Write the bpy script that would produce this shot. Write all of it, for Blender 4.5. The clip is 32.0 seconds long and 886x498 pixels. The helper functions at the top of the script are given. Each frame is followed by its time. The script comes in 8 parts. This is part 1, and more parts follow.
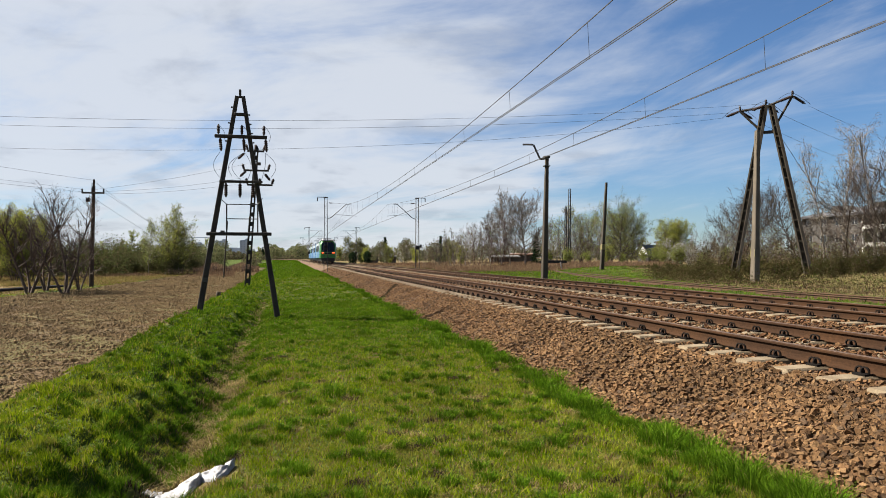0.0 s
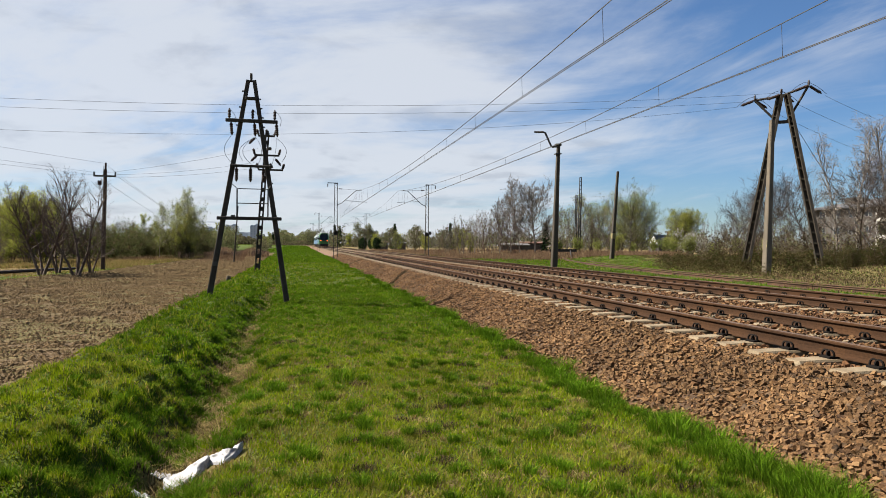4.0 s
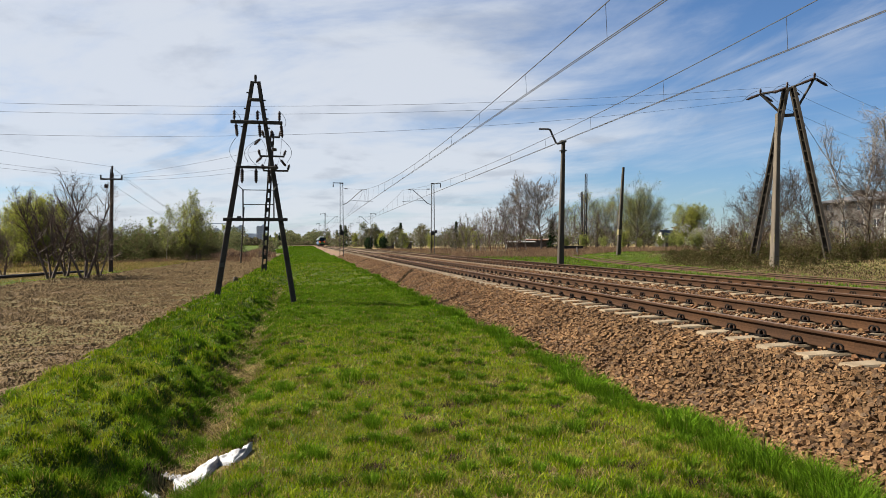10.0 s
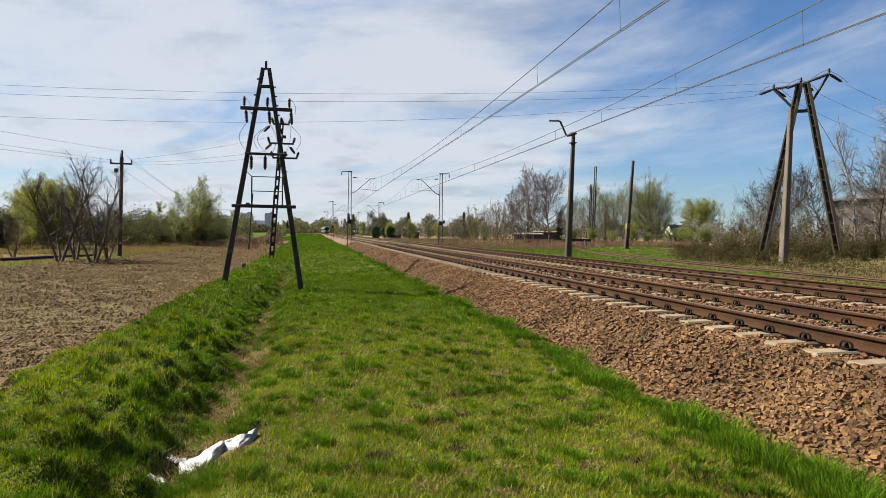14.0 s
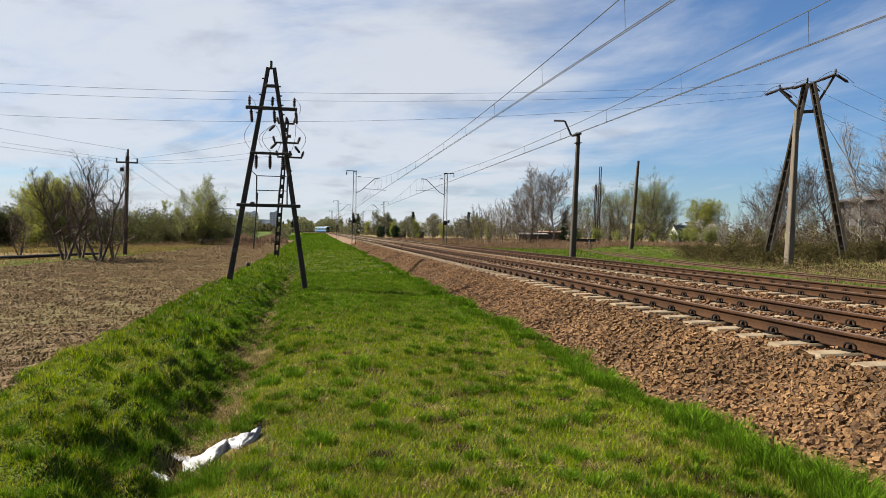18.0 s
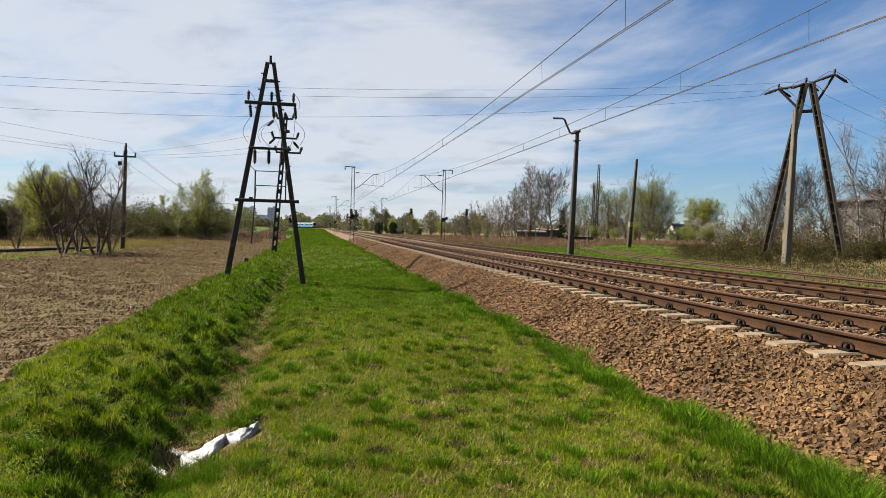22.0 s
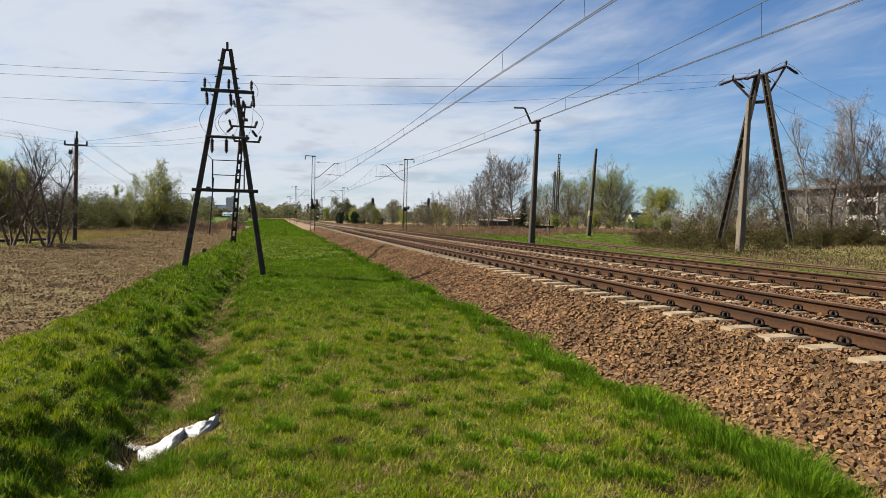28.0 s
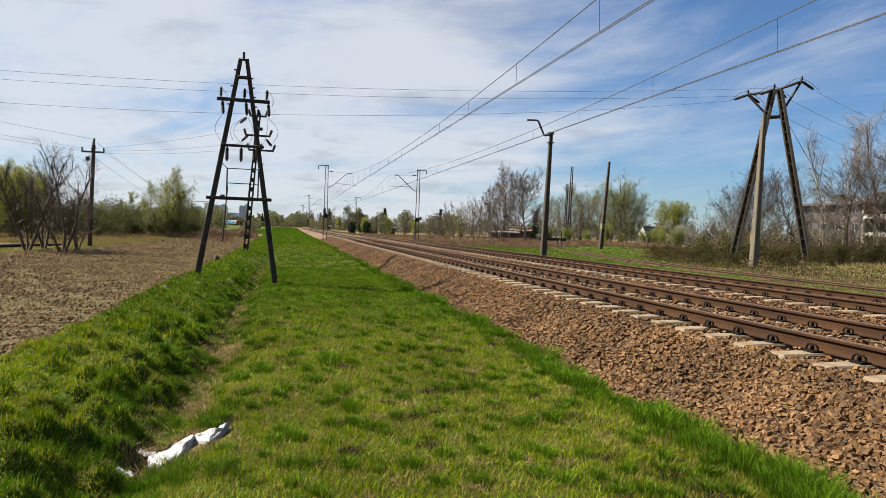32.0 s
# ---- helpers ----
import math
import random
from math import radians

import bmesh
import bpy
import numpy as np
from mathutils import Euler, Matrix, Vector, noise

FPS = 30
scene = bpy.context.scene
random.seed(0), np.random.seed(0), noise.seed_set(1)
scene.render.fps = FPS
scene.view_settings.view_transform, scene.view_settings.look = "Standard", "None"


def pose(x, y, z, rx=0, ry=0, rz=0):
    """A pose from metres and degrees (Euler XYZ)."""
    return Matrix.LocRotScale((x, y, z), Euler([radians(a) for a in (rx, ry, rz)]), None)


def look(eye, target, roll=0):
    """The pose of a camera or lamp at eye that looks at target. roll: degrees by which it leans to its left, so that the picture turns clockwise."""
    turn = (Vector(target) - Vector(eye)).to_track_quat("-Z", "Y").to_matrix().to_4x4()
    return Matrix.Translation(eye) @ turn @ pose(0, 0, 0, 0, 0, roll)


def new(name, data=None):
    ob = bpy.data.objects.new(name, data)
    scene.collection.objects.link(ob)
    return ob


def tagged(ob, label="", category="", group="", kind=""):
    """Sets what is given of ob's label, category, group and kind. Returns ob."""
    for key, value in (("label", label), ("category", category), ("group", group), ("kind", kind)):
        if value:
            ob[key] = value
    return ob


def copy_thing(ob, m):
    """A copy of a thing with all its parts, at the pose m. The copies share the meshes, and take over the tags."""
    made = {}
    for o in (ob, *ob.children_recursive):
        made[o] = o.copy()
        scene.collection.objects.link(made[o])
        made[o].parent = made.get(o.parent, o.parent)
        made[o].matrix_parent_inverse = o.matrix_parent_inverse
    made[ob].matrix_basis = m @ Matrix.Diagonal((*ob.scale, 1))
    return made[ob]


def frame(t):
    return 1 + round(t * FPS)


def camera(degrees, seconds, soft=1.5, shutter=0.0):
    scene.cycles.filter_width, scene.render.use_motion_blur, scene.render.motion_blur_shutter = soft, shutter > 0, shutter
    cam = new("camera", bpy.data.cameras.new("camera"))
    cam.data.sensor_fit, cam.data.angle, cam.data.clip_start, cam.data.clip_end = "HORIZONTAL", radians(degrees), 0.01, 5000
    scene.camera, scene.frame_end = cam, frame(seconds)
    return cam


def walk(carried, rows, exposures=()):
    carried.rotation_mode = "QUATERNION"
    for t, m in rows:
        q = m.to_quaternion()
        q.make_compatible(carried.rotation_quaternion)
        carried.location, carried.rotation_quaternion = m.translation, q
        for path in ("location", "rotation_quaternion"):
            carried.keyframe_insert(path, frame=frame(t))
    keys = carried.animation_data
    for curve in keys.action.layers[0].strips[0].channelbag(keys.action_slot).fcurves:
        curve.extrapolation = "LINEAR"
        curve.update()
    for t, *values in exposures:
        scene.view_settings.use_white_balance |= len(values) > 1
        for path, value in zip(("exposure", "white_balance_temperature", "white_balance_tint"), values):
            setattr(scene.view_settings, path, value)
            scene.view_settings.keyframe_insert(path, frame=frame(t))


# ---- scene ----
FOV = 66.32
cam = camera(FOV, 32.0, soft=0.4)
# seconds, place in metres, turn in degrees: the hand-held camera beside the line
ROWS = [
    (0, 0.012, -0.047, 1.615, 90.76, 0.13, -12.58),
    (0.5, 0.012, -0.026, 1.612, 89.60, -0.30, -13.06),
    (1, 0.007, -0.003, 1.603, 89.30, -0.89, -12.99),
    (1.5, 0.012, -0.011, 1.606, 89.40, 0.03, -12.90),
    (2, 0.013, -0.010, 1.601, 89.51, -0.60, -12.92),
    (2.5, 0.017, -0.000, 1.605, 89.51, -0.67, -12.43),
    (3, 0.018, -0.002, 1.607, 89.51, -0.21, -12.13),
    (3.5, 0.017, 0.004, 1.604, 89.62, -0.76, -11.89),
    (5.5, 0.009, -0.020, 1.610, 89.78, 0.50, -11.10),
    (6, 0.011, 0.019, 1.600, 89.63, 0.42, -10.94),
    (6.5, 0.010, 0.014, 1.604, 89.63, 0.12, -10.42),
    (7, 0.004, -0.002, 1.607, 89.65, -0.22, -10.34),
    (7.5, 0.006, -0.013, 1.609, 89.68, -0.17, -10.36),
    (8, 0.003, -0.016, 1.605, 89.82, -0.37, -10.46),
    (8.5, 0.005, -0.041, 1.608, 89.75, 0.52, -10.85),
    (9, 0.013, -0.048, 1.609, 90.21, 0.06, -11.19),
    (9.5, 0.017, -0.019, 1.607, 90.08, 0.01, -11.51),
    (10, 0.016, -0.002, 1.605, 89.55, 0.18, -11.27),
    (10.5, 0.008, 0.000, 1.602, 89.48, -0.08, -10.97),
    (11, 0.010, -0.018, 1.604, 89.26, 0.03, -11.47),
    (11.5, 0.016, 0.004, 1.604, 88.62, -0.02, -11.51),
    (12, 0.010, 0.010, 1.599, 88.50, -0.43, -11.36),
    (12.5, 0.008, 0.015, 1.598, 88.57, -0.84, -10.95),
    (13, -0.000, -0.000, 1.600, 88.57, -1.02, -10.83),
    (13.5, 0.006, 0.007, 1.599, 88.69, -1.06, -10.78),
    (14, 0.012, 0.018, 1.598, 88.74, -0.89, -10.64),
    (14.5, 0.011, 0.021, 1.599, 88.83, -1.00, -10.38),
    (16.5, 0.027, 0.018, 1.599, 89.25, -0.88, -10.26),
    (17, 0.023, 0.009, 1.599, 89.10, -0.63, -10.24),
    (17.5, 0.026, 0.016, 1.600, 88.72, -0.62, -10.24),
    (18, 0.021, 0.002, 1.603, 88.70, -1.09, -10.25),
    (18.5, 0.016, -0.007, 1.599, 88.62, -1.17, -10.34),
    (19, 0.019, 0.003, 1.598, 88.61, -1.27, -10.42),
    (19.5, 0.017, 0.011, 1.599, 88.63, -1.70, -10.34),
    (20, 0.017, 0.011, 1.599, 88.67, -1.56, -10.19),
    (20.5, 0.007, 0.001, 1.600, 88.67, -1.33, -10.17),
    (21, 0.010, 0.006, 1.599, 88.58, -1.83, -10.32),
    (21.5, -0.001, -0.000, 1.601, 88.48, -1.77, -10.35),
    (22, 0.006, 0.008, 1.601, 88.43, -1.55, -10.43),
    (22.5, 0.013, 0.018, 1.596, 88.37, -1.25, -10.34),
    (23, 0.013, 0.007, 1.595, 88.52, -1.32, -10.23),
    (23.5, 0.016, -0.020, 1.602, 88.49, -1.17, -10.22),
    (24, 0.013, -0.033, 1.600, 88.50, -1.28, -10.37),
    (24.5, 0.016, -0.021, 1.601, 88.91, -1.39, -10.43),
    (26.5, 0.005, -0.027, 1.602, 88.84, -2.08, -11.19),
    (27, 0.014, -0.033, 1.604, 88.85, -1.47, -12.22),
    (27.5, 0.012, -0.019, 1.603, 87.87, -1.55, -13.69),
    (28, 0.013, 0.011, 1.598, 87.62, -1.29, -13.64),
    (28.5, 0.021, 0.023, 1.599, 88.01, -1.15, -13.14),
    (29, 0.022, 0.031, 1.601, 87.96, -1.59, -12.64),
    (29.5, 0.016, 0.014, 1.603, 88.21, -1.09, -12.50),
    (30, 0.015, -0.011, 1.605, 88.40, -1.19, -12.99),
    (30.5, 0.009, -0.013, 1.601, 88.45, -1.63, -13.17),
    (31, 0.015, 0.018, 1.594, 88.27, -1.85, -13.04),
    (31.5, 0.008, 0.020, 1.597, 88.44, -1.65, -12.86),
    (32, 0.005, 0.009, 1.600, 88.51, -2.10, -12.65),
]
walk(cam, [(t, pose(x, y, z, rx, ry, rz)) for t, x, y, z, rx, ry, rz in ROWS])

# ---- light ----
SUN_AZ, SUN_EL = -64.0, 45.0  # azimuth from the line's direction, to the right positive
scene.view_settings.exposure = 1.62


def sky_world():
    w = bpy.data.worlds.new("sky")
    scene.world = w
    w.use_nodes = True
    nt = w.node_tree
    nt.nodes.clear()
    N, L = nt.nodes.new, nt.links.new
    sky = N("ShaderNodeTexSky")
    sky.sky_type, sky.sun_disc = "NISHITA", False
    sky.sun_elevation, sky.sun_rotation = radians(SUN_EL), radians(SUN_AZ)
    sky.air_density, sky.dust_density, sky.ozone_density = 1.0, 0.4, 3.0
    co = N("ShaderNodeTexCoord")
    sep = N("ShaderNodeSeparateXYZ")
    L(co.outputs["Generated"], sep.inputs[0])
    up = N("ShaderNodeMath")
    up.operation = "MAXIMUM"
    up.inputs[1].default_value = 0.0
    L(sep.outputs["Z"], up.inputs[0])
    den = N("ShaderNodeMath")
    den.inputs[1].default_value = 0.16
    L(up.outputs[0], den.inputs[0])
    flat = N("ShaderNodeVectorMath")
    flat.operation = "DIVIDE"
    comb = N("ShaderNodeCombineXYZ")
    for i in range(3):
        L(den.outputs[0], comb.inputs[i])
    L(co.outputs["Generated"], flat.inputs[0])
    L(comb.outputs[0], flat.inputs[1])

    def layer(turn, scale, size, detail, rough, warp, shift=(0, 0, 0)):
        m = N("ShaderNodeMapping")
        m.vector_type = "TEXTURE"
        m.inputs["Rotation"].default_value[2] = radians(turn)
        m.inputs["Scale"].default_value = (*scale, 1000.0)
        m.inputs["Location"].default_value = shift
        L(flat.outputs[0], m.inputs[0])
        n = N("ShaderNodeTexNoise")
        n.inputs["Scale"].default_value, n.inputs["Detail"].default_value = size, detail
        n.inputs["Roughness"].default_value, n.inputs["Distortion"].default_value = rough, warp
        L(m.outputs[0], n.inputs["Vector"])
        return n.outputs[0]

    def ramp(src, lo, hi, a=0.0, b=1.0):
        r = N("ShaderNodeMapRange")
        r.interpolation_type = "SMOOTHSTEP"
        for k, v in zip(range(1, 5), (lo, hi, a, b)):
            r.inputs[k].default_value = v
        L(src, r.inputs[0])
        return r.outputs[0]

    def calc(op, a, b):
        m = N("ShaderNodeMath")
        m.operation, m.use_clamp = op, op != "MULTIPLY_ADD"
        for k, v in enumerate((a, b)):
            if isinstance(v, float):
                m.inputs[k].default_value = v
            else:
                L(v, m.inputs[k])
        return m.outputs[0]

    streaks = layer(12, (1.0, 2.6), 2.3, 9.0, 0.62, 0.7, (0.3, 1.7, 0))
    veil = layer(52, (1.0, 2.2), 1.7, 8.0, 0.60, 0.4, (1.3, 0.2, 0))
    broad = layer(20, (1.0, 1.7), 0.75, 4.0, 0.5, 0.4, (2.1, 0.4, 0))
    puffs = layer(0, (1.0, 1.0), 2.6, 6.0, 0.55, 0.2, (5.0, 3.0, 0))
    # thin cloud thickens towards the sun's side of the sky
    side = N("ShaderNodeVectorMath")
    side.operation = "DOT_PRODUCT"
    side.inputs[1].default_value = (-0.92, 0.39, 0.0)
    L(co.outputs["Generated"], side.inputs[0])
    wisps = N("ShaderNodeMixRGB")
    L(ramp(side.outputs["Value"], -0.35, 0.1), wisps.inputs[0])
    L(streaks, wisps.inputs[1])
    L(veil, wisps.inputs[2])
    wisps = wisps.outputs[0]
    lean = ramp(side.outputs["Value"], -0.55, 0.42, -0.10, 0.15)
    total = calc("ADD", calc("MULTIPLY", wisps, 0.62), calc("MULTIPLY", broad, 0.50))
    m = N("ShaderNodeMath")
    L(total, m.inputs[0])
    L(lean, m.inputs[1])
    cover = ramp(m.outputs[0], 0.47, 0.72)
    low = ramp(sep.outputs["Z"], 0.0, 0.14, 0.40, 0.0)
    clear_low = calc("MULTIPLY", ramp(side.outputs["Value"], -0.35, 0.15, 1.0, 0.0), ramp(sep.outputs["Z"], 0.1, 0.5, 1.0, 0.0))
    cover = calc("MULTIPLY", cover, calc("SUBTRACT", 1.0, calc("MULTIPLY", clear_low, 0.4)))
    low = calc("MULTIPLY", low, ramp(side.outputs["Value"], -0.3, 0.35, 0.25, 1.0))
    cover = calc("MAXIMUM", cover, low)
    grey = ramp(puffs, 0.50, 0.72)
    tone = N("ShaderNodeMixRGB")
    tone.inputs[1].default_value = (*CLOUD_WHITE, 1)
    tone.inputs[2].default_value = (*CLOUD_GREY, 1)
    L(calc("MULTIPLY", grey, 0.6), tone.inputs[0])
    mix = N("ShaderNodeMixRGB")
    L(calc("MULTIPLY", cover, 0.88), mix.inputs[0])
    deep = N("ShaderNodeMixRGB")
    deep.blend_type = "MULTIPLY"
    deep.inputs[0].default_value = 1.0
    deep.inputs[2].default_value = (0.70, 0.90, 1.12, 1)
    L(sky.outputs[0], deep.inputs[1])
    L(deep.outputs[0], mix.inputs[1])
    L(tone.outputs[0], mix.inputs[2])
    bg = N("ShaderNodeBackground")
    bg.inputs[1].default_value = SKY_POWER
    out = N("ShaderNodeOutputWorld")
    L(mix.outputs[0], bg.inputs[0])
    L(bg.outputs[0], out.inputs[0])


SKY_POWER = 0.0345
CLOUD_WHITE, CLOUD_GREY = (6.9, 7.25, 7.8), (4.4, 4.75, 5.4)
sky_world()
lamp = bpy.data.lights.new("sun", "SUN")
lamp.energy, lamp.angle, lamp.color = 5.0, radians(0.53), (1.0, 0.93, 0.82)
sun = new("sun", lamp)
_a, _e = radians(SUN_AZ), radians(SUN_EL)
sun.matrix_world = look((0, 0, 60), Vector((0, 0, 60)) - Vector((math.sin(_a) * math.cos(_e), math.cos(_a) * math.cos(_e), math.sin(_e))))


# ---- materials ----
def mat(name, base, rough=0.8, metal=0.0, vary=0.25, scale=6.0, fine=60.0, bump=0.15, tint=None, spots=0.5, spec=0.3, jitter=0.0, see_through=0.0):
    """base: colour; tint: a second colour that a coarse noise brings in; jitter: how far pieces differ."""
    m = bpy.data.materials.new(name)
    m.use_nodes = True
    nt = m.node_tree
    N, L = nt.nodes.new, nt.links.new
    b = nt.nodes["Principled BSDF"]
    b.inputs["Roughness"].default_value, b.inputs["Metallic"].default_value = rough, metal
    b.inputs["Specular IOR Level"].default_value = spec
    co = N("ShaderNodeTexCoord")
    big, small = N("ShaderNodeTexNoise"), N("ShaderNodeTexNoise")
    for n, s in ((big, scale), (small, fine)):
        n.inputs["Scale"].default_value, n.inputs["Detail"].default_value = s, 5.0
        L(co.outputs["Object"], n.inputs["Vector"])
    r = N("ShaderNodeMapRange")
    r.inputs[1].default_value, r.inputs[2].default_value = spots - 0.14, spots + 0.14
    L(big.outputs[0], r.inputs[0])
    c1 = N("ShaderNodeMixRGB")
    c1.inputs[1].default_value = (*base, 1)
    c1.inputs[2].default_value = (*(tint or [v * (1 - vary) for v in base]), 1)
    L(r.outputs[0], c1.inputs[0])
    c2 = N("ShaderNodeMixRGB")
    c2.blend_type = "MULTIPLY"
    c2.inputs[0].default_value = 1.0
    r2 = N("ShaderNodeMapRange")
    r2.inputs[1].default_value, r2.inputs[2].default_value = 0.25, 0.75
    r2.inputs[3].default_value, r2.inputs[4].default_value = 1 - vary, 1 + vary
    L(small.outputs[0], r2.inputs[0])
    L(c1.outputs[0], c2.inputs[1])
    L(r2.outputs[0], c2.inputs[2])
    col = c2.outputs[0]
    if jitter:
        for node, out in ((N("ShaderNodeObjectInfo"), "Random"), (N("ShaderNodeNewGeometry"), "Random Per Island")):
            r3 = N("ShaderNodeMapRange")
            r3.inputs[3].default_value, r3.inputs[4].default_value = 1 - jitter, 1 + jitter
            L(node.outputs[out], r3.inputs[0])
            c3 = N("ShaderNodeMixRGB")
            c3.blend_type = "MULTIPLY"
            c3.inputs[0].default_value = 1.0
            L(col, c3.inputs[1])
            L(r3.outputs[0], c3.inputs[2])
            col = c3.outputs[0]
    L(col, b.inputs["Base Color"])
    if bump:
        bp = N("ShaderNodeBump")
        bp.inputs["Strength"].default_value, bp.inputs["Distance"].default_value = bump, 0.02
        L(small.outputs[0], bp.inputs["Height"])
        L(bp.outputs[0], b.inputs["Normal"])
    if see_through:
        t = N("ShaderNodeBsdfTranslucent")
        L(col, t.inputs[0])
        mx = N("ShaderNodeMixShader")
        mx.inputs[0].default_value = see_through
        L(b.outputs[0], mx.inputs[1])
        L(t.outputs[0], mx.inputs[2])
        L(mx.outputs[0], nt.nodes["Material Output"].inputs[0])
    return m


def blade_mat(name, a, b2, dry, dry_share, see=0.3, worn=0.0):
    """Grass: every blade takes its own green; a share of them is dry. worn: how far patches yellow."""
    m = bpy.data.materials.new(name)
    m.use_nodes = True
    nt = m.node_tree
    N, L = nt.nodes.new, nt.links.new
    b = nt.nodes["Principled BSDF"]
    b.inputs["Roughness"].default_value, b.inputs["Specular IOR Level"].default_value = 0.8, 0.03
    geo = N("ShaderNodeNewGeometry")
    ramp = N("ShaderNodeValToRGB")
    e = ramp.color_ramp.elements
    e[0].position, e[0].color = 0.0, (*a, 1)
    e[1].position, e[1].color = 1.0 - dry_share, (*b2, 1)
    x = e.new(min(1.0, 1.0 - dry_share + 0.02))
    x.color = (*dry, 1)
    L(geo.outputs["Random Per Island"], ramp.inputs[0])
    co = N("ShaderNodeTexCoord")
    n = N("ShaderNodeTexNoise")
    n.inputs["Scale"].default_value, n.inputs["Detail"].default_value = 0.9, 4.0
    L(co.outputs["Object"], n.inputs["Vector"])
    r = N("ShaderNodeMapRange")
    r.inputs[1].default_value, r.inputs[2].default_value, r.inputs[3].default_value, r.inputs[4].default_value = 0.3, 0.7, 0.72, 1.28
    L(n.outputs[0], r.inputs[0])
    mu = N("ShaderNodeMixRGB")
    mu.blend_type = "MULTIPLY"
    mu.inputs[0].default_value = 1.0
    col = ramp.outputs[0]
    if worn:
        n2, r2, mx2 = N("ShaderNodeTexNoise"), N("ShaderNodeMapRange"), N("ShaderNodeMixRGB")
        n2.inputs["Scale"].default_value, n2.inputs["Detail"].default_value = 2.6, 5.0
        r2.inputs[1].default_value, r2.inputs[2].default_value, r2.inputs[4].default_value = 0.48, 0.72, worn
        L(co.outputs["Object"], n2.inputs["Vector"])
        L(n2.outputs[0], r2.inputs[0])
        L(r2.outputs[0], mx2.inputs[0])
        L(col, mx2.inputs[1])
        mx2.inputs[2].default_value = (*dry, 1)
        col = mx2.outputs[0]
    L(col, mu.inputs[1])
    L(r.outputs[0], mu.inputs[2])
    L(mu.outputs[0], b.inputs["Base Color"])
    t = N("ShaderNodeBsdfTranslucent")
    L(mu.outputs[0], t.inputs[0])
    mx = N("ShaderNodeMixShader")
    mx.inputs[0].default_value = see
    L(b.outputs[0], mx.inputs[1])
    L(t.outputs[0], mx.inputs[2])
    L(mx.outputs[0], nt.nodes["Material Output"].inputs[0])
    return m


def stone_mat(name, stops, rough=0.92):
    """Crushed stone: every stone takes its own tone."""
    m = bpy.data.materials.new(name)
    m.use_nodes = True
    nt = m.node_tree
    N, L = nt.nodes.new, nt.links.new
    b = nt.nodes["Principled BSDF"]
    b.inputs["Roughness"].default_value, b.inputs["Specular IOR Level"].default_value = rough, 0.15
    geo, ramp, co = N("ShaderNodeNewGeometry"), N("ShaderNodeValToRGB"), N("ShaderNodeTexCoord")
    e = ramp.color_ramp.elements
    for i in range(len(stops) - 2):
        e.new((i + 1) / (len(stops) - 1))
    for i, c in enumerate(stops):
        e[i].position, e[i].color = i / (len(stops) - 1), (*c, 1)
    L(geo.outputs["Random Per Island"], ramp.inputs[0])
    grain, patch = N("ShaderNodeTexNoise"), N("ShaderNodeTexNoise")
    for n, s, d in ((grain, 60.0, 4.0), (patch, 1.1, 3.0)):
        n.inputs["Scale"].default_value, n.inputs["Detail"].default_value = s, d
        L(co.outputs["Object"], n.inputs["Vector"])
    col = ramp.outputs[0]
    for n, lo, hi in ((grain, 0.6, 1.4), (patch, 0.72, 1.28)):
        r = N("ShaderNodeMapRange")
        for k, v in zip(range(1, 5), (0.3, 0.7, lo, hi)):
            r.inputs[k].default_value = v
        L(n.outputs[0], r.inputs[0])
        mx = N("ShaderNodeMixRGB")
        mx.blend_type = "MULTIPLY"
        mx.inputs[0].default_value = 1.0
        L(col, mx.inputs[1])
        L(r.outputs[0], mx.inputs[2])
        col = mx.outputs[0]
    L(col, b.inputs["Base Color"])
    bp = N("ShaderNodeBump")
    bp.inputs["Strength"].default_value, bp.inputs["Distance"].default_value = 0.4, 0.02
    L(grain.outputs[0], bp.inputs["Height"])
    L(bp.outputs[0], b.inputs["Normal"])
    return m


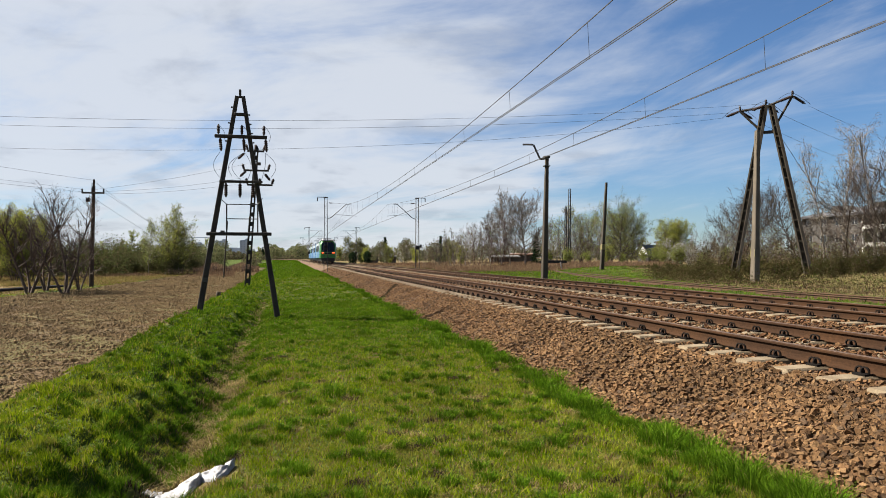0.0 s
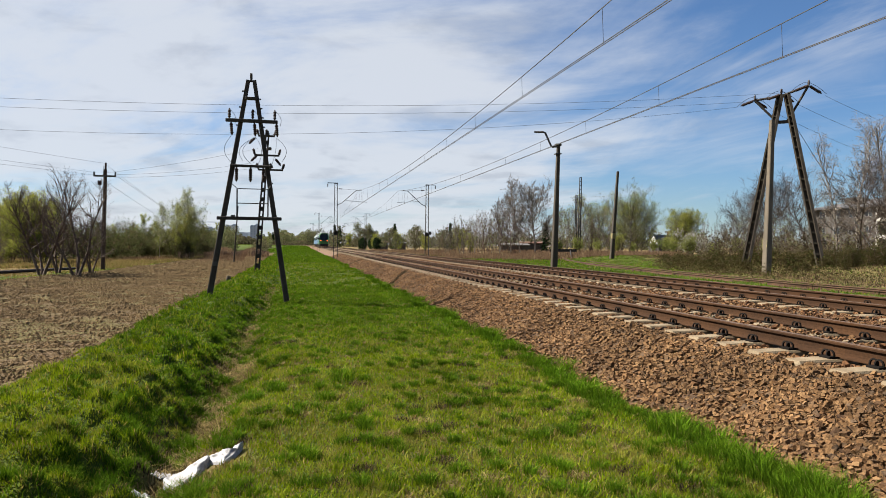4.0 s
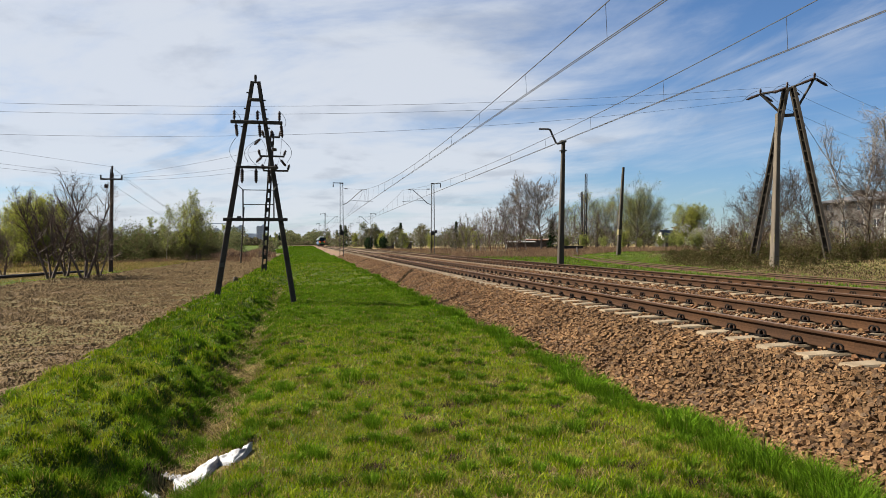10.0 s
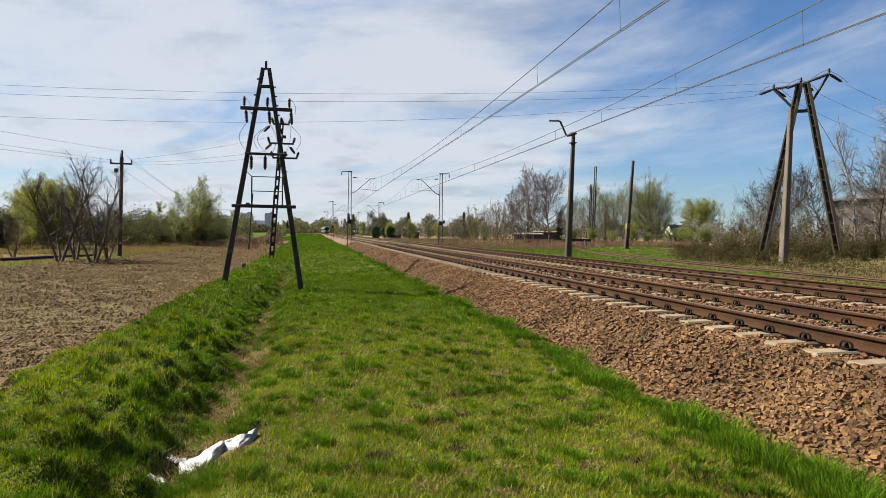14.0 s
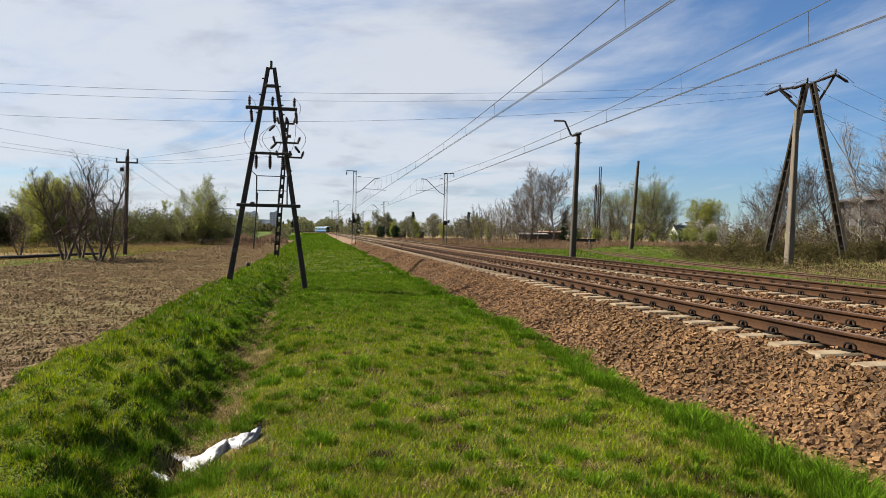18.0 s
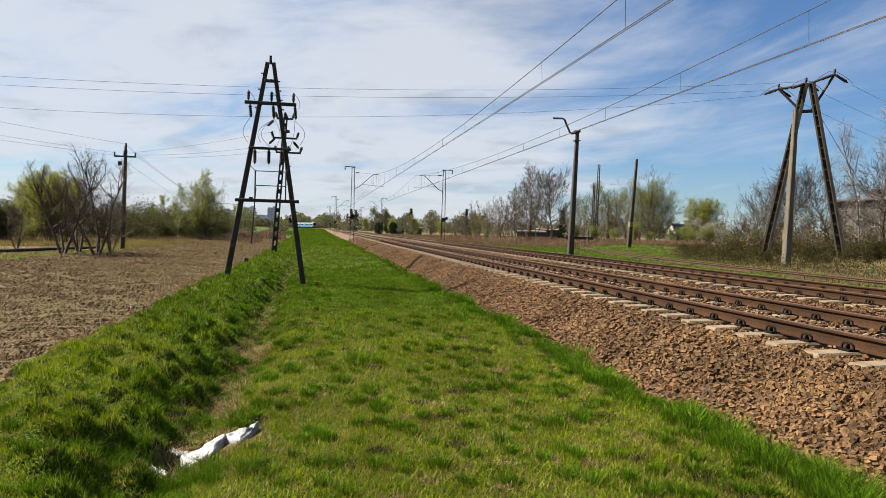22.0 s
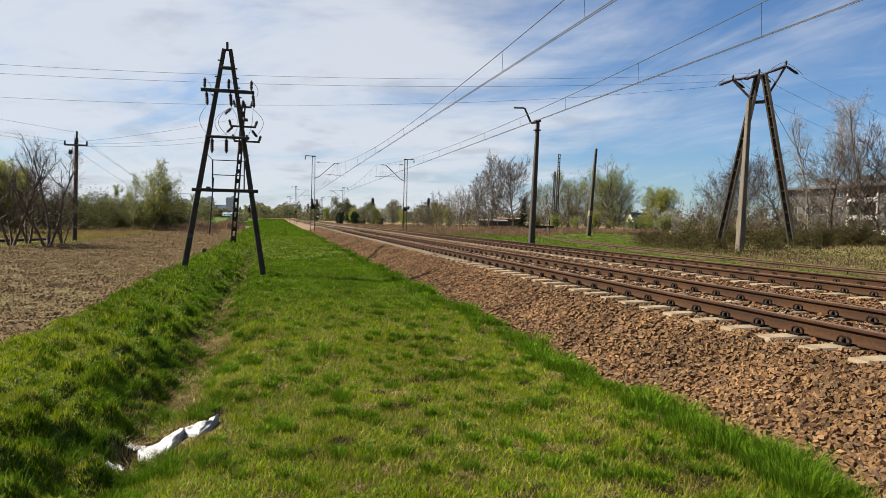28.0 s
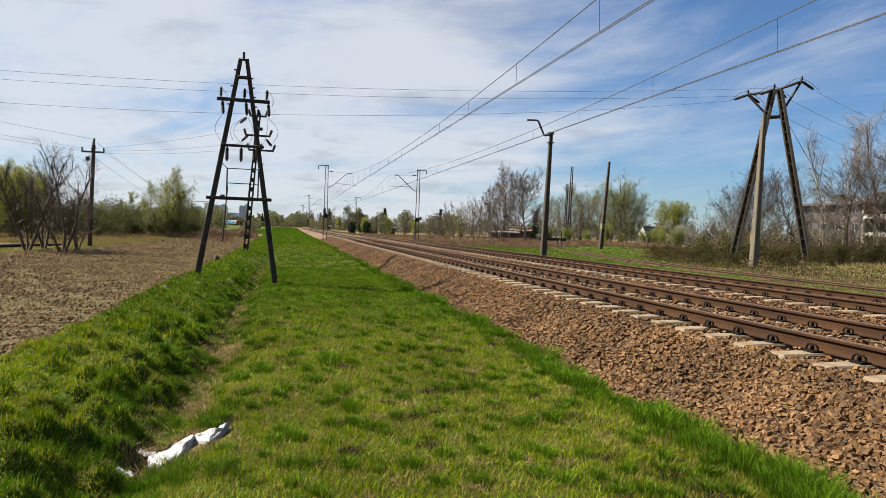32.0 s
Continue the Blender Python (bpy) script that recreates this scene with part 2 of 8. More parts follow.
def ground_mat():
    """Turf, ploughed soil and dry straw, blended by the sheet's own cover values."""
    m = bpy.data.materials.new("ground")
    m.use_nodes = True
    nt = m.node_tree
    N, L = nt.nodes.new, nt.links.new
    b = nt.nodes["Principled BSDF"]
    b.inputs["Roughness"].default_value, b.inputs["Specular IOR Level"].default_value = 0.95, 0.1
    co = N("ShaderNodeTexCoord")

    def noisy(c1, c2, s1, s2, lo=0.35, hi=0.65):
        n, n2 = N("ShaderNodeTexNoise"), N("ShaderNodeTexNoise")
        for k, s in ((n, s1), (n2, s2)):
            k.inputs["Scale"].default_value, k.inputs["Detail"].default_value = s, 6.0
            L(co.outputs["Object"], k.inputs["Vector"])
        add = N("ShaderNodeMath")
        L(n.outputs[0], add.inputs[0])
        L(n2.outputs[0], add.inputs[1])
        r = N("ShaderNodeMapRange")
        r.inputs[1].default_value, r.inputs[2].default_value = 2 * lo, 2 * hi
        L(add.outputs[0], r.inputs[0])
        mx = N("ShaderNodeMixRGB")
        mx.inputs[1].default_value, mx.inputs[2].default_value = (*c1, 1), (*c2, 1)
        L(r.outputs[0], mx.inputs[0])
        return mx.outputs[0], n2.outputs[0]

    soil_weed, h4 = noisy((0.082, 0.068, 0.026), (0.110, 0.090, 0.036), 1.5, 20.0)
    turf, h1 = noisy((0.030, 0.049, 0.005), (0.060, 0.080, 0.010), 0.5, 7.0)
    soil, h2 = noisy((0.07728, 0.05124, 0.02688), (0.1134, 0.0756, 0.04116), 0.35, 14.0)
    straw, h3 = noisy((0.1092, 0.07392, 0.0336), (0.1932, 0.1386, 0.0672), 0.6, 8.0)
    col = turf
    for name, c in (("soil", soil), ("weeds", soil_weed), ("straw", straw)):
        at = N("ShaderNodeAttribute")
        at.attribute_name = name
        mx = N("ShaderNodeMixRGB")
        L(at.outputs["Fac"], mx.inputs[0])
        L(col, mx.inputs[1])
        L(c, mx.inputs[2])
        col = mx.outputs[0]
    L(col, b.inputs["Base Color"])
    bp = N("ShaderNodeBump")
    bp.inputs["Strength"].default_value, bp.inputs["Distance"].default_value = 0.9, 0.16
    L(h2, bp.inputs["Height"])
    L(bp.outputs[0], b.inputs["Normal"])
    return m


def glow(name, colour, power):
    m = bpy.data.materials.new(name)
    m.use_nodes = True
    b = m.node_tree.nodes["Principled BSDF"]
    b.inputs["Base Color"].default_value = (*colour, 1)
    b.inputs["Emission Color"].default_value, b.inputs["Emission Strength"].default_value = (*colour, 1), power
    return m


M_GROUND = ground_mat()
# bed darker than its stones, to colour in the shade of the gaps
M_BALLAST = mat("ballast_bed", (0.072, 0.042, 0.020), 0.95, vary=0.5, scale=3.0, fine=28.0, bump=0.9, tint=(0.042, 0.024, 0.013))
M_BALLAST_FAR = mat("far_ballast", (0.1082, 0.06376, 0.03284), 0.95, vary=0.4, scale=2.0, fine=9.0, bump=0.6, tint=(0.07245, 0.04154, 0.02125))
M_STONE = stone_mat("crushed_stone", [(0.03658, 0.02024, 0.0109), (0.09964, 0.05263, 0.02279), (0.1301, 0.07085, 0.03073), (0.07114, 0.04049, 0.01982), (0.1525, 0.08906, 0.04064), (0.1067, 0.0587, 0.02577), (0.06708, 0.04453, 0.02776)])
M_STONE_RUST = stone_mat("rust_stained_stone", [(0.0336, 0.01596, 0.0084), (0.0756, 0.03444, 0.01512), (0.1092, 0.05292, 0.02352), (0.1428, 0.07896, 0.0378), (0.0882, 0.04704, 0.0252)])
M_RAIL_SIDE = mat("rusty_rail", (0.040, 0.0185, 0.0078), 0.88, 0.0, vary=0.35, scale=1.6, fine=45.0, spec=0.12, tint=(0.026, 0.0125, 0.006))
M_RAIL_HEAD = mat("worn_rail_head", (0.0714, 0.042, 0.02604), 0.7, 0.1, vary=0.12, scale=1.0, fine=30.0, bump=0.03, tint=(0.063, 0.0378, 0.02604))
M_SLEEPER = mat("weathered_concrete_sleeper", (0.1848, 0.1452, 0.09475), 0.9, vary=0.2, scale=3.0, fine=70.0, bump=0.3, tint=(0.1331, 0.09782, 0.05922), jitter=0.08)
M_CLIP = mat("dark_clip_steel", (0.0084, 0.00672, 0.00588), 0.9, 0.0, vary=0.3, spec=0.08)
M_RUST = mat("deep_rust", (0.062, 0.031, 0.015), 0.9, vary=0.35, scale=4.0, tint=(0.042, 0.022, 0.011))
# tar, and the colour for shaded sides and slots of the strutted pole
M_TAR_SHADE = mat("tar_and_shade_concrete", (0.02184, 0.01764, 0.01428), 0.9, vary=0.35, scale=2.2, fine=40.0, tint=(0.03864, 0.03276, 0.02688))
M_CONC = mat("pole_concrete", (0.09639, 0.07854, 0.05712), 0.9, vary=0.15, scale=1.6, fine=55.0, tint=(0.0714, 0.05855, 0.04284), bump=0.25)
M_CONC_DK = mat("aged_pole_concrete", (0.05141, 0.04234, 0.03084), 0.9, vary=0.2, scale=1.6, fine=55.0, tint=(0.03629, 0.02903, 0.02117), bump=0.25)
M_STEEL = mat("dark_galvanised_steel", (0.0588, 0.05544, 0.05208), 0.6, 0.5, vary=0.2, scale=5.0)
M_MAST = mat("grey_mast_steel", (0.0714, 0.0672, 0.06132), 0.7, 0.2, vary=0.2, scale=3.0, tint=(0.0462, 0.042, 0.03696))
M_MASTFOOT = mat("dark_painted_mast_steel", (0.02352, 0.02184, 0.02184), 0.7, 0.2, vary=0.25, scale=3.0)
M_INSUL = mat("brown_porcelain", (0.0294, 0.01512, 0.01176), 0.5, vary=0.2, spec=0.25, bump=0.0)
M_WIRE = mat("weathered_copper_wire", (0.0504, 0.0462, 0.042), 0.6, 0.4, vary=0.1, bump=0.0)
M_ALU = mat("grey_cable", (0.09996, 0.1071, 0.1142), 0.5, 0.5, vary=0.1, bump=0.0)
M_WOOD = mat("creosoted_wood", (0.0462, 0.02772, 0.01848), 0.9, vary=0.3, scale=3.0, fine=30.0, tint=(0.0462, 0.03108, 0.02352))
M_LOG = mat("old_timber", (0.084, 0.0672, 0.0546), 0.95, vary=0.3, scale=2.0)
# the grey tint paints shading of the crumples onto the white plastic
M_BAG = mat("white_plastic_sack", (0.2688, 0.2688, 0.2772), 0.5, vary=0.1, scale=9.0, fine=26.0, bump=0.6, tint=(0.1596, 0.1554, 0.1512), spec=0.5)
M_BARK = mat("grey_brown_bark", (0.07728, 0.0588, 0.0462), 0.95, vary=0.35, scale=2.0, fine=14.0, tint=(0.063, 0.04872, 0.03864))
M_BARK_DK = mat("dark_bark", (0.052, 0.036, 0.026), 0.95, vary=0.45, scale=2.5, fine=12.0, tint=(0.060, 0.044, 0.033))
M_BARK_FRUIT = mat("fruit_tree_bark", (0.098, 0.068, 0.050), 0.9, vary=0.45, scale=2.5, fine=12.0, tint=(0.050, 0.033, 0.025))
M_BARK_PALE = mat("pale_grey_bark", (0.1428, 0.1193, 0.09912), 0.9, vary=0.35, scale=2.0, fine=14.0, tint=(0.1008, 0.08232, 0.0672))
M_BIRCH = mat("birch_bark", (0.2268, 0.1985, 0.1644), 0.85, vary=0.25, scale=5.0, tint=(0.1588, 0.1304, 0.1077))
M_TWIG = mat("reddish_twigs", (0.08925, 0.05426, 0.03784), 0.95, vary=0.3, scale=2.0, tint=(0.06783, 0.04284, 0.03142))
M_LEAF = blade_mat("young_leaves", (0.1176, 0.1386, 0.03024), (0.2226, 0.2436, 0.06384), (0.1512, 0.1176, 0.0504), 0.05, 0.5)
M_LEAF_YELLOW = blade_mat("yellow_green_catkins", (0.1344, 0.1495, 0.0252), (0.2604, 0.2688, 0.05544), (0.2184, 0.168, 0.0672), 0.05, 0.5)
M_LEAF_DARK = blade_mat("dull_hedge_leaves", (0.0372, 0.04546, 0.01515), (0.07852, 0.08815, 0.02893), (0.07577, 0.0551, 0.03031), 0.25, 0.35)
M_WOODS = blade_mat("dull_woods", (0.0588, 0.06048, 0.02856), (0.126, 0.126, 0.0588), (0.1092, 0.084, 0.0588), 0.3, 0.3)
M_NEEDLE = blade_mat("dark_needles", (0.0126, 0.0252, 0.01176), (0.0294, 0.0504, 0.01848), (0.042, 0.0462, 0.0252), 0.1, 0.15)
M_BLOSSOM = blade_mat("white_blossom", (0.2352, 0.2226, 0.1974), (0.3696, 0.3528, 0.3192), (0.1092, 0.1176, 0.042), 0.3, 0.3)
M_BRAMBLE = blade_mat("bramble_leaves", (0.03459, 0.02602, 0.01065), (0.06919, 0.05204, 0.02218), (0.03459, 0.04257, 0.01065), 0.35, 0.3)
M_GRASS = blade_mat("grass_blades", (0.08382, 0.1261, 0.003251), (0.1867, 0.2332, 0.007152), (0.2744, 0.2141, 0.05851), 0.08, 0.34, 0.55)
M_GRASS_DK = blade_mat("lush_grass_blades", (0.02722, 0.06653, 0.003024), (0.1021, 0.1701, 0.00756), (0.1966, 0.1588, 0.05292), 0.02, 0.28)
M_TUFT = blade_mat("dark_grass_tufts", (0.02512, 0.05862, 0.003141), (0.09421, 0.1728, 0.007327), (0.2093, 0.1779, 0.0628), 0.03, 0.2)
# distance haze is mixed into this colour: paler and duller leaves
M_LEAF_FAR = blade_mat("haze_tinted_leaves", (0.0714, 0.08232, 0.0336), (0.147, 0.1554, 0.0714), (0.126, 0.1008, 0.0588), 0.15, 0.4)
M_RUSSET = blade_mat("russet_stems", (0.0966, 0.05712, 0.03696), (0.168, 0.105, 0.0672), (0.2184, 0.1596, 0.0924), 0.25, 0.3)
# dead stems and twigs; also the colour of shade in the ditch pits
M_DARK_BLADES = blade_mat("dark_brown_blades", (0.022, 0.016, 0.010), (0.055, 0.040, 0.024), (0.09, 0.065, 0.036), 0.2, 0.2)
M_MATTED = blade_mat("matted_bank_grass", (0.075, 0.053, 0.026), (0.145, 0.108, 0.055), (0.055, 0.062, 0.014), 0.1, 0.2)
M_DEAD = blade_mat("bleached_dead_grass", (0.1495, 0.1118, 0.045), (0.3055, 0.234, 0.1025), (0.078, 0.0559, 0.0275), 0.3, 0.25)
M_WEED = blade_mat("field_weeds", (0.0756, 0.0714, 0.01848), (0.1344, 0.1302, 0.0336), (0.168, 0.1302, 0.0672), 0.3, 0.25)
M_STRAW = blade_mat("dry_grass_blades", (0.125, 0.086, 0.032), (0.225, 0.168, 0.066), (0.084, 0.105, 0.0126), 0.15, 0.3)
M_REED = blade_mat("russet_dry_stalks", (0.09979, 0.05779, 0.03494), (0.1663, 0.1011, 0.06182), (0.1774, 0.1336, 0.08064), 0.25, 0.3)
M_CLOD = mat("soil_clods", (0.1241, 0.08437, 0.04231), 0.98, vary=0.3, scale=0.8, fine=30.0, bump=0.6, tint=(0.0963, 0.06665, 0.03353), jitter=0.15, spec=0.05)


# ---- building blocks ----
class Geo:
    """Collects points and faces; mesh() makes them one mesh."""

    def __init__(self):
        self.v, self.f = [], []

    def add(self, verts, faces):
        o = len(self.v)
        self.v += [tuple(p) for p in verts]
        self.f += [tuple(i + o for i in f) for f in faces]
        return self

    def box(self, c, size, m=None, cut=0.0):
        """A box with its edges cut by cut metres."""
        h = [s / 2 for s in size]
        m = m or Matrix()
        cut = min(cut, 0.45 * min(size))
        if cut <= 0:
            vs = [Vector((sx * h[0], sy * h[1], sz * h[2])) for sx in (-1, 1) for sy in (-1, 1) for sz in (-1, 1)]
            fs = [(0, 1, 3, 2), (4, 6, 7, 5), (0, 4, 5, 1), (2, 3, 7, 6), (0, 2, 6, 4), (1, 5, 7, 3)]
        else:
            bm = bmesh.new()
            bmesh.ops.create_cube(bm, size=1.0, matrix=Matrix.Diagonal((*size, 1)))
            bmesh.ops.bevel(bm, geom=bm.edges[:], offset=cut, segments=1, affect="EDGES")
            bm.verts.index_update()
            vs = [v.co.copy() for v in bm.verts]
            fs = [[v.index for v in f.verts] for f in bm.faces]
            bm.free()
        return self.add([m @ (v + Vector(c)) for v in vs], fs)

    def tube(self, pts, radii, n=6, cap=True):
        """A round bar through the points."""
        pts = [Vector(p) for p in pts]
        if not hasattr(radii, "__len__"):
            radii = [radii] * len(pts)
        o = len(self.v)
        d0 = (pts[1] - pts[0]).normalized()
        side = d0.orthogonal().normalized()
        for i, p in enumerate(pts):
            d = (pts[min(i + 1, len(pts) - 1)] - pts[max(i - 1, 0)]).normalized()
            side = (side - d * side.dot(d)).normalized()
            other = d.cross(side)
            for k in range(n):
                a = 2 * math.pi * k / n
                self.v.append(tuple(p + (side * math.cos(a) + other * math.sin(a)) * radii[i]))
        for i in range(len(pts) - 1):
            for k in range(n):
                a, b = o + i * n + k, o + i * n + (k + 1) % n
                self.f.append((a, b, b + n, a + n))
        if cap:
            self.f.append(tuple(o + k for k in reversed(range(n))))
            self.f.append(tuple(o + (len(pts) - 1) * n + k for k in range(n)))
        return self

    def bar(self, a, b, w, d, up=(0, 0, 1)):
        """A square bar from a to b, w wide and d deep."""
        a, b = Vector(a), Vector(b)
        z = (b - a).normalized()
        x = Vector(up).cross(z)
        x = x.normalized() if x.length > 1e-4 else z.orthogonal().normalized()
        y = z.cross(x)
        vs = [p + x * (sx * w / 2) + y * (sy * d / 2) for p in (a, b) for sx, sy in ((-1, -1), (1, -1), (1, 1), (-1, 1))]
        return self.add(vs, [(3, 2, 1, 0), (4, 5, 6, 7), (0, 1, 5, 4), (1, 2, 6, 5), (2, 3, 7, 6), (3, 0, 4, 7)])

    def post(self, a, b, w0, w1, up=(0, 1, 0), deep=1.0):
        """A square post from a to b that tapers from w0 to w1."""
        a, b = Vector(a), Vector(b)
        z = (b - a).normalized()
        x = Vector(up).cross(z).normalized()
        y = z.cross(x)
        vs = [p + x * (sx * w / 2) + y * (sy * w * deep / 2) for p, w in ((a, w0), (b, w1)) for sx, sy in ((-0.8, -1), (0.8, -1), (1, -0.8), (1, 0.8), (0.8, 1), (-0.8, 1), (-1, 0.8), (-1, -0.8))]
        return self.add(vs, [tuple(reversed(range(8))), tuple(range(8, 16))] + [(k, (k + 1) % 8, 8 + (k + 1) % 8, 8 + k) for k in range(8)])

    def sweep(self, profile, frames, closed=True):
        """profile: points (across, up); frames: (place, across) along a way."""
        o, n = len(self.v), len(profile)
        for p, ax in frames:
            for u, w in profile:
                self.v.append((p[0] + ax[0] * u, p[1] + ax[1] * u, p[2] + w))
        for i in range(len(frames) - 1):
            for k in range(n if closed else n - 1):
                a, b = o + i * n + k, o + i * n + (k + 1) % n
                self.f.append((a, b, b + n, a + n))
        if closed:
            self.f.append(tuple(o + k for k in range(n)))
            self.f.append(tuple(o + (len(frames) - 1) * n + k for k in reversed(range(n))))
        return self

    def lathe(self, base, axis, profile, n=8):
        """profile: (along the axis, radius)."""
        ax = Vector(axis).normalized()
        return self.tube([Vector(base) + ax * h for h, r in profile], [max(r, 1e-4) for h, r in profile], n)

    def mesh(self, name, smooth=False):
        me = bpy.data.meshes.new(name)
        me.from_pydata(self.v, [], self.f)
        if smooth:
            me.polygons.foreach_set("use_smooth", [True] * len(me.polygons))
        me.update()
        return me


def big_mesh(name, verts, faces):
    """A mesh from arrays of points and of equal-sided faces."""
    me = bpy.data.meshes.new(name)
    verts, faces = np.asarray(verts, np.float32), np.asarray(faces, np.int32)
    k = faces.shape[1]
    me.vertices.add(len(verts))
    me.vertices.foreach_set("co", verts.ravel())
    me.loops.add(faces.size)
    me.loops.foreach_set("vertex_index", faces.ravel())
    me.polygons.add(len(faces))
    me.polygons.foreach_set("loop_start", np.arange(0, faces.size, k, dtype=np.int32))
    me.polygons.foreach_set("use_smooth", np.zeros(len(faces), bool))
    me.update(calc_edges=True)
    return me


def thing(name, label, category, group="", at=(0, 0, 0), turn=0.0, kind=""):
    ob = new(name)
    ob.matrix_basis = pose(*at, 0, 0, turn)
    return tagged(ob, label, category, group, kind)


def part(name, geo, material, parent, label="", smooth=False):
    me = geo if isinstance(geo, bpy.types.Mesh) else geo.mesh(name, smooth)
    if not me.materials:
        me.materials.append(material)
    ob = new(name, me)
    ob.parent = parent
    return tagged(ob, label)


def whole(name, geo, material, label, category, kind="", group="", smooth=False):
    me = geo if isinstance(geo, bpy.types.Mesh) else geo.mesh(name, smooth)
    if smooth:
        me.polygons.foreach_set("use_smooth", [True] * len(me.polygons))
    if not me.materials:
        me.materials.append(material)
    return tagged(new(name, me), label, category, group, kind)


# ---- the line ----
RAIL_TOP, RAIL_HIGH, CURVE_FROM, RADIUS = 0.686, 0.149, 400.0, 760.0
TRACK_X = (6.0, 10.21)


def on_line(s, off):
    """Place and across-direction s metres along the line, off metres right of the near track's middle."""
    if s <= CURVE_FROM:
        return Vector((6.0 + off, s, 0)), Vector((1, 0, 0))
    a = (s - CURVE_FROM) / RADIUS
    ax = Vector((math.cos(a), math.sin(a), 0))
    return Vector((6.0 - RADIUS, CURVE_FROM, 0)) + ax * (RADIUS + off), ax


def stations(a, b, near=10.0, far=30.0):
    out, s = [], a
    while s < b:
        out.append(s)
        s += near if s < 100 or s > CURVE_FROM - 40 else far
    return out + [b]


def noise2(x, y, s, seed=0.0):
    """Smooth noise over arrays, about -1 to 1."""
    v = np.zeros_like(x)
    rng = np.random.RandomState(int(seed * 10) + 7)
    for o in range(4):
        for _ in range(3):
            a, p = rng.uniform(0, 6.28), rng.uniform(0, 6.28)
            k = 6.28 / s * (1.9 ** o) * rng.uniform(0.7, 1.3)
            v += np.sin((x * np.cos(a) + y * np.sin(a)) * k + p) * 0.75 ** o / 3
    return v / 1.3


def soft(x, a, b):
    t = np.clip((x - a) / (b - a), 0, 1)
    return t * t * (3 - 2 * t)


def line_off(x, y):
    """How far right of the near track's middle a place lies, following the curve."""
    straight = x - 6.0
    bent = np.hypot(x - (6.0 - RADIUS), y - CURVE_FROM) - RADIUS
    return np.where(y < CURVE_FROM, straight, bent)


def cells(x, y, cell, seed):
    """Distance to the nearest of scattered middles, that one's own number 0 to 1, and the way out from it."""
    gx, gy = np.floor(x / cell), np.floor(y / cell)
    best, own, ox, oy = np.full(np.shape(x), 9.0), np.zeros(np.shape(x)), np.zeros(np.shape(x)), np.zeros(np.shape(x))
    for i in (-1, 0, 1):
        for j in (-1, 0, 1):
            cx, cy = gx + i, gy + j
            h = np.sin(cx * 127.1 + cy * 311.7 + seed) * 43758.5453
            h2 = np.sin(cx * 269.5 + cy * 183.3 + seed) * 43758.5453
            h3 = np.sin(cx * 113.5 + cy * 271.9 + seed) * 43758.5453
            px, py = (cx + h - np.floor(h)) * cell, (cy + h2 - np.floor(h2)) * cell
            d = np.hypot(x - px, y - py)
            near = d < best
            best = np.where(near, d, best)
            own = np.where(near, h3 - np.floor(h3), own)
            ox, oy = np.where(near, x - px, ox), np.where(near, y - py, oy)
    return best, own, ox, oy


def tussocks(x, y):
    """Height of the grassy humps: strong on the ditch bank, faint on the meadow."""
    d, own, _, _ = cells(x, y, 0.34, 5.0)
    where = (0.105 + 0.04 * np.exp(-((x + 1.45) / 0.35) ** 2)) * soft(-x, 0.85, 1.2) * soft(x, -3.1, -2.8) * (1 - soft(y, 30, 50)) + 0.012 * soft(x, -0.9, -0.5) * (1 - soft(x, 3.0, 3.3)) * (1 - soft(y, 20, 40))
    return where * (0.25 + own) * np.exp(-(d / (0.09 + 0.05 * own)) ** 2)


def ground_z(x, y):
    o = line_off(x, y)
    z = 0.02 * noise2(x, y, 3.0, 1) + 0.03 * noise2(x, y, 9.0, 2)
    ditch = np.exp(-((x + 1.0 + 0.12 * np.sin(y * 0.5)) / 0.40) ** 2) * (0.27 - 0.15 * soft(y, 18, 60))
    z = z - ditch * (1 - soft(y, 60, 140))
    z = z + tussocks(x, y) + 0.10 * np.exp(-((x + 2.3) / 0.65) ** 2) * (1 - 1.3 * soft(y, 14, 38))
    z = z - 0.04 * (1 - soft(x, -3.4, -2.8))
    z = z + 0.12 * soft(o, -2.3, -1.6)
    z = z + 0.24 * soft(o, 5.5, 9.0)
    z = z + 0.45 * soft(o, 16.0, 23.0) * (1 - soft(y, 90, 160))
    return z


def field_edge(y):
    """Left edge of the ploughed strip."""
    return np.interp(y, [-50, 20, 40, 60, 140, 200], [-14.5, -13.5, -11.0, -10.4, -9.0, -8.0])


def verge_dry(x, y):
    """How dry the grass is on the bank beyond the siding."""
    side = 15.9 + 0.0033 * np.clip(y - 8, 0, 80) ** 2
    return soft(x - side - np.interp(y, [22, 30, 46], [0.9, 1.4, 5.0]) + 1.3 * noise2(x, y, 2.4, 17), -0.7, 1.3) * soft(58 - y, 0, 8) * (0.75 + 0.35 * noise2(x, y, 1.3, 18))


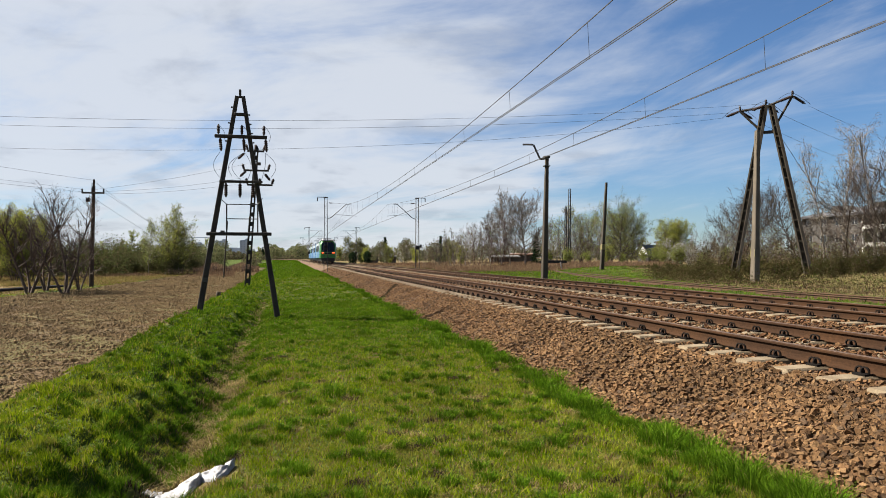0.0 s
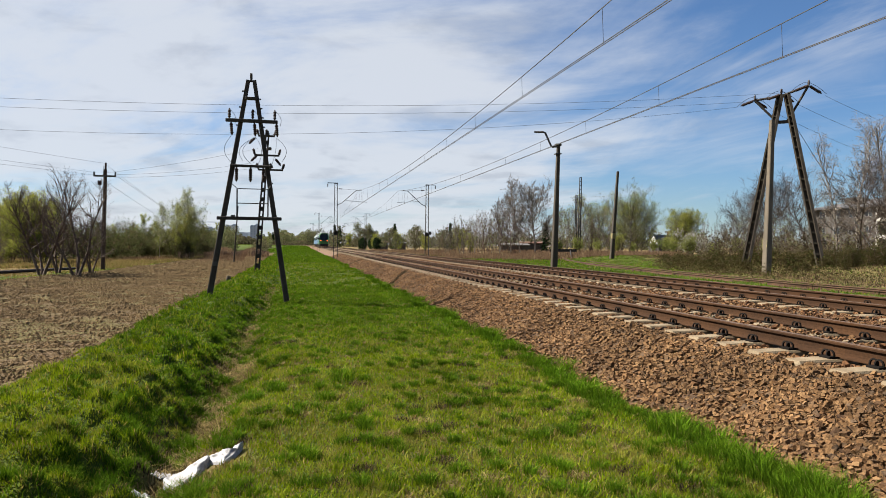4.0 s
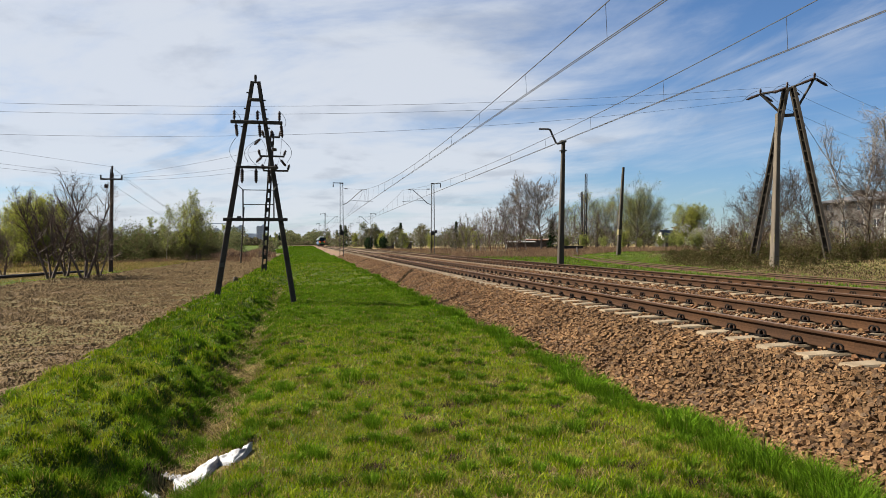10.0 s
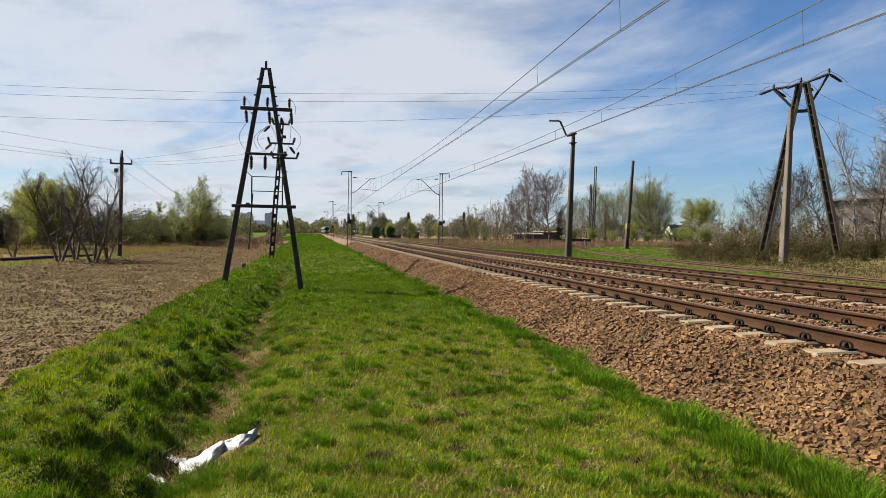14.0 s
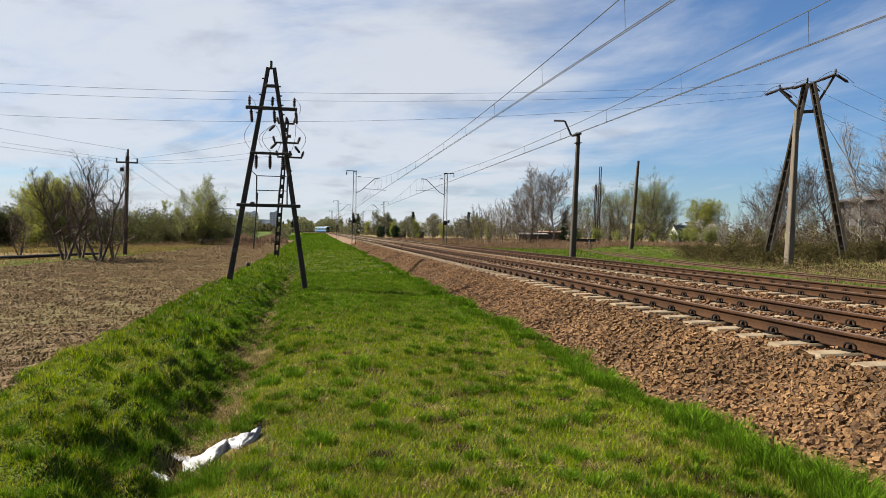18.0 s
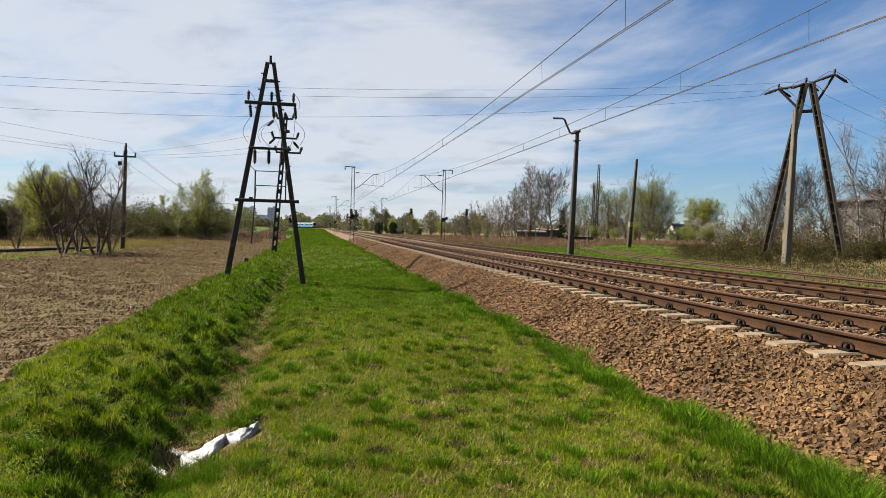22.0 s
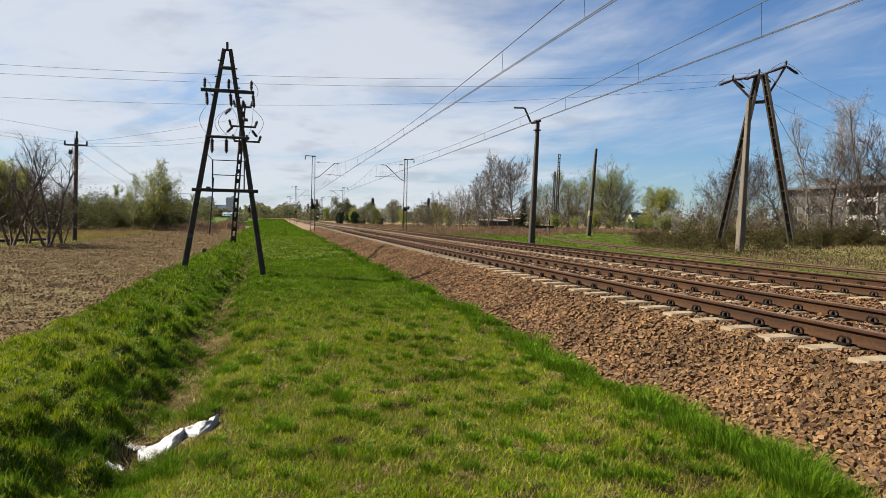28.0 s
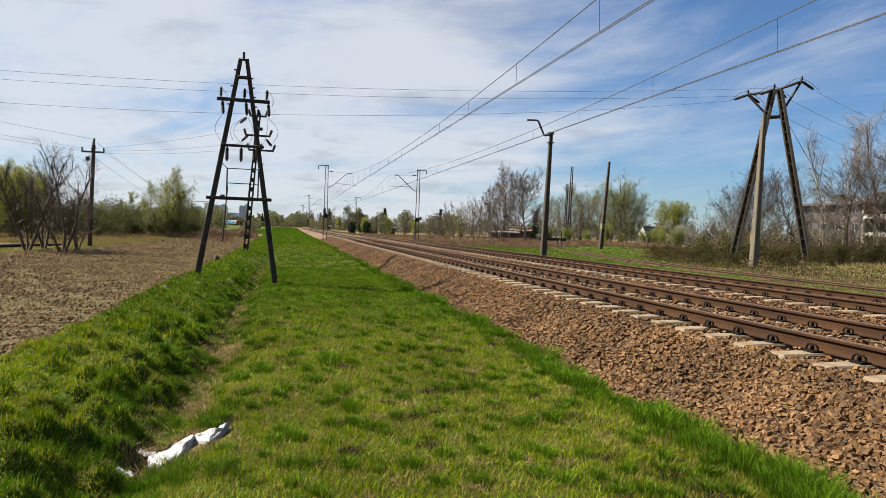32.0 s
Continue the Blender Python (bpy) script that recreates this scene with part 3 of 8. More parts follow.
def cover(x, y):
    """Shares of soil and of dry straw in the turf."""
    j = 0.35 * noise2(x, y, 1.2, 5) + 0.35 * noise2(x, y, 5.0, 6)
    right = -2.95 - 0.013 * np.clip(y - 20, 0, 150)
    soil = soft(right - x + 0.4 * j, -0.12, 0.12) * soft(x - field_edge(y) + 1.2 * j, -0.4, 0.4) * (1 - soft(y + 6 * j, 118, 130))
    o = line_off(x, y)
    straw = 0.95 * soft(field_edge(y) - x + 2.0 * j, 0.9, 2.4) * soft(noise2(x, y, 9.0, 11) + 0.8, -0.2, 0.5) * (1 - soft(y, 95, 120))
    straw = np.maximum(straw, 0.7 * verge_dry(x, y))
    straw = np.maximum(straw, 0.9 * soft(o + 1.5 * j, 9.0, 11.0) * soft(y, 62, 74))
    straw = np.maximum(straw, 0.85 * np.exp(-(((x + 0.76) / 0.38) ** 2 + ((y - 5.5) / 0.42) ** 2) ** 2))
    ditch = np.exp(-((x + 0.94) / 0.26) ** 2) * (y < 30)
    straw = np.maximum(straw, 0.8 * ditch * soft(noise2(x, y, 0.45, 13) + 0.6 * noise2(x, y, 1.8, 16), 0.3, 0.8))
    straw = np.maximum(straw, 0.75 * soft(noise2(x, y, 0.42, 14) + 0.35 * noise2(x, y, 2.2, 15), 0.55, 0.95) * soft(x, -1.2, -0.7)) * (1 - np.clip(1.5 * soil, 0, 1))
    return soil, straw


def field_weeds(x, y):
    """How far thin weeds green the ploughed strip."""
    return 0.9 * soft(noise2(x, y, 1.6, 8) + 0.7 * noise2(x, y, 8, 9) + 0.018 * (y - 10), -0.3, 0.8) * cover(x, y)[0]


def build_ground():
    xs = np.concatenate([[-3000, -1200, -500, -200, -120, -80, -60, -45, -35, -28, -22, -18], np.arange(-15, -4, 0.25), np.arange(-4, -3.1, 0.11), np.arange(-3.1, -0.6, 0.055), np.arange(-0.6, 5, 0.11), np.arange(5, 30, 0.4), [32, 35, 40, 46, 54, 64, 80, 110, 160, 260, 500, 1200, 3000]])
    ys = np.concatenate([[-3000, -800, -200, -60, -20, -8], np.arange(-3, 3.5, 0.14), np.arange(3.5, 14, 0.07), np.arange(14, 16, 0.14), np.arange(16, 40, 0.3), np.arange(40, 140, 1.2), np.arange(140, 800, 12.0), [850, 1000, 1400, 2200, 4000]])
    X, Y = np.meshgrid(xs, ys)
    Z = ground_z(X, Y)
    soil, straw = cover(X, Y)
    Z = Z + soil * (0.012 * noise2(X, Y, 0.5, 21) + 0.012 * noise2(X, Y, 1.3, 22)) * (np.abs(Y) < 60)
    ny, nx = X.shape
    i = np.arange(ny * nx).reshape(ny, nx)
    faces = np.stack([i[:-1, :-1], i[:-1, 1:], i[1:, 1:], i[1:, :-1]], -1).reshape(-1, 4)
    me = big_mesh("ground", np.stack([X, Y, Z], -1).reshape(-1, 3), faces)
    for name, val in (("soil", soil), ("weeds", field_weeds(X, Y)), ("straw", straw)):
        me.attributes.new(name, "FLOAT", "POINT").data.foreach_set("value", val.ravel().astype(np.float32))
    me.polygons.foreach_set("use_smooth", [True] * len(me.polygons))
    whole("ground", me, M_GROUND, "meadow turf with a ploughed strip and a shallow ditch", "ground", "structure")


build_ground()


BALLAST = [(-2.86, -0.10), (-2.62, 0.03), (-2.2, 0.22), (-1.66, 0.445), (-1.2, 0.475), (1.2, 0.475), (2.1, 0.46), (3.0, 0.475), (5.4, 0.475), (5.85, 0.43), (6.6, 0.16), (6.9, 0.0)]


def build_ballast():
    prof = BALLAST
    fine = []
    for a, b in zip(prof[:-1], prof[1:]):
        k = max(1, int((b[0] - a[0]) / 0.16))
        fine += [(a[0] + (b[0] - a[0]) * j / k, a[1] + (b[1] - a[1]) * j / k) for j in range(k)]
    fine.append(prof[-1])
    st = [-40 + 0.5 * i for i in range(0, 70, 4)] + [0.2 * i for i in range(0, 200)] + stations(40, 800, 4, 12)
    st = sorted(set(round(s, 2) for s in st))
    n = len(fine)
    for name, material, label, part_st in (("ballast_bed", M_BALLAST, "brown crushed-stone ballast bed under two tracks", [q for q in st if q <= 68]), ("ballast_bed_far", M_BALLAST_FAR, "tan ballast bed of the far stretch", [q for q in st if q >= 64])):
        g = Geo()
        for s in part_st:
            for u, w in fine:
                p, ax = on_line(s, 0)
                q = p + ax * u
                rough = 0.03 * (noise.noise((q.x * 6, q.y * 6, 0)) + 0.6 * noise.noise((q.x * 15, q.y * 15, 3))) if s < 60 else 0.0
                dip = 0.05 * noise.noise((q.y * 0.8, 4.0, 0)) if -2.5 < u < -1.6 else 0.0
                g.v.append((q.x + dip, q.y, w + rough - (0.02 if name.endswith("far") and s < 68 else 0.0)))
        for i in range(len(part_st) - 1):
            for k in range(n - 1):
                a = i * n + k
                g.f.append((a, a + 1, a + 1 + n, a + n))
        whole(name, g, material, label, "ballast", "structure")


build_ballast()

RAIL_PROFILE = [(-0.072, 0.0), (0.072, 0.0), (0.072, 0.012), (0.014, 0.032), (0.009, 0.06), (0.009, 0.122), (0.034, 0.138), (0.036, 0.158), (0.030, 0.171), (-0.030, 0.171), (-0.036, 0.158), (-0.034, 0.138), (-0.009, 0.122), (-0.009, 0.06), (-0.014, 0.032), (-0.072, 0.012)]
RAIL_PROFILE = [(u, w * RAIL_HIGH / 0.171) for u, w in RAIL_PROFILE]


def rail_geo(off, a, b, top=RAIL_TOP, way=on_line):
    g = Geo()
    fr = [way(s, off) for s in stations(a, b, 6.0, 24.0)]
    g.sweep([(u, w + top - RAIL_HIGH) for u, w in RAIL_PROFILE], fr)
    return g


def rail_parts(off, parent, a=-30.0, b=790.0):
    r = part("rail", rail_geo(off, a, b), M_RAIL_SIDE, parent, "rust-brown steel rail with a worn head")
    # the running surface, a strip of its own
    g = Geo().sweep([(-0.031, RAIL_TOP + 0.001), (0.031, RAIL_TOP + 0.001), (0.029, RAIL_TOP + 0.0035), (-0.029, RAIL_TOP + 0.0035)], [on_line(s, off) for s in stations(a, b, 6.0, 24.0)])
    part("running_surface", g, M_RAIL_HEAD, r, "dull polished running surface")


def sleeper_mesh():
    """Prestressed concrete sleeper, lower in the middle, along x."""
    xs = [-1.3, -1.285, -0.98, -0.5, -0.28, 0.28, 0.5, 0.98, 1.285, 1.3]
    tops = [0.165, 0.192, 0.20, 0.20, 0.155, 0.155, 0.20, 0.20, 0.192, 0.165]
    wide = [0.125, 0.14, 0.14, 0.135, 0.115, 0.115, 0.135, 0.14, 0.14, 0.125]
    g = Geo()
    for x, t, w in zip(xs, tops, wide):
        g.v += [(x, -w, 0), (x, w, 0), (x, w * 0.8, t - 0.02), (x, w * 0.68, t), (x, -w * 0.68, t), (x, -w * 0.8, t - 0.02)]
    for i in range(len(xs) - 1):
        for k in range(6):
            a, b = i * 6 + k, i * 6 + (k + 1) % 6
            g.f.append((a, a + 6, b + 6, b))
    g.f += [tuple(range(6)), tuple(len(g.v) - 6 + k for k in reversed(range(6)))]
    me = g.mesh("sleeper")
    me.materials.append(M_SLEEPER)
    return me


def clip_mesh(n=11):
    """Spring clip of two side-by-side coils, at a rail's foot; the coils' axis runs across the rail."""
    g = Geo()
    for y in (-0.036, 0.036):
        pts = []
        for k in range(n + 1):
            a = math.pi * (-0.45 + 1.9 * k / n)
            pts.append((0.035 * (k / n - 0.5) * 1.2, y + 0.042 * math.cos(a), 0.05 + 0.045 * math.sin(a)))
        g.tube(pts, 0.0125, 4)
    g.box((0, 0, 0.012), (0.10, 0.17, 0.024))
    me = g.mesh("rail_clip")
    me.materials.append(M_CLIP)
    return me


SLEEPER, CLIP = sleeper_mesh(), clip_mesh()
SLEEPER_Z = RAIL_TOP - RAIL_HIGH - 0.006 - 0.20


def build_track(centre, label, phase, step, count, clips):
    t = thing("railway_track", label, "railway track", "tracks")
    off = centre - 6.0
    for side in (-0.7525, 0.7525):
        rail_parts(off + side, t)
    far = Geo()
    for i in range(-10, 660):
        s = phase + step * i
        if i < count:
            sl = part("sleeper", SLEEPER, M_SLEEPER, t)
            sl.matrix_basis = pose(centre, s, SLEEPER_Z, 0, 0, random.uniform(-0.4, 0.4))
            if -2 < i < clips:
                for x, flip in ((-0.8825, 0), (-0.6225, 180), (0.6225, 0), (0.8825, 180)):
                    c = part("rail_clip", CLIP, M_CLIP, sl)
                    c.matrix_basis = pose(x, 0, 0.20, 0, 0, flip) @ Matrix.Diagonal((0.9, 0.84, 0.84, 1))
        else:
            far.box((centre, s, SLEEPER_Z + 0.1), (2.6, 0.24, 0.2))
            if i < 330:
                for x in (-0.86, -0.64, 0.64, 0.86):
                    far.box((centre + x, s, SLEEPER_Z + 0.245), (0.06, 0.13, 0.09))
    ob = part("far_sleeper_row", far, M_SLEEPER, t)
    ob["kind"] = "stuff"


NEAR_TRACK = (6.0, "rust-brown track on pale concrete sleepers with coil clips", 5.20, 0.57, 100, 90)
FAR_TRACK = (10.21, "second rust-brown track beside the first, on concrete sleepers", 5.42, 0.583, 98, 78)


# ---- overhead line ----
MAST_Y = [72.9, 144.9, 216.9, 288.9, 360.9, 432.9]


def lattice_mast(y, x, side, label):
    """Two-legged lattice mast with a cantilever towards the track; side: +1 reaches right."""
    m = thing("catenary_mast", label, "catenary mast", "catenary masts", (x, y, 0))
    H, w = 8.05, 0.19
    for k in (-1, 1):
        g = Geo()
        g.bar((k * w, 0, 0.9), (k * w * 0.72, 0, H), 0.055, 0.14, (0, 1, 0))
        leg = part("leg", g, M_MAST, m)
        part("foot", Geo().bar((k * w * 1.04, 0, -0.1), (k * w, 0, 2.9), 0.062, 0.15, (0, 1, 0)), M_MASTFOOT, leg, "dark-painted foot of the leg")
    n = 13
    for i in range(n):
        z0, z1 = 2.9 + (H - 3.0) * i / n, 2.9 + (H - 3.0) * (i + 0.5) / n
        part("lattice_bar", Geo().bar((-w * 0.85, 0.05, z0), (w * 0.85, 0.05, z1), 0.03, 0.012), M_MAST, m)
        part("lattice_bar", Geo().bar((w * 0.85, -0.05, z1), (-w * 0.85, -0.05, z0 + (H - 3.0) / n), 0.03, 0.012), M_MAST, m)
    part("head_plate", Geo().box((0, 0, H + 0.03), (0.42, 0.2, 0.1), cut=0.01), M_MASTFOOT, m)
    part("base_block", Geo().box((0, 0, -0.16), (0.8, 0.6, 0.5), cut=0.04), M_CONC_DK, m)
    part("sign_plate", Geo().box((0, -0.11, 2.75), (0.34, 0.02, 0.42), cut=0.004), M_MASTFOOT, m)
    s = side
    part("tail_arm", Geo().bar((-s * 0.1, 0, H + 0.05), (-s * 0.9, 0, H + 0.05), 0.05, 0.07), M_MASTFOOT, m)
    part("insulator", insulator((-s * 0.87, 0, H), (0, 0, -1), 0.38), M_INSUL, m)
    strut = Geo().tube([(s * 0.18, 0, 5.8), (s * 0.6, 0, 5.98), (s * 2.15, 0, 7.38), (s * 2.7, 0, 7.42)], 0.035, 6)
    part("bracket", strut, M_MAST, m, "bent steel cantilever bracket")
    part("stay_rod", Geo().tube([(s * 0.15, 0, 7.5), (s * 2.2, 0, 7.42)], 0.012, 4), M_STEEL, m)
    part("insulator", insulator((s * 0.3, 0, 7.5), (s, 0, -0.04), 0.4), M_INSUL, m)
    part("steady_arm", Geo().tube([(s * 0.95, 0, 6.28), (s * 3.3, 0, 6.12)], 0.018, 5), M_STEEL, m)
    for u in (2.1, 2.45, 2.65):
        part("dropper", Geo().tube([(s * u, 0, 7.4), (s * (u + 0.1), 0, 6.2)], 0.006, 3), M_WIRE, m)
    if abs(y - 72.9) < 1:
        box = Geo().box((0.36 if s < 0 else 0.0, -0.02, 2.9), (0.22, 0.2, 0.34), cut=0.02)
        part("switch_box", box, M_MASTFOOT, m)
    return m


def insulator(base, axis, length, r=0.06, n=8, sheds=5):
    prof = [(0, 0.018)]
    for i in range(sheds):
        h = length * (0.12 + 0.76 * i / sheds)
        step = length * 0.76 / sheds
        prof += [(h, r * 0.62), (h + step * 0.35, r), (h + step * 0.6, r * 0.92), (h + step * 0.9, r * 0.62)]
    prof.append((length, 0.018))
    return Geo().lathe(base, axis, prof, n)


def build_overhead():
    for y in MAST_Y:
        lattice_mast(y, 3.55, 1, "grey lattice catenary mast with dark foot beside the ballast")
        lattice_mast(y - 0.9, 13.25, -1, "grey lattice catenary mast with dark foot in dry grass")
    for x, name in ((6.0, "near"), (10.2, "far")):
        w = thing("overhead_wire", "pair of contact wires under a messenger wire over the " + name + " track", "overhead wire", "overhead wires")
        ends = [-83.0, -5.1] + MAST_Y

        def mess(y):
            for a, b in zip(ends[:-1], ends[1:]):
                if a <= y <= b:
                    u = (y - a) / (b - a)
                    return 7.45 - 5.28 * u * (1 - u)
            return 7.45

        ys = [ends[0] + 3.0 * i for i in range(int((ends[-1] - ends[0]) / 3.0) + 1)]
        zig = lambda y: 0.06 * math.sin(math.pi * (y - 0.9) / 72.0 + 1.57)
        part("messenger_wire", Geo().tube([(x + 0.3 * zig(y), y, mess(y)) for y in ys], 0.011, 4), M_WIRE, w)
        for d in (-0.03, 0.03):
            part("contact_wire", Geo().tube([(x + zig(y) + d, y, 5.78) for y in ys], 0.0095, 4), M_WIRE, w)
        y = 3.0
        while y < 290:
            part("dropper", Geo().tube([(x + 0.3 * zig(y), y, mess(y)), (x + zig(y), y, 5.78)], 0.006, 3), M_WIRE, w)
            y += 4.8 if y % 9 > 4 else 5.2


build_overhead()


# ---- power poles ----
def ladder_leg(a, b, w0, w1, rungs, across):
    """Concrete pole with open slots: two chords and rungs. across: direction between the chords."""
    a, b, ax = Vector(a), Vector(b), Vector(across).normalized()
    chords, cross = [], []
    for k in (-1, 1):
        chords.append((a + ax * k * w0 / 2, b + ax * k * w1 / 2))
    for i in range(rungs + 1):
        u = i / rungs
        p, w = a.lerp(b, u), w0 + (w1 - w0) * u
        cross.append((p - ax * w / 2, p + ax * w / 2))
    return chords, cross


def a_frame_pole():
    t = thing("h_frame_pole", "tarred A-frame power pole with disconnector crossarms in the grass", "power pole")
    y = 21.5
    apex = Vector((-1.53, y, 6.58))
    feet = (Vector((-2.76, y, -0.35)), Vector((-0.37, y, -0.5)))
    for foot, k in zip(feet, (-1, 1)):
        top = apex + Vector((k * 0.09, 0, 0))
        d = top - foot
        leg = part("leg", Geo().post(foot, top, 0.17, 0.115), M_TAR_SHADE, t)
        steps = [0.72, 0.76, 0.80, 0.84, 0.88, 0.92] if k > 0 else [0.8, 0.88, 0.95]
        for u in steps:
            p = foot + d * u
            part("step_iron", Geo().box((p.x + k * 0.075, y - 0.02, p.z), (0.09, 0.05, 0.035)), M_STEEL, leg)
    part("cap", Geo().box((-1.53, y, 6.66), (0.07, 0.08, 0.26), cut=0.01), M_TAR_SHADE, t, "squared dark cap")
    for z, x0, x1, w in ((6.0, -1.70, -1.35, 0.09), (5.32, -2.26, -0.73, 0.10), (3.95, -2.12, -0.86, 0.075), (2.36, -2.49, -0.59, 0.10)):
        part("crossarm", Geo().box(((x0 + x1) / 2, y - 0.12, z), (x1 - x0, 0.1, w), cut=0.012), M_TAR_SHADE, t)
    for x in (-2.15, -1.47, -0.82):
        part("insulator", insulator((x, y - 0.12, 5.38), (0, 0, 1), 0.30, 0.05), M_INSUL, t)
        part("insulator", insulator((x + 0.05, y - 0.12, 5.27), (0.08, 0, -1), 0.40, 0.055), M_INSUL, t)
    for x in (-1.93, -1.52, -1.14):
        part("insulator", insulator((x, y - 0.12, 3.91), (0, 0, -1), 0.44, 0.058, sheds=6), M_INSUL, t)
    # the switch linkage between the lower arms
    for x in (-1.91, -1.0):
        part("link_rod", Geo().tube([(x, y - 0.1, 3.26), (x, y - 0.1, 2.40)], 0.022, 6), M_STEEL, t)
    for z in (3.26, 2.82):
        part("link_rod", Geo().tube([(-1.91, y - 0.1, z), (-1.0, y - 0.1, z)], 0.014, 5), M_STEEL, t)
    for a, b in (((-1.91, 3.26), (-2.12, 3.46)), ((-1.0, 3.26), (-0.86, 3.46))):
        part("link_rod", Geo().tube([(a[0], y - 0.1, a[1]), (b[0], y - 0.1, b[1])], 0.012, 5), M_STEEL, t)
    part("lever", Geo().box((-2.02, y - 0.14, 2.43), (0.12, 0.06, 0.06)), M_STEEL, t)
    for k, (x0, z0, x1, z1, bulge) in enumerate(((-2.1, 4.84, -2.05, 4.0, -0.22), (-1.42, 4.84, -1.5, 4.0, -0.3), (-1.42, 4.9, -1.3, 4.0, 0.16), (-0.77, 4.84, -0.6, 4.1, 0.22), (-0.77, 4.84, -0.9, 4.0, 0.05), (-2.15, 5.66, -2.0, 5.2, 0.1), (-1.47, 5.68, -1.25, 5.1, 0.12), (-0.82, 5.68, -0.66, 5.2, 0.1), (-1.42, 4.84, -1.75, 4.1, -0.25))):
        pts = []
        for i in range(9):
            u = i / 8
            pts.append((x0 + (x1 - x0) * u + bulge * math.sin(math.pi * u), y - 0.12 + 0.05 * math.sin(3 * u + k), z0 + (z1 - z0) * u))
        part("jumper_cable", Geo().tube(pts, 0.0075, 4), M_ALU, t)
    part("sign_plate", Geo().box((feet[0].x + 0.23, y - 0.13, 0.98), (0.13, 0.015, 0.13)), M_STEEL, t)
    t.location, t.scale = (0, 0, 0.144), (0.91, 0.91, 0.91)


def slotted_pole(name, label, foot, top, w0, w1, material, rungs, across=(1, 0, 0), category="power pole", group="", chord=0.055, rung=0.06):
    t = thing(name, label, category, group)
    chords, cross = ladder_leg(foot, top, w0, w1, rungs, across)
    for a, b in chords:
        part("chord", Geo().bar(a, b, 0.14, chord, across), material, t)
    for a, b in cross:
        part("rung", Geo().bar(a, b, 0.10, rung, (0, 0, 1)), material, t)
    return t


def ladder_pole_with_arms():
    t = slotted_pole("ladder_pole", "slotted concrete pole with three crossarms, leaning, at the field's edge", (-2.47, 40, -0.2), (-1.95, 40, 7.9), 0.22, 0.15, M_TAR_SHADE, 15, chord=0.085, rung=0.24)
    # paler strip puts the sunlight on the pole's left edge into colour
    part("pale_foot", Geo().bar((-2.60, 39.9, -0.2), (-2.33, 39.9, 4.0), 0.1, 0.045, (1, 0, 0)), M_CONC, t, "pale strip for the sunlit left edge")
    for z, x0, x1 in ((7.72, -2.45, -1.52), (6.62, -2.66, -1.27), (5.80, -2.46, -1.06)):
        arm = part("crossarm", Geo().box(((x0 + x1) / 2, 39.88, z), (x1 - x0, 0.1, 0.1), cut=0.01), M_TAR_SHADE, t)
        for x in (x0 + 0.04, x1 - 0.04, (x0 + x1) / 2):
            tilt = -0.3 if x < -2.2 else 0.3 if x > -1.6 else 0
            part("insulator", insulator((x, 39.88, z + 0.03), (tilt, 0, 1), 0.36, 0.085), M_INSUL, arm)
    for x, z in ((-2.5, 6.6), (-1.5, 6.45), (-2.6, 7.6)):
        part("insulator", insulator((x, 39.88, z), (-0.5 if x < -2 else 0.4, 0, -0.5), 0.5, 0.09), M_INSUL, t)
    part("bolt_box", Geo().box((-1.82, 39.85, 7.0), (0.22, 0.2, 0.16), cut=0.02), M_TAR_SHADE, t)


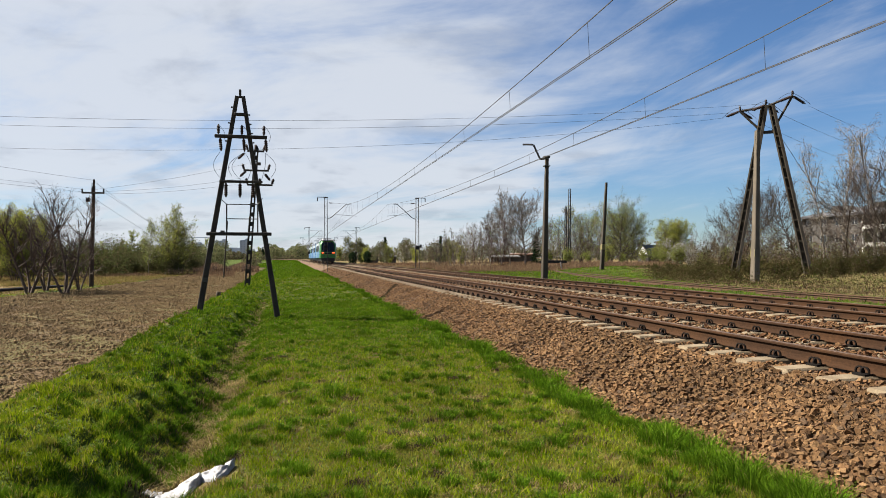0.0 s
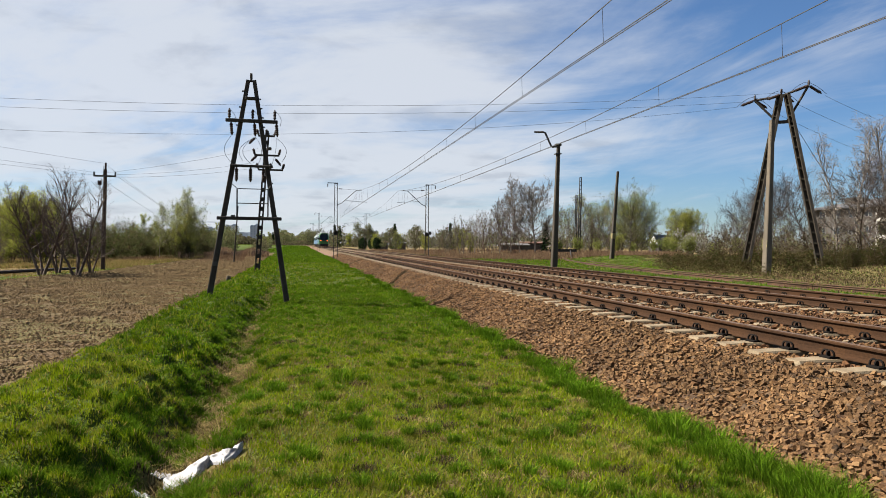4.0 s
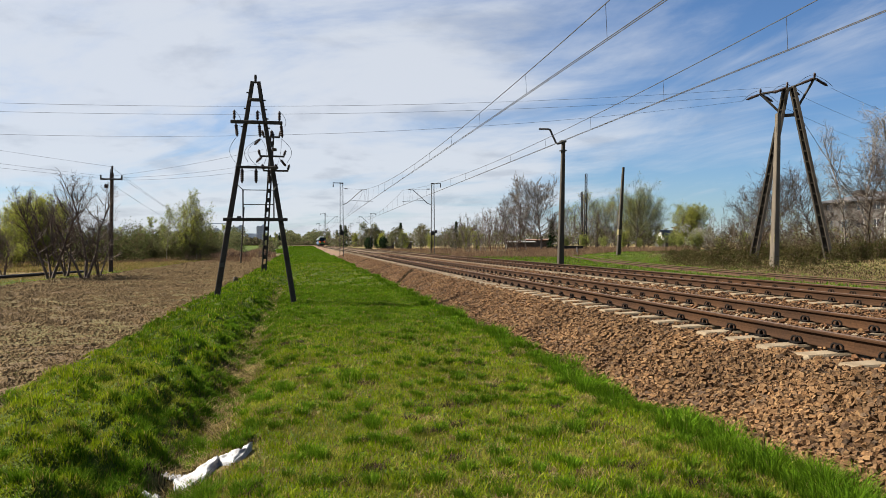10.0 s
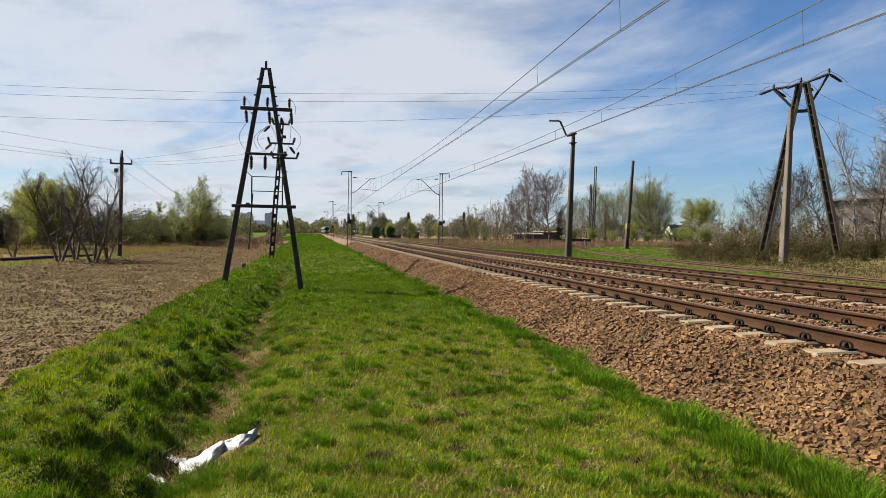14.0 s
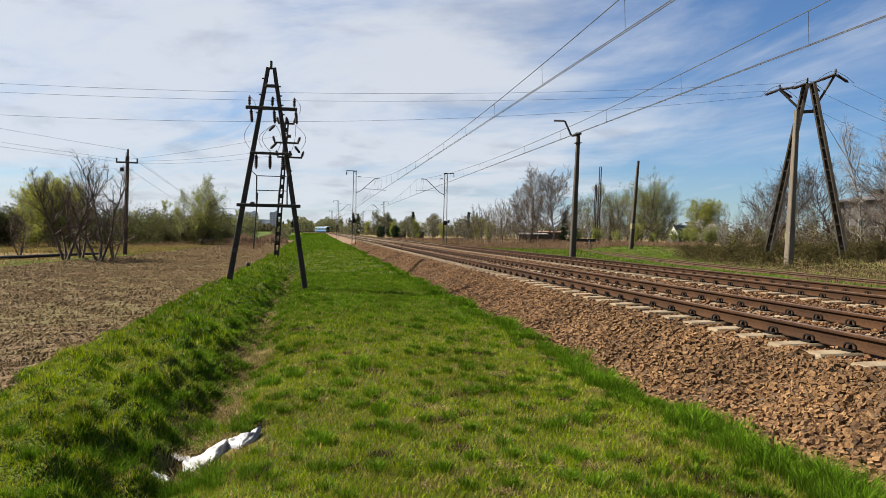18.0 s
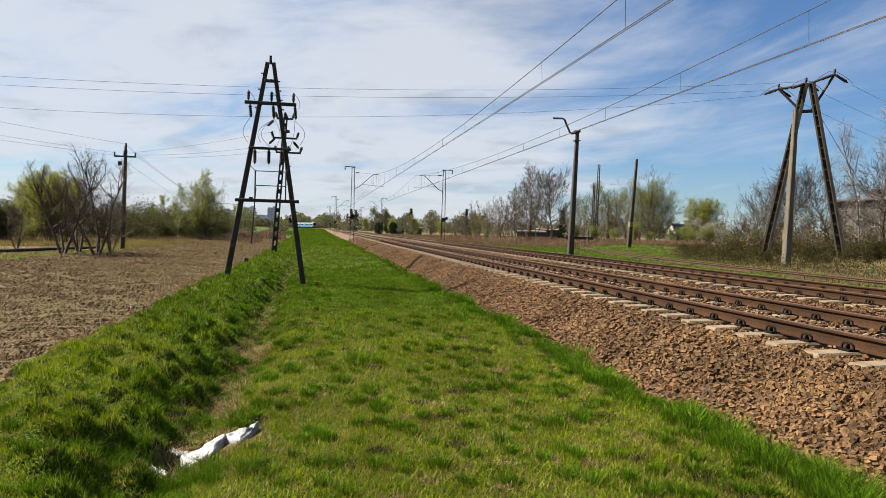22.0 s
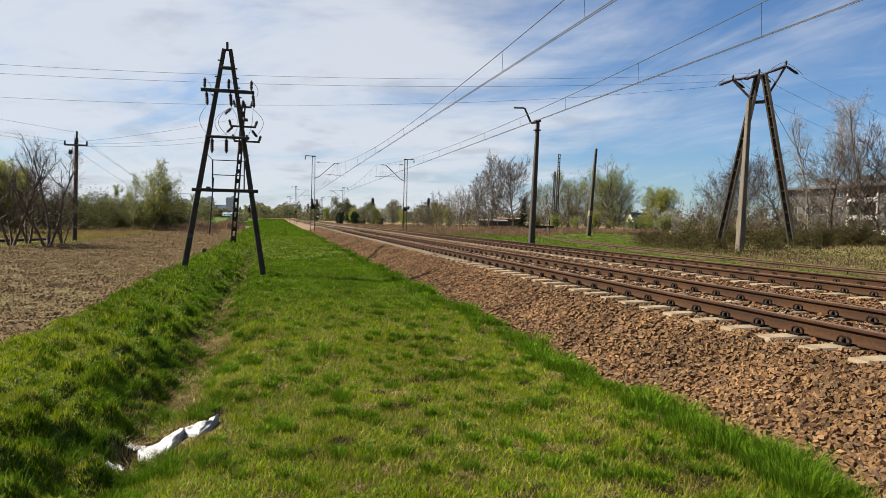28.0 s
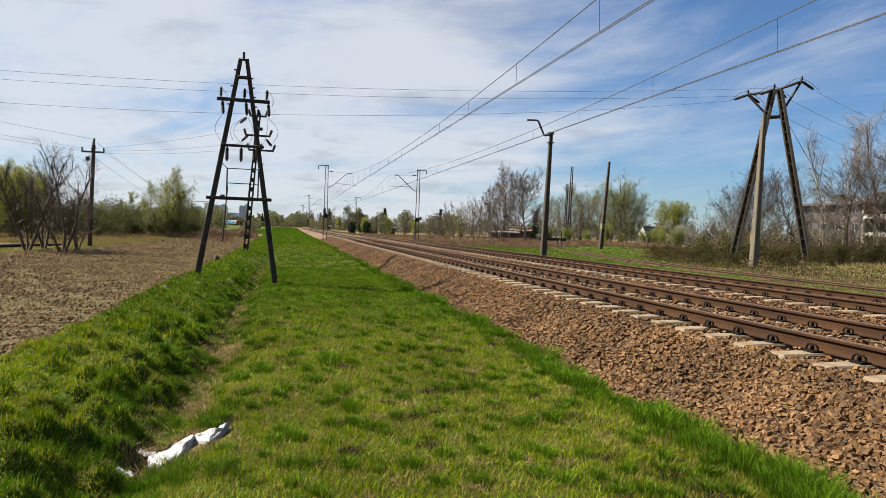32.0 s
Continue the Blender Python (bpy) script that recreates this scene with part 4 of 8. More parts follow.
def crossing_pole():
    """Slotted A-frame with a square strut and V arms on the far side of the line."""
    t = thing("strutted_pole", "tall concrete A-frame power pole with a square strut, beside the siding", "power pole")
    apex = Vector((25.40, 32.15, 9.9))
    for foot, k in ((Vector((23.95, 33.3, 0.2)), -1), (Vector((26.93, 30.9, 0.2)), 1)):
        ax = (Vector((26.93, 30.9, 0)) - Vector((23.95, 33.3, 0))).normalized()
        top = apex + ax * 0.16 * k
        chords, cross = ladder_leg(foot, top, 0.36, 0.26, 17, ax)
        leg = part("slotted_leg", Geo().bar(*chords[0], 0.22, 0.07, ax), M_CONC, t, "slotted concrete leg, its shaded side coloured dark")
        # right chord coloured dark for the side turned from the sun
        part("chord", Geo().bar(*chords[1], 0.26, 0.12, ax), M_TAR_SHADE, leg)
        part("slot_edge", Geo().bar(chords[1][0] - ax * 0.085, chords[1][1] - ax * 0.085, 0.22, 0.045, ax), M_CONC, leg)
        for a, b in cross:
            part("rung", Geo().bar(a, b - ax * 0.06, 0.20, 0.075), M_CONC_DK, leg)
        # dark sheet added behind the slots in place of their shade
        part("web", Geo().bar(foot.lerp(top, 0.0) + Vector((0.03, 0.05, 0)), foot.lerp(top, 1.0) + Vector((0.03, 0.05, 0)), 0.03, 0.24, ax), M_TAR_SHADE, leg, "dark sheet for the shade in the slots")
    s0, s1 = Vector((22.48, 29.5, -0.1)), Vector((24.05, 31.25, 8.3))
    strut = part("strut", Geo().post(s0, s1, 0.35, 0.21), M_CONC, t, "square concrete strut with a yellowish band")
    p = s0.lerp(s1, 0.2)
    part("painted_band", Geo().bar(p, s0.lerp(s1, 0.245), 0.315, 0.315, (0, 1, 0)), M_BAND, strut, "faded yellow band")
    ax = Vector((26.33, 31.43, 0)) - Vector((24.46, 32.9, 0))
    ax.normalize()
    c = Vector((25.36, 32.2, 8.5))
    arms = [Vector((24.3, 33.0, 9.72)), Vector((25.33, 32.2, 9.95)), Vector((26.35, 31.4, 10.3))]
    part("crossarm", Geo().tube([arms[0], arms[1] + Vector((0, 0, -0.1)), arms[2]], 0.065, 5), M_TAR_SHADE, t)
    part("brace", Geo().tube([arms[0], c + ax * -0.25], 0.065, 5), M_TAR_SHADE, t)
    part("brace", Geo().tube([arms[2], c + ax * 0.3], 0.065, 5), M_TAR_SHADE, t)
    part("tie_beam", Geo().bar(c - ax * 0.5 + Vector((0, 0, -0.05)), c + ax * 0.55 + Vector((0, 0, -0.05)), 0.14, 0.16), M_TAR_SHADE, t)
    for a in arms:
        part("pin_insulator", insulator(a, (0, 0, 1), 0.30, 0.07), M_INSUL, t)
        part("insulator", insulator(a, (-0.85, 0.3, -0.35), 0.8, 0.088, sheds=9), M_INSUL, t)
        part("insulator", insulator(a, (0.8, -0.25, -0.55), 0.8, 0.088, sheds=9), M_INSUL, t)
        pts = [a + Vector((-0.9 + 1.8 * u, 0.3 - 0.55 * u, -0.36 - 0.1 * u + 0.75 * math.sin(math.pi * u) * (0.8 if u < 0.6 else 0.7))) for u in [i / 8 for i in range(9)]]
        part("jumper_cable", Geo().tube(pts, 0.012, 4), M_TAR_SHADE, t)
    part("stay_wire", Geo().tube([c + ax * 0.5, (31.0, 31.0, 0.4)], 0.012, 4), M_ALU, t)
    return arms


M_BAND = mat("faded_yellow_paint", (0.168, 0.1386, 0.0588), 0.9, vary=0.25, scale=6.0, tint=(0.126, 0.105, 0.0588))
a_frame_pole()
ladder_pole_with_arms()
ARMS = crossing_pole()


def sagging(name, label, spans, r, material, group):
    w = thing(name, label, "cable", group)
    for a, b, sag in spans:
        a, b = Vector(a), Vector(b)
        pts = []
        for i in range(25):
            u = i / 24
            p = a.lerp(b, u)
            p.z -= 4 * sag * u * (1 - u)
            pts.append(p)
        part("cable", Geo().tube(pts, r, 4), material, w)
    return w


for (a, left_z, sag), b in zip(((ARMS[2], 9.4, 1.55), (ARMS[1], 8.9, 1.45), (ARMS[0], 8.6, 2.2)), ((61, 49.5, 10.7), (60, 50.5, 9.8), (59, 51.5, 8.6))):
    sagging("power_line", "thin grey power conductor crossing over the railway", [(a + Vector((-0.85, 0.3, -0.35)), (-42, 36.5, left_z), sag), (a + Vector((0.8, -0.25, -0.55)), b, 0.7)], 0.0075, M_ALU, "power conductors")


def tapered_pole(name, label, foot, top, r0, r1, material, sides=4, category="pole", group=""):
    t = thing(name, label, category, group)
    foot, top = Vector(foot), Vector(top)
    if sides == 4:
        g = Geo().post(foot, top, 2 * r0, 2 * r1)
    else:
        g = Geo().tube([foot.lerp(top, i / 5) for i in range(6)], [r0 + (r1 - r0) * i / 5 for i in range(6)], sides)
    part("shaft", g, material, t)
    return t


lamp_pole = tapered_pole("signal_pole", "square concrete pole with a bent dark bracket beside the track", (13.0, 33.68, 0.2), (13.16, 33.62, 6.9), 0.155, 0.08, M_CONC_DK)
part("bracket", Geo().tube([(13.2, 33.55, 6.86), (12.8, 33.55, 6.8), (12.72, 33.55, 6.86), (12.42, 33.6, 7.52), (12.32, 33.62, 7.56), (11.88, 33.8, 7.58)], 0.055, 6), M_STEEL, lamp_pole, "bent steel bracket")
part("top_plate", Geo().box((13.14, 33.62, 6.93), (0.3, 0.28, 0.1), cut=0.01), M_STEEL, lamp_pole)
part("clamp", Geo().box((13.13, 33.6, 6.45), (0.31, 0.29, 0.05)), M_STEEL, lamp_pole)
p2 = tapered_pole("concrete_pole", "bare square concrete pole without arms in dry grass", (25.56, 53.0, 0.0), (25.92, 52.7, 7.95), 0.17, 0.085, M_CONC_DK)
part("painted_band", Geo().bar((25.66, 52.91, 2.3), (25.68, 52.90, 2.75), 0.30, 0.30, (0, 1, 0)), M_BAND, p2, "faded yellow band")
slotted_pole("ladder_pole", "tall slender slotted pole by the siding's end", (30.65, 71.8, 0.2), (30.75, 71.7, 9.4), 0.26, 0.20, M_MASTFOOT, 20, category="pole")
slotted_pole("ladder_pole", "shorter slender slotted pole behind another one", (33.0, 78.4, 0.2), (33.05, 78.3, 7.9), 0.22, 0.17, M_MASTFOOT, 18, category="pole")
tapered_pole("wooden_pole", "thin weathered pole among the bushes", (44.8, 100.4, 0), (45.1, 100.3, 6.6), 0.2, 0.12, M_CONC_DK)
lp = tapered_pole("wooden_pole", "dark wooden pole with a crossarm at the field's far side", (-11.52, 43.5, -0.2), (-11.42, 43.53, 5.9), 0.13, 0.1, M_WOOD, 8)
part("top_spar", Geo().tube([(-11.42, 43.5, 5.4), (-11.39, 43.5, 6.3)], 0.06, 6), M_WOOD, lp)
part("crossarm", Geo().box((-11.42, 43.4, 5.5), (1.2, 0.09, 0.1), cut=0.01), M_STEEL, lp)
for x in (-12.0, -10.84):
    part("end_plate", Geo().box((x, 43.4, 5.6), (0.07, 0.08, 0.28)), M_STEEL, lp)
for x in (-11.74, -11.64):
    part("fuse_pot", Geo().lathe((x, 43.35, 4.95), (0, 0, 1), [(0, 0.05), (0.02, 0.06), (0.2, 0.06), (0.24, 0.035), (0.28, 0.03)], 8), M_INSUL, lp)
part("wire_guard", Geo().tube([(-11.5, 43.38, 5.5), (-11.46, 43.38, 6.1)], 0.02, 5), M_STEEL, lp)
tapered_pole("wooden_pole", "thin grey pole behind the field", (-5.6, 60, 0), (-5.3, 60, 4.8), 0.07, 0.05, M_CONC_DK, 6)

sagging("service_line", "thin service wires strung from a wooden pole", [((-11.4, 43.5, 6.25), (-40, 30, 10.4), 0.35), ((-12.0, 43.4, 5.7), (-40, 30, 9.2), 0.35), ((-12.0, 43.4, 5.55), (-40, 30, 8.5), 0.35)], 0.0075, M_ALU, "service wires")
sagging("service_line", "thin service wires between two poles over the field", [((-11.4, 43.5, 5.7), (-2.45, 39.9, 7.0), 0.12), ((-10.85, 43.4, 5.6), (-2.64, 39.9, 6.2), 0.15), ((-10.85, 43.4, 5.45), (-2.44, 39.9, 5.9), 0.15)], 0.0065, M_ALU, "service wires")
sagging("service_line", "thin service wires leading away behind the trees", [((-11.4, 43.5, 6.2), (-13.2, 95, 3.4), 0.3), ((-10.85, 43.4, 5.6), (-12.5, 95, 3.2), 0.3), ((-11.4, 43.5, 5.2), (-14, 95, 2.8), 0.3)], 0.0075, M_ALU, "service wires")


# ---- trees and shrubs ----
def frusta(segs):
    """One mesh of tapered bars: rows of p0, p1, r0, r1, with 3 or 5 sides."""
    V, F, o = [], [], 0
    for sides in (3, 5):
        s = [q for q in segs if q[4] == sides]
        if not s:
            continue
        p0, p1 = np.array([q[0] for q in s]), np.array([q[1] for q in s])
        r0, r1 = np.array([q[2] for q in s]), np.array([q[3] for q in s])
        d = p1 - p0
        d /= np.linalg.norm(d, axis=1)[:, None] + 1e-9
        ref = np.where(np.abs(d[:, 2:3]) > 0.9, [[1.0, 0, 0]], [[0, 0, 1.0]])
        a = np.cross(d, ref)
        a /= np.linalg.norm(a, axis=1)[:, None] + 1e-9
        b = np.cross(d, a)
        ang = 2 * np.pi * np.arange(sides) / sides
        ring = a[:, None, :] * np.cos(ang)[None, :, None] + b[:, None, :] * np.sin(ang)[None, :, None]
        v = np.concatenate([p0[:, None] + ring * r0[:, None, None], p1[:, None] + ring * r1[:, None, None]], 1)
        k = np.arange(sides)
        f = np.stack([k, (k + 1) % sides, (k + 1) % sides + sides, k + sides], -1)
        f = (f[None] + (np.arange(len(s)) * 2 * sides)[:, None, None]).reshape(-1, 4) + o
        V.append(v.reshape(-1, 3))
        F.append(f)
        o += len(s) * 2 * sides
    return np.concatenate(V), np.concatenate(F)


def grow(rng, height, stems=1, spread=0.3, levels=4, lean=0.12, forks=(2, 2, 2, 2), upward=0.25, droop=0.0, thick=0.022, first=0.25, limb=0.62, wiggle=1.0):
    """Segments of a woody plant, and the places and directions of its twigs."""
    segs, tips = [], []

    def shoot(p, d, length, r, level):
        n = 4 if level < 2 else 3
        step = length / n
        kids = []
        for i in range(n):
            bend = rng.normal(0, (0.16 + 0.05 * level) * wiggle, 3)
            d2 = d + bend + np.array([0, 0, upward * 0.22 - droop * (0.12 * level)])
            d2 /= np.linalg.norm(d2)
            q = p + d2 * step
            ra, rb = r * (1 - 0.75 * i / n), r * (1 - 0.75 * (i + 1) / n)
            segs.append((p, q, max(ra, 0.009), max(rb, 0.007), 5 if level < 1 else 3))
            p, d = q, d2
            if (i + 1) / n > (first if level == 0 else 0.2):
                kids.append((p.copy(), d.copy(), rb))
            if level >= levels - 1:
                tips.append((p.copy(), d.copy()))
        if level < levels:
            for p2, dd, rb in kids:
                want = forks[level]
                for _ in range(int(want) + (rng.uniform() < want % 1)):
                    side = rng.normal(0, 1, 3)
                    side -= dd * side.dot(dd)
                    side /= np.linalg.norm(side) + 1e-9
                    nd = dd * rng.uniform(0.5, 0.9) + side * rng.uniform(0.5, 1.0) * (0.6 + spread)
                    nd[2] += upward * 0.5
                    nd /= np.linalg.norm(nd)
                    shoot(p2, nd, length * limb * rng.uniform(0.55, 1.0) * (1.0 if level else 0.85), max(rb * 0.65, 0.006), level + 1)

    for k in range(stems):
        a = rng.uniform(0, 6.28)
        d = np.array([math.cos(a) * (lean + (0.28 * (stems > 1))) * rng.uniform(0.4, 1.2), math.sin(a) * (lean + (0.28 * (stems > 1))) * rng.uniform(0.4, 1.2), 1.0])
        base = np.array([math.cos(a), math.sin(a), 0]) * 0.07 * math.sqrt(stems) * rng.uniform(0.2, 1.2) * (stems > 1)
        shoot(base + [0, 0, -0.1], d / np.linalg.norm(d), height * rng.uniform(0.6, 0.8), height * thick * (0.6 if stems > 2 else 1.0), 0)
    return segs, tips


def branchy(rng, height, stems=1, lean=0.06, wide=0.3, first=0.25, limbs=14, subs=8, twigs=5, steep=(35, 70), rise=0.5, hang=0.0, thick=0.013, crook=0.12, fine=0.006, lead_end=0.97):
    """Segments of a tree with a leader, limbs, boughs and twigs, and the places of its twigs.
    wide: reach of the limbs; steep: degrees at which low and high limbs leave; rise: how they turn up; hang: how the ends droop."""
    segs, tips = [], []

    def bough(p, d, length, r, n, turn, rough):
        """One bent shoot; gives its joints."""
        out = [(p, d, r)]
        for i in range(n):
            d = d + rng.normal(0, rough, 3) + np.array([0, 0, turn / n])
            d = d / np.linalg.norm(d)
            q = p + d * (length / n)
            r2 = max(fine, r * (1 - 0.8 / n))
            segs.append((p, q, r, r2, 5 if r > 0.05 else 3))
            p, r = q, r2
            out.append((p, d, r))
        return out

    def along(way, u):
        k = min(len(way) - 2, int(u * (len(way) - 1)))
        f = u * (len(way) - 1) - k
        return way[k][0] * (1 - f) + way[k + 1][0] * f, way[k][1], way[k][2] * (1 - f) + way[k + 1][2] * f

    def aside(d, up):
        v = rng.normal(0, 1, 3)
        v -= d * v.dot(d)
        v /= np.linalg.norm(v) + 1e-9
        w = d * 0.65 + v * rng.uniform(0.6, 1.0) + np.array([0, 0, up])
        return w / np.linalg.norm(w)

    start = rng.uniform(0, 6.28)
    for k in range(stems):
        a = start + 6.28 * k / stems + rng.normal(0, 0.3)
        tilt = (lean + (0.3 if stems > 1 else 0.0)) * rng.uniform(0.5, 1.3)
        d = np.array([math.cos(a) * tilt, math.sin(a) * tilt, 1.0])
        d /= np.linalg.norm(d)
        tall = height * (rng.uniform(0.75, 1.0) if stems > 1 else 1.0)
        base = np.array([math.cos(a), math.sin(a), 0.0]) * (0.05 * math.sqrt(stems) if stems > 1 else 0.0) - np.array([0, 0, 0.1])
        lead = bough(base, d, tall * lead_end, tall * thick, 9, 0.25 * (stems > 1), crook * 0.6)
        count = max(3, int(limbs / math.sqrt(stems)))
        for i in range(count):
            u = first + (0.98 - first) * (i + rng.uniform(0, 0.8)) / count
            p, dd, r = along(lead, u)
            v = (u - first) / (1 - first)
            b = 2.4 * i + rng.normal(0, 0.5)
            e = math.radians(steep[0] + (steep[1] - steep[0]) * v + rng.normal(0, 8))
            w = np.array([math.cos(b) * math.cos(e), math.sin(b) * math.cos(e), math.sin(e)])
            reach = tall * wide * (0.34 + 0.86 * math.sin(math.pi * (0.12 + 0.74 * v))) * rng.uniform(0.75, 1.15)
            limb = bough(p, w, reach, r * 0.62, 6, rise, crook)
            for j in range(subs):
                q, d2, r2 = along(limb, 0.2 + 0.8 * (j + rng.uniform(0, 0.9)) / subs)
                sub = bough(q, aside(d2, 0.25 * rise), reach * rng.uniform(0.22, 0.5) * (1 - 0.35 * j / subs), r2 * 0.6, 4, 0.5 * rise - hang, 0.7 * crook)
                for m in range(twigs):
                    q2, d3, r3 = along(sub, 0.2 + 0.8 * (m + rng.uniform(0, 1)) / twigs)
                    tw = bough(q2, aside(d3, 0.2 * rise - 0.3 * hang), reach * rng.uniform(0.10, 0.22), max(fine, min(r3 * 0.7, 0.012)), 2, 0.3 * rise - 1.6 * hang, 0.5 * crook)
                    tips.append((tw[1][0], tw[1][1]))
                    tips.append((tw[2][0], tw[2][1]))
    return segs, tips


def leaf_quads(rng, places, per, size, scatter, flat=False):
    p = np.repeat(np.array([q[0] for q in places]), per, 0)
    p = p + rng.normal(0, scatter, p.shape)
    n = len(p)
    a = rng.normal(0, 1, (n, 3))
    a /= np.linalg.norm(a, axis=1)[:, None]
    b = np.cross(a, rng.normal(0, 1, (n, 3)))
    b /= np.linalg.norm(b, axis=1)[:, None] + 1e-9
    s = size * rng.uniform(0.6, 1.3, (n, 1))
    v = np.stack([p - a * s, p - b * s * 0.55, p + a * s, p + b * s * 0.55], 1).reshape(-1, 3)
    return v, np.arange(4 * n).reshape(n, 4)


def plant(name, label, category, seed, height, bark, leaf=None, per=2, size=0.05, scatter=0.12, group="", keep=1.0, **kw):
    """A woody plant at the origin: trunk and, where it has leaves, a crown."""
    rng = np.random.RandomState(seed)
    segs, tips = branchy(rng, height, **kw) if "wide" in kw else grow(rng, height, **kw)
    top = max(q[1][2] for q in segs)
    k = height / top
    segs = [(a * k, b * k, r0, r1, n) for a, b, r0, r1, n in segs]
    tips = [(a * k, d) for a, d in tips]
    ob = thing(name, label, category, group)
    part("trunk", big_mesh("trunk", *frusta(segs)), bark, ob)
    if leaf:
        if keep < 1:
            tips = [q for q in tips if rng.uniform() < keep]
        part("crown", big_mesh("crown", *leaf_quads(rng, tips, per, size, scatter)), leaf, ob)
    return ob


def spot(az, d, z=0.0):
    """A place d metres from the origin, az degrees right of the line's direction."""
    return d * math.sin(radians(az)), d * math.cos(radians(az)), z


def stand(ob, places, seed, label=""):
    """Sets a plant at its first place and copies it to the others: (az, distance, height factor)."""
    rng = random.Random(seed)
    src = ob
    for i, (az, d, k) in enumerate(places):
        x, y, _ = spot(az, d)
        z = float(ground_z(np.array([x]), np.array([y]))[0]) - 0.03
        m = pose(x, y, z, 0, 0, rng.uniform(0, 360))
        c = copy_thing(src, m)
        c.scale = (k, k, k * rng.uniform(0.94, 1.06))
    for o in (*src.children_recursive, src):
        bpy.data.objects.remove(o)

rs = random.Random(4)
# bare fruit trees at the field's far edge
fruit = dict(stems=3, lean=0.06, wide=0.37, first=0.24, limbs=22, subs=8, twigs=5, steep=(18, 66), rise=0.75, thick=0.0165, crook=0.17, fine=0.0042)
for seed, pl in ((11, [(-18.8, 38, 1.0)]), (12, [(-16.6, 37.5, 1.0)]), (13, [(-17.8, 39.6, 0.8), (-15.6, 39.4, 0.62), (-21.7, 42, 0.5)])):
    stand(plant("bare_tree", "bare many-stemmed fruit tree at the field's edge", "tree", seed, 5.4, M_BARK_FRUIT, group="bare fruit trees", **fruit), pl, seed)
# yellow-green willow behind them
bushy = dict(stems=5, lean=0.16, wide=0.36, first=0.1, limbs=30, subs=7, twigs=5, steep=(30, 70), rise=0.5, thick=0.008, crook=0.13)
stand(plant("willow", "bushy yellow-green willow coming into leaf", "tree", 21, 5.4, M_BARK, M_LEAF_YELLOW, 5, 0.045, 0.12, group="willows", **bushy), [(-19.7, 57, 1.04), (-20.7, 60, 1.0), (-18.7, 60, 0.98)], 21)
stand(plant("willow", "bushy dull-green willow at the thicket's edge", "tree", 22, 4.2, M_BARK_DK, M_LEAF_DARK, 6, 0.042, 0.12, group="willows", **bushy), [(-22.6, 58, 0.72), (-24.0, 60, 0.8), (-25.6, 58, 0.8), (-14.2, 74, 0.66), (-12.6, 78, 0.62)], 22)
# birch and willow clump beyond the field
slim = dict(wide=0.24, first=0.2, limbs=28, subs=7, twigs=5, steep=(35, 70), rise=0.35, hang=0.25, thick=0.008, crook=0.12)
stand(plant("birch", "slender birch with fresh pale leaves", "tree", 31, 7.8, M_BIRCH, M_LEAF, 2, 0.05, 0.10, group="birches", **slim), [(-8.7, 75, 1.0), (-10.9, 76, 0.74), (-9.7, 78, 0.86)], 31)
stand(plant("willow", "many-stemmed willow with yellow-green young leaves", "tree", 32, 6.2, M_BARK_DK, M_LEAF_YELLOW, 2, 0.048, 0.10, stems=5, lean=0.0, wide=0.26, first=0.15, limbs=26, subs=7, twigs=4, steep=(42, 72), rise=0.4, thick=0.008, crook=0.11, group="willows"), [(-9.2, 74, 1.0), (-8.5, 76, 0.85)], 32)
# thickets: the far hedge on the field's side
hedge = [plant("shrub", "dense dull-green hedge shrub with bare twigs", "shrub", 40 + k, 2.45, M_TWIG if k != 1 else M_BARK, M_LEAF_DARK, 8, 0.05, 0.2, stems=6, spread=0.6, levels=2, forks=(1.8, 1.0), upward=0.2, thick=0.008, group="hedge shrubs", limb=0.8) for k in range(3)]
for k, h in enumerate(hedge):
    pl = []
    for i in range(26):
        az = -24 + 16.6 * (i + 0.33 * k) / 26
        pl.append((az + rs.uniform(-0.4, 0.4), (78 if az < -8 else 95) + rs.uniform(-5, 14), rs.uniform(0.6, 1.2)))
    stand(h, pl, 50 + k)
tall = plant("tree", "young tree with thin pale leaves above the hedge", "tree", 45, 6.5, M_BARK, M_LEAF, 2, 0.085, 0.12, wide=0.2, first=0.2, limbs=18, subs=5, twigs=4, steep=(45, 72), rise=0.4, thick=0.011, group="far trees")
stand(tall, [(-12.6, 100, 0.85), (-11.3, 120, 0.8), (-14.2, 110, 0.7), (-6.3, 140, 0.7), (-7.0, 150, 0.9), (-5.6, 132, 0.6), (-2.8, 180, 0.7), (-3.2, 190, 0.7), (-3.0, 210, 0.8)], 45)
russet = plant("shrub", "low russet shrub of bare stems", "shrub", 46, 1.6, M_TWIG, stems=8, spread=0.5, levels=2, forks=(1.5, 1.0), upward=0.4, thick=0.008, group="russet shrubs")
stand(russet, [(-7.2 + 0.33 * i, 80 + rs.uniform(-8, 14), rs.uniform(0.45, 0.8)) for i in range(14)] + [(-9.5 + 0.5 * i, 72 + rs.uniform(-1, 1), 0.5) for i in range(5)], 46)

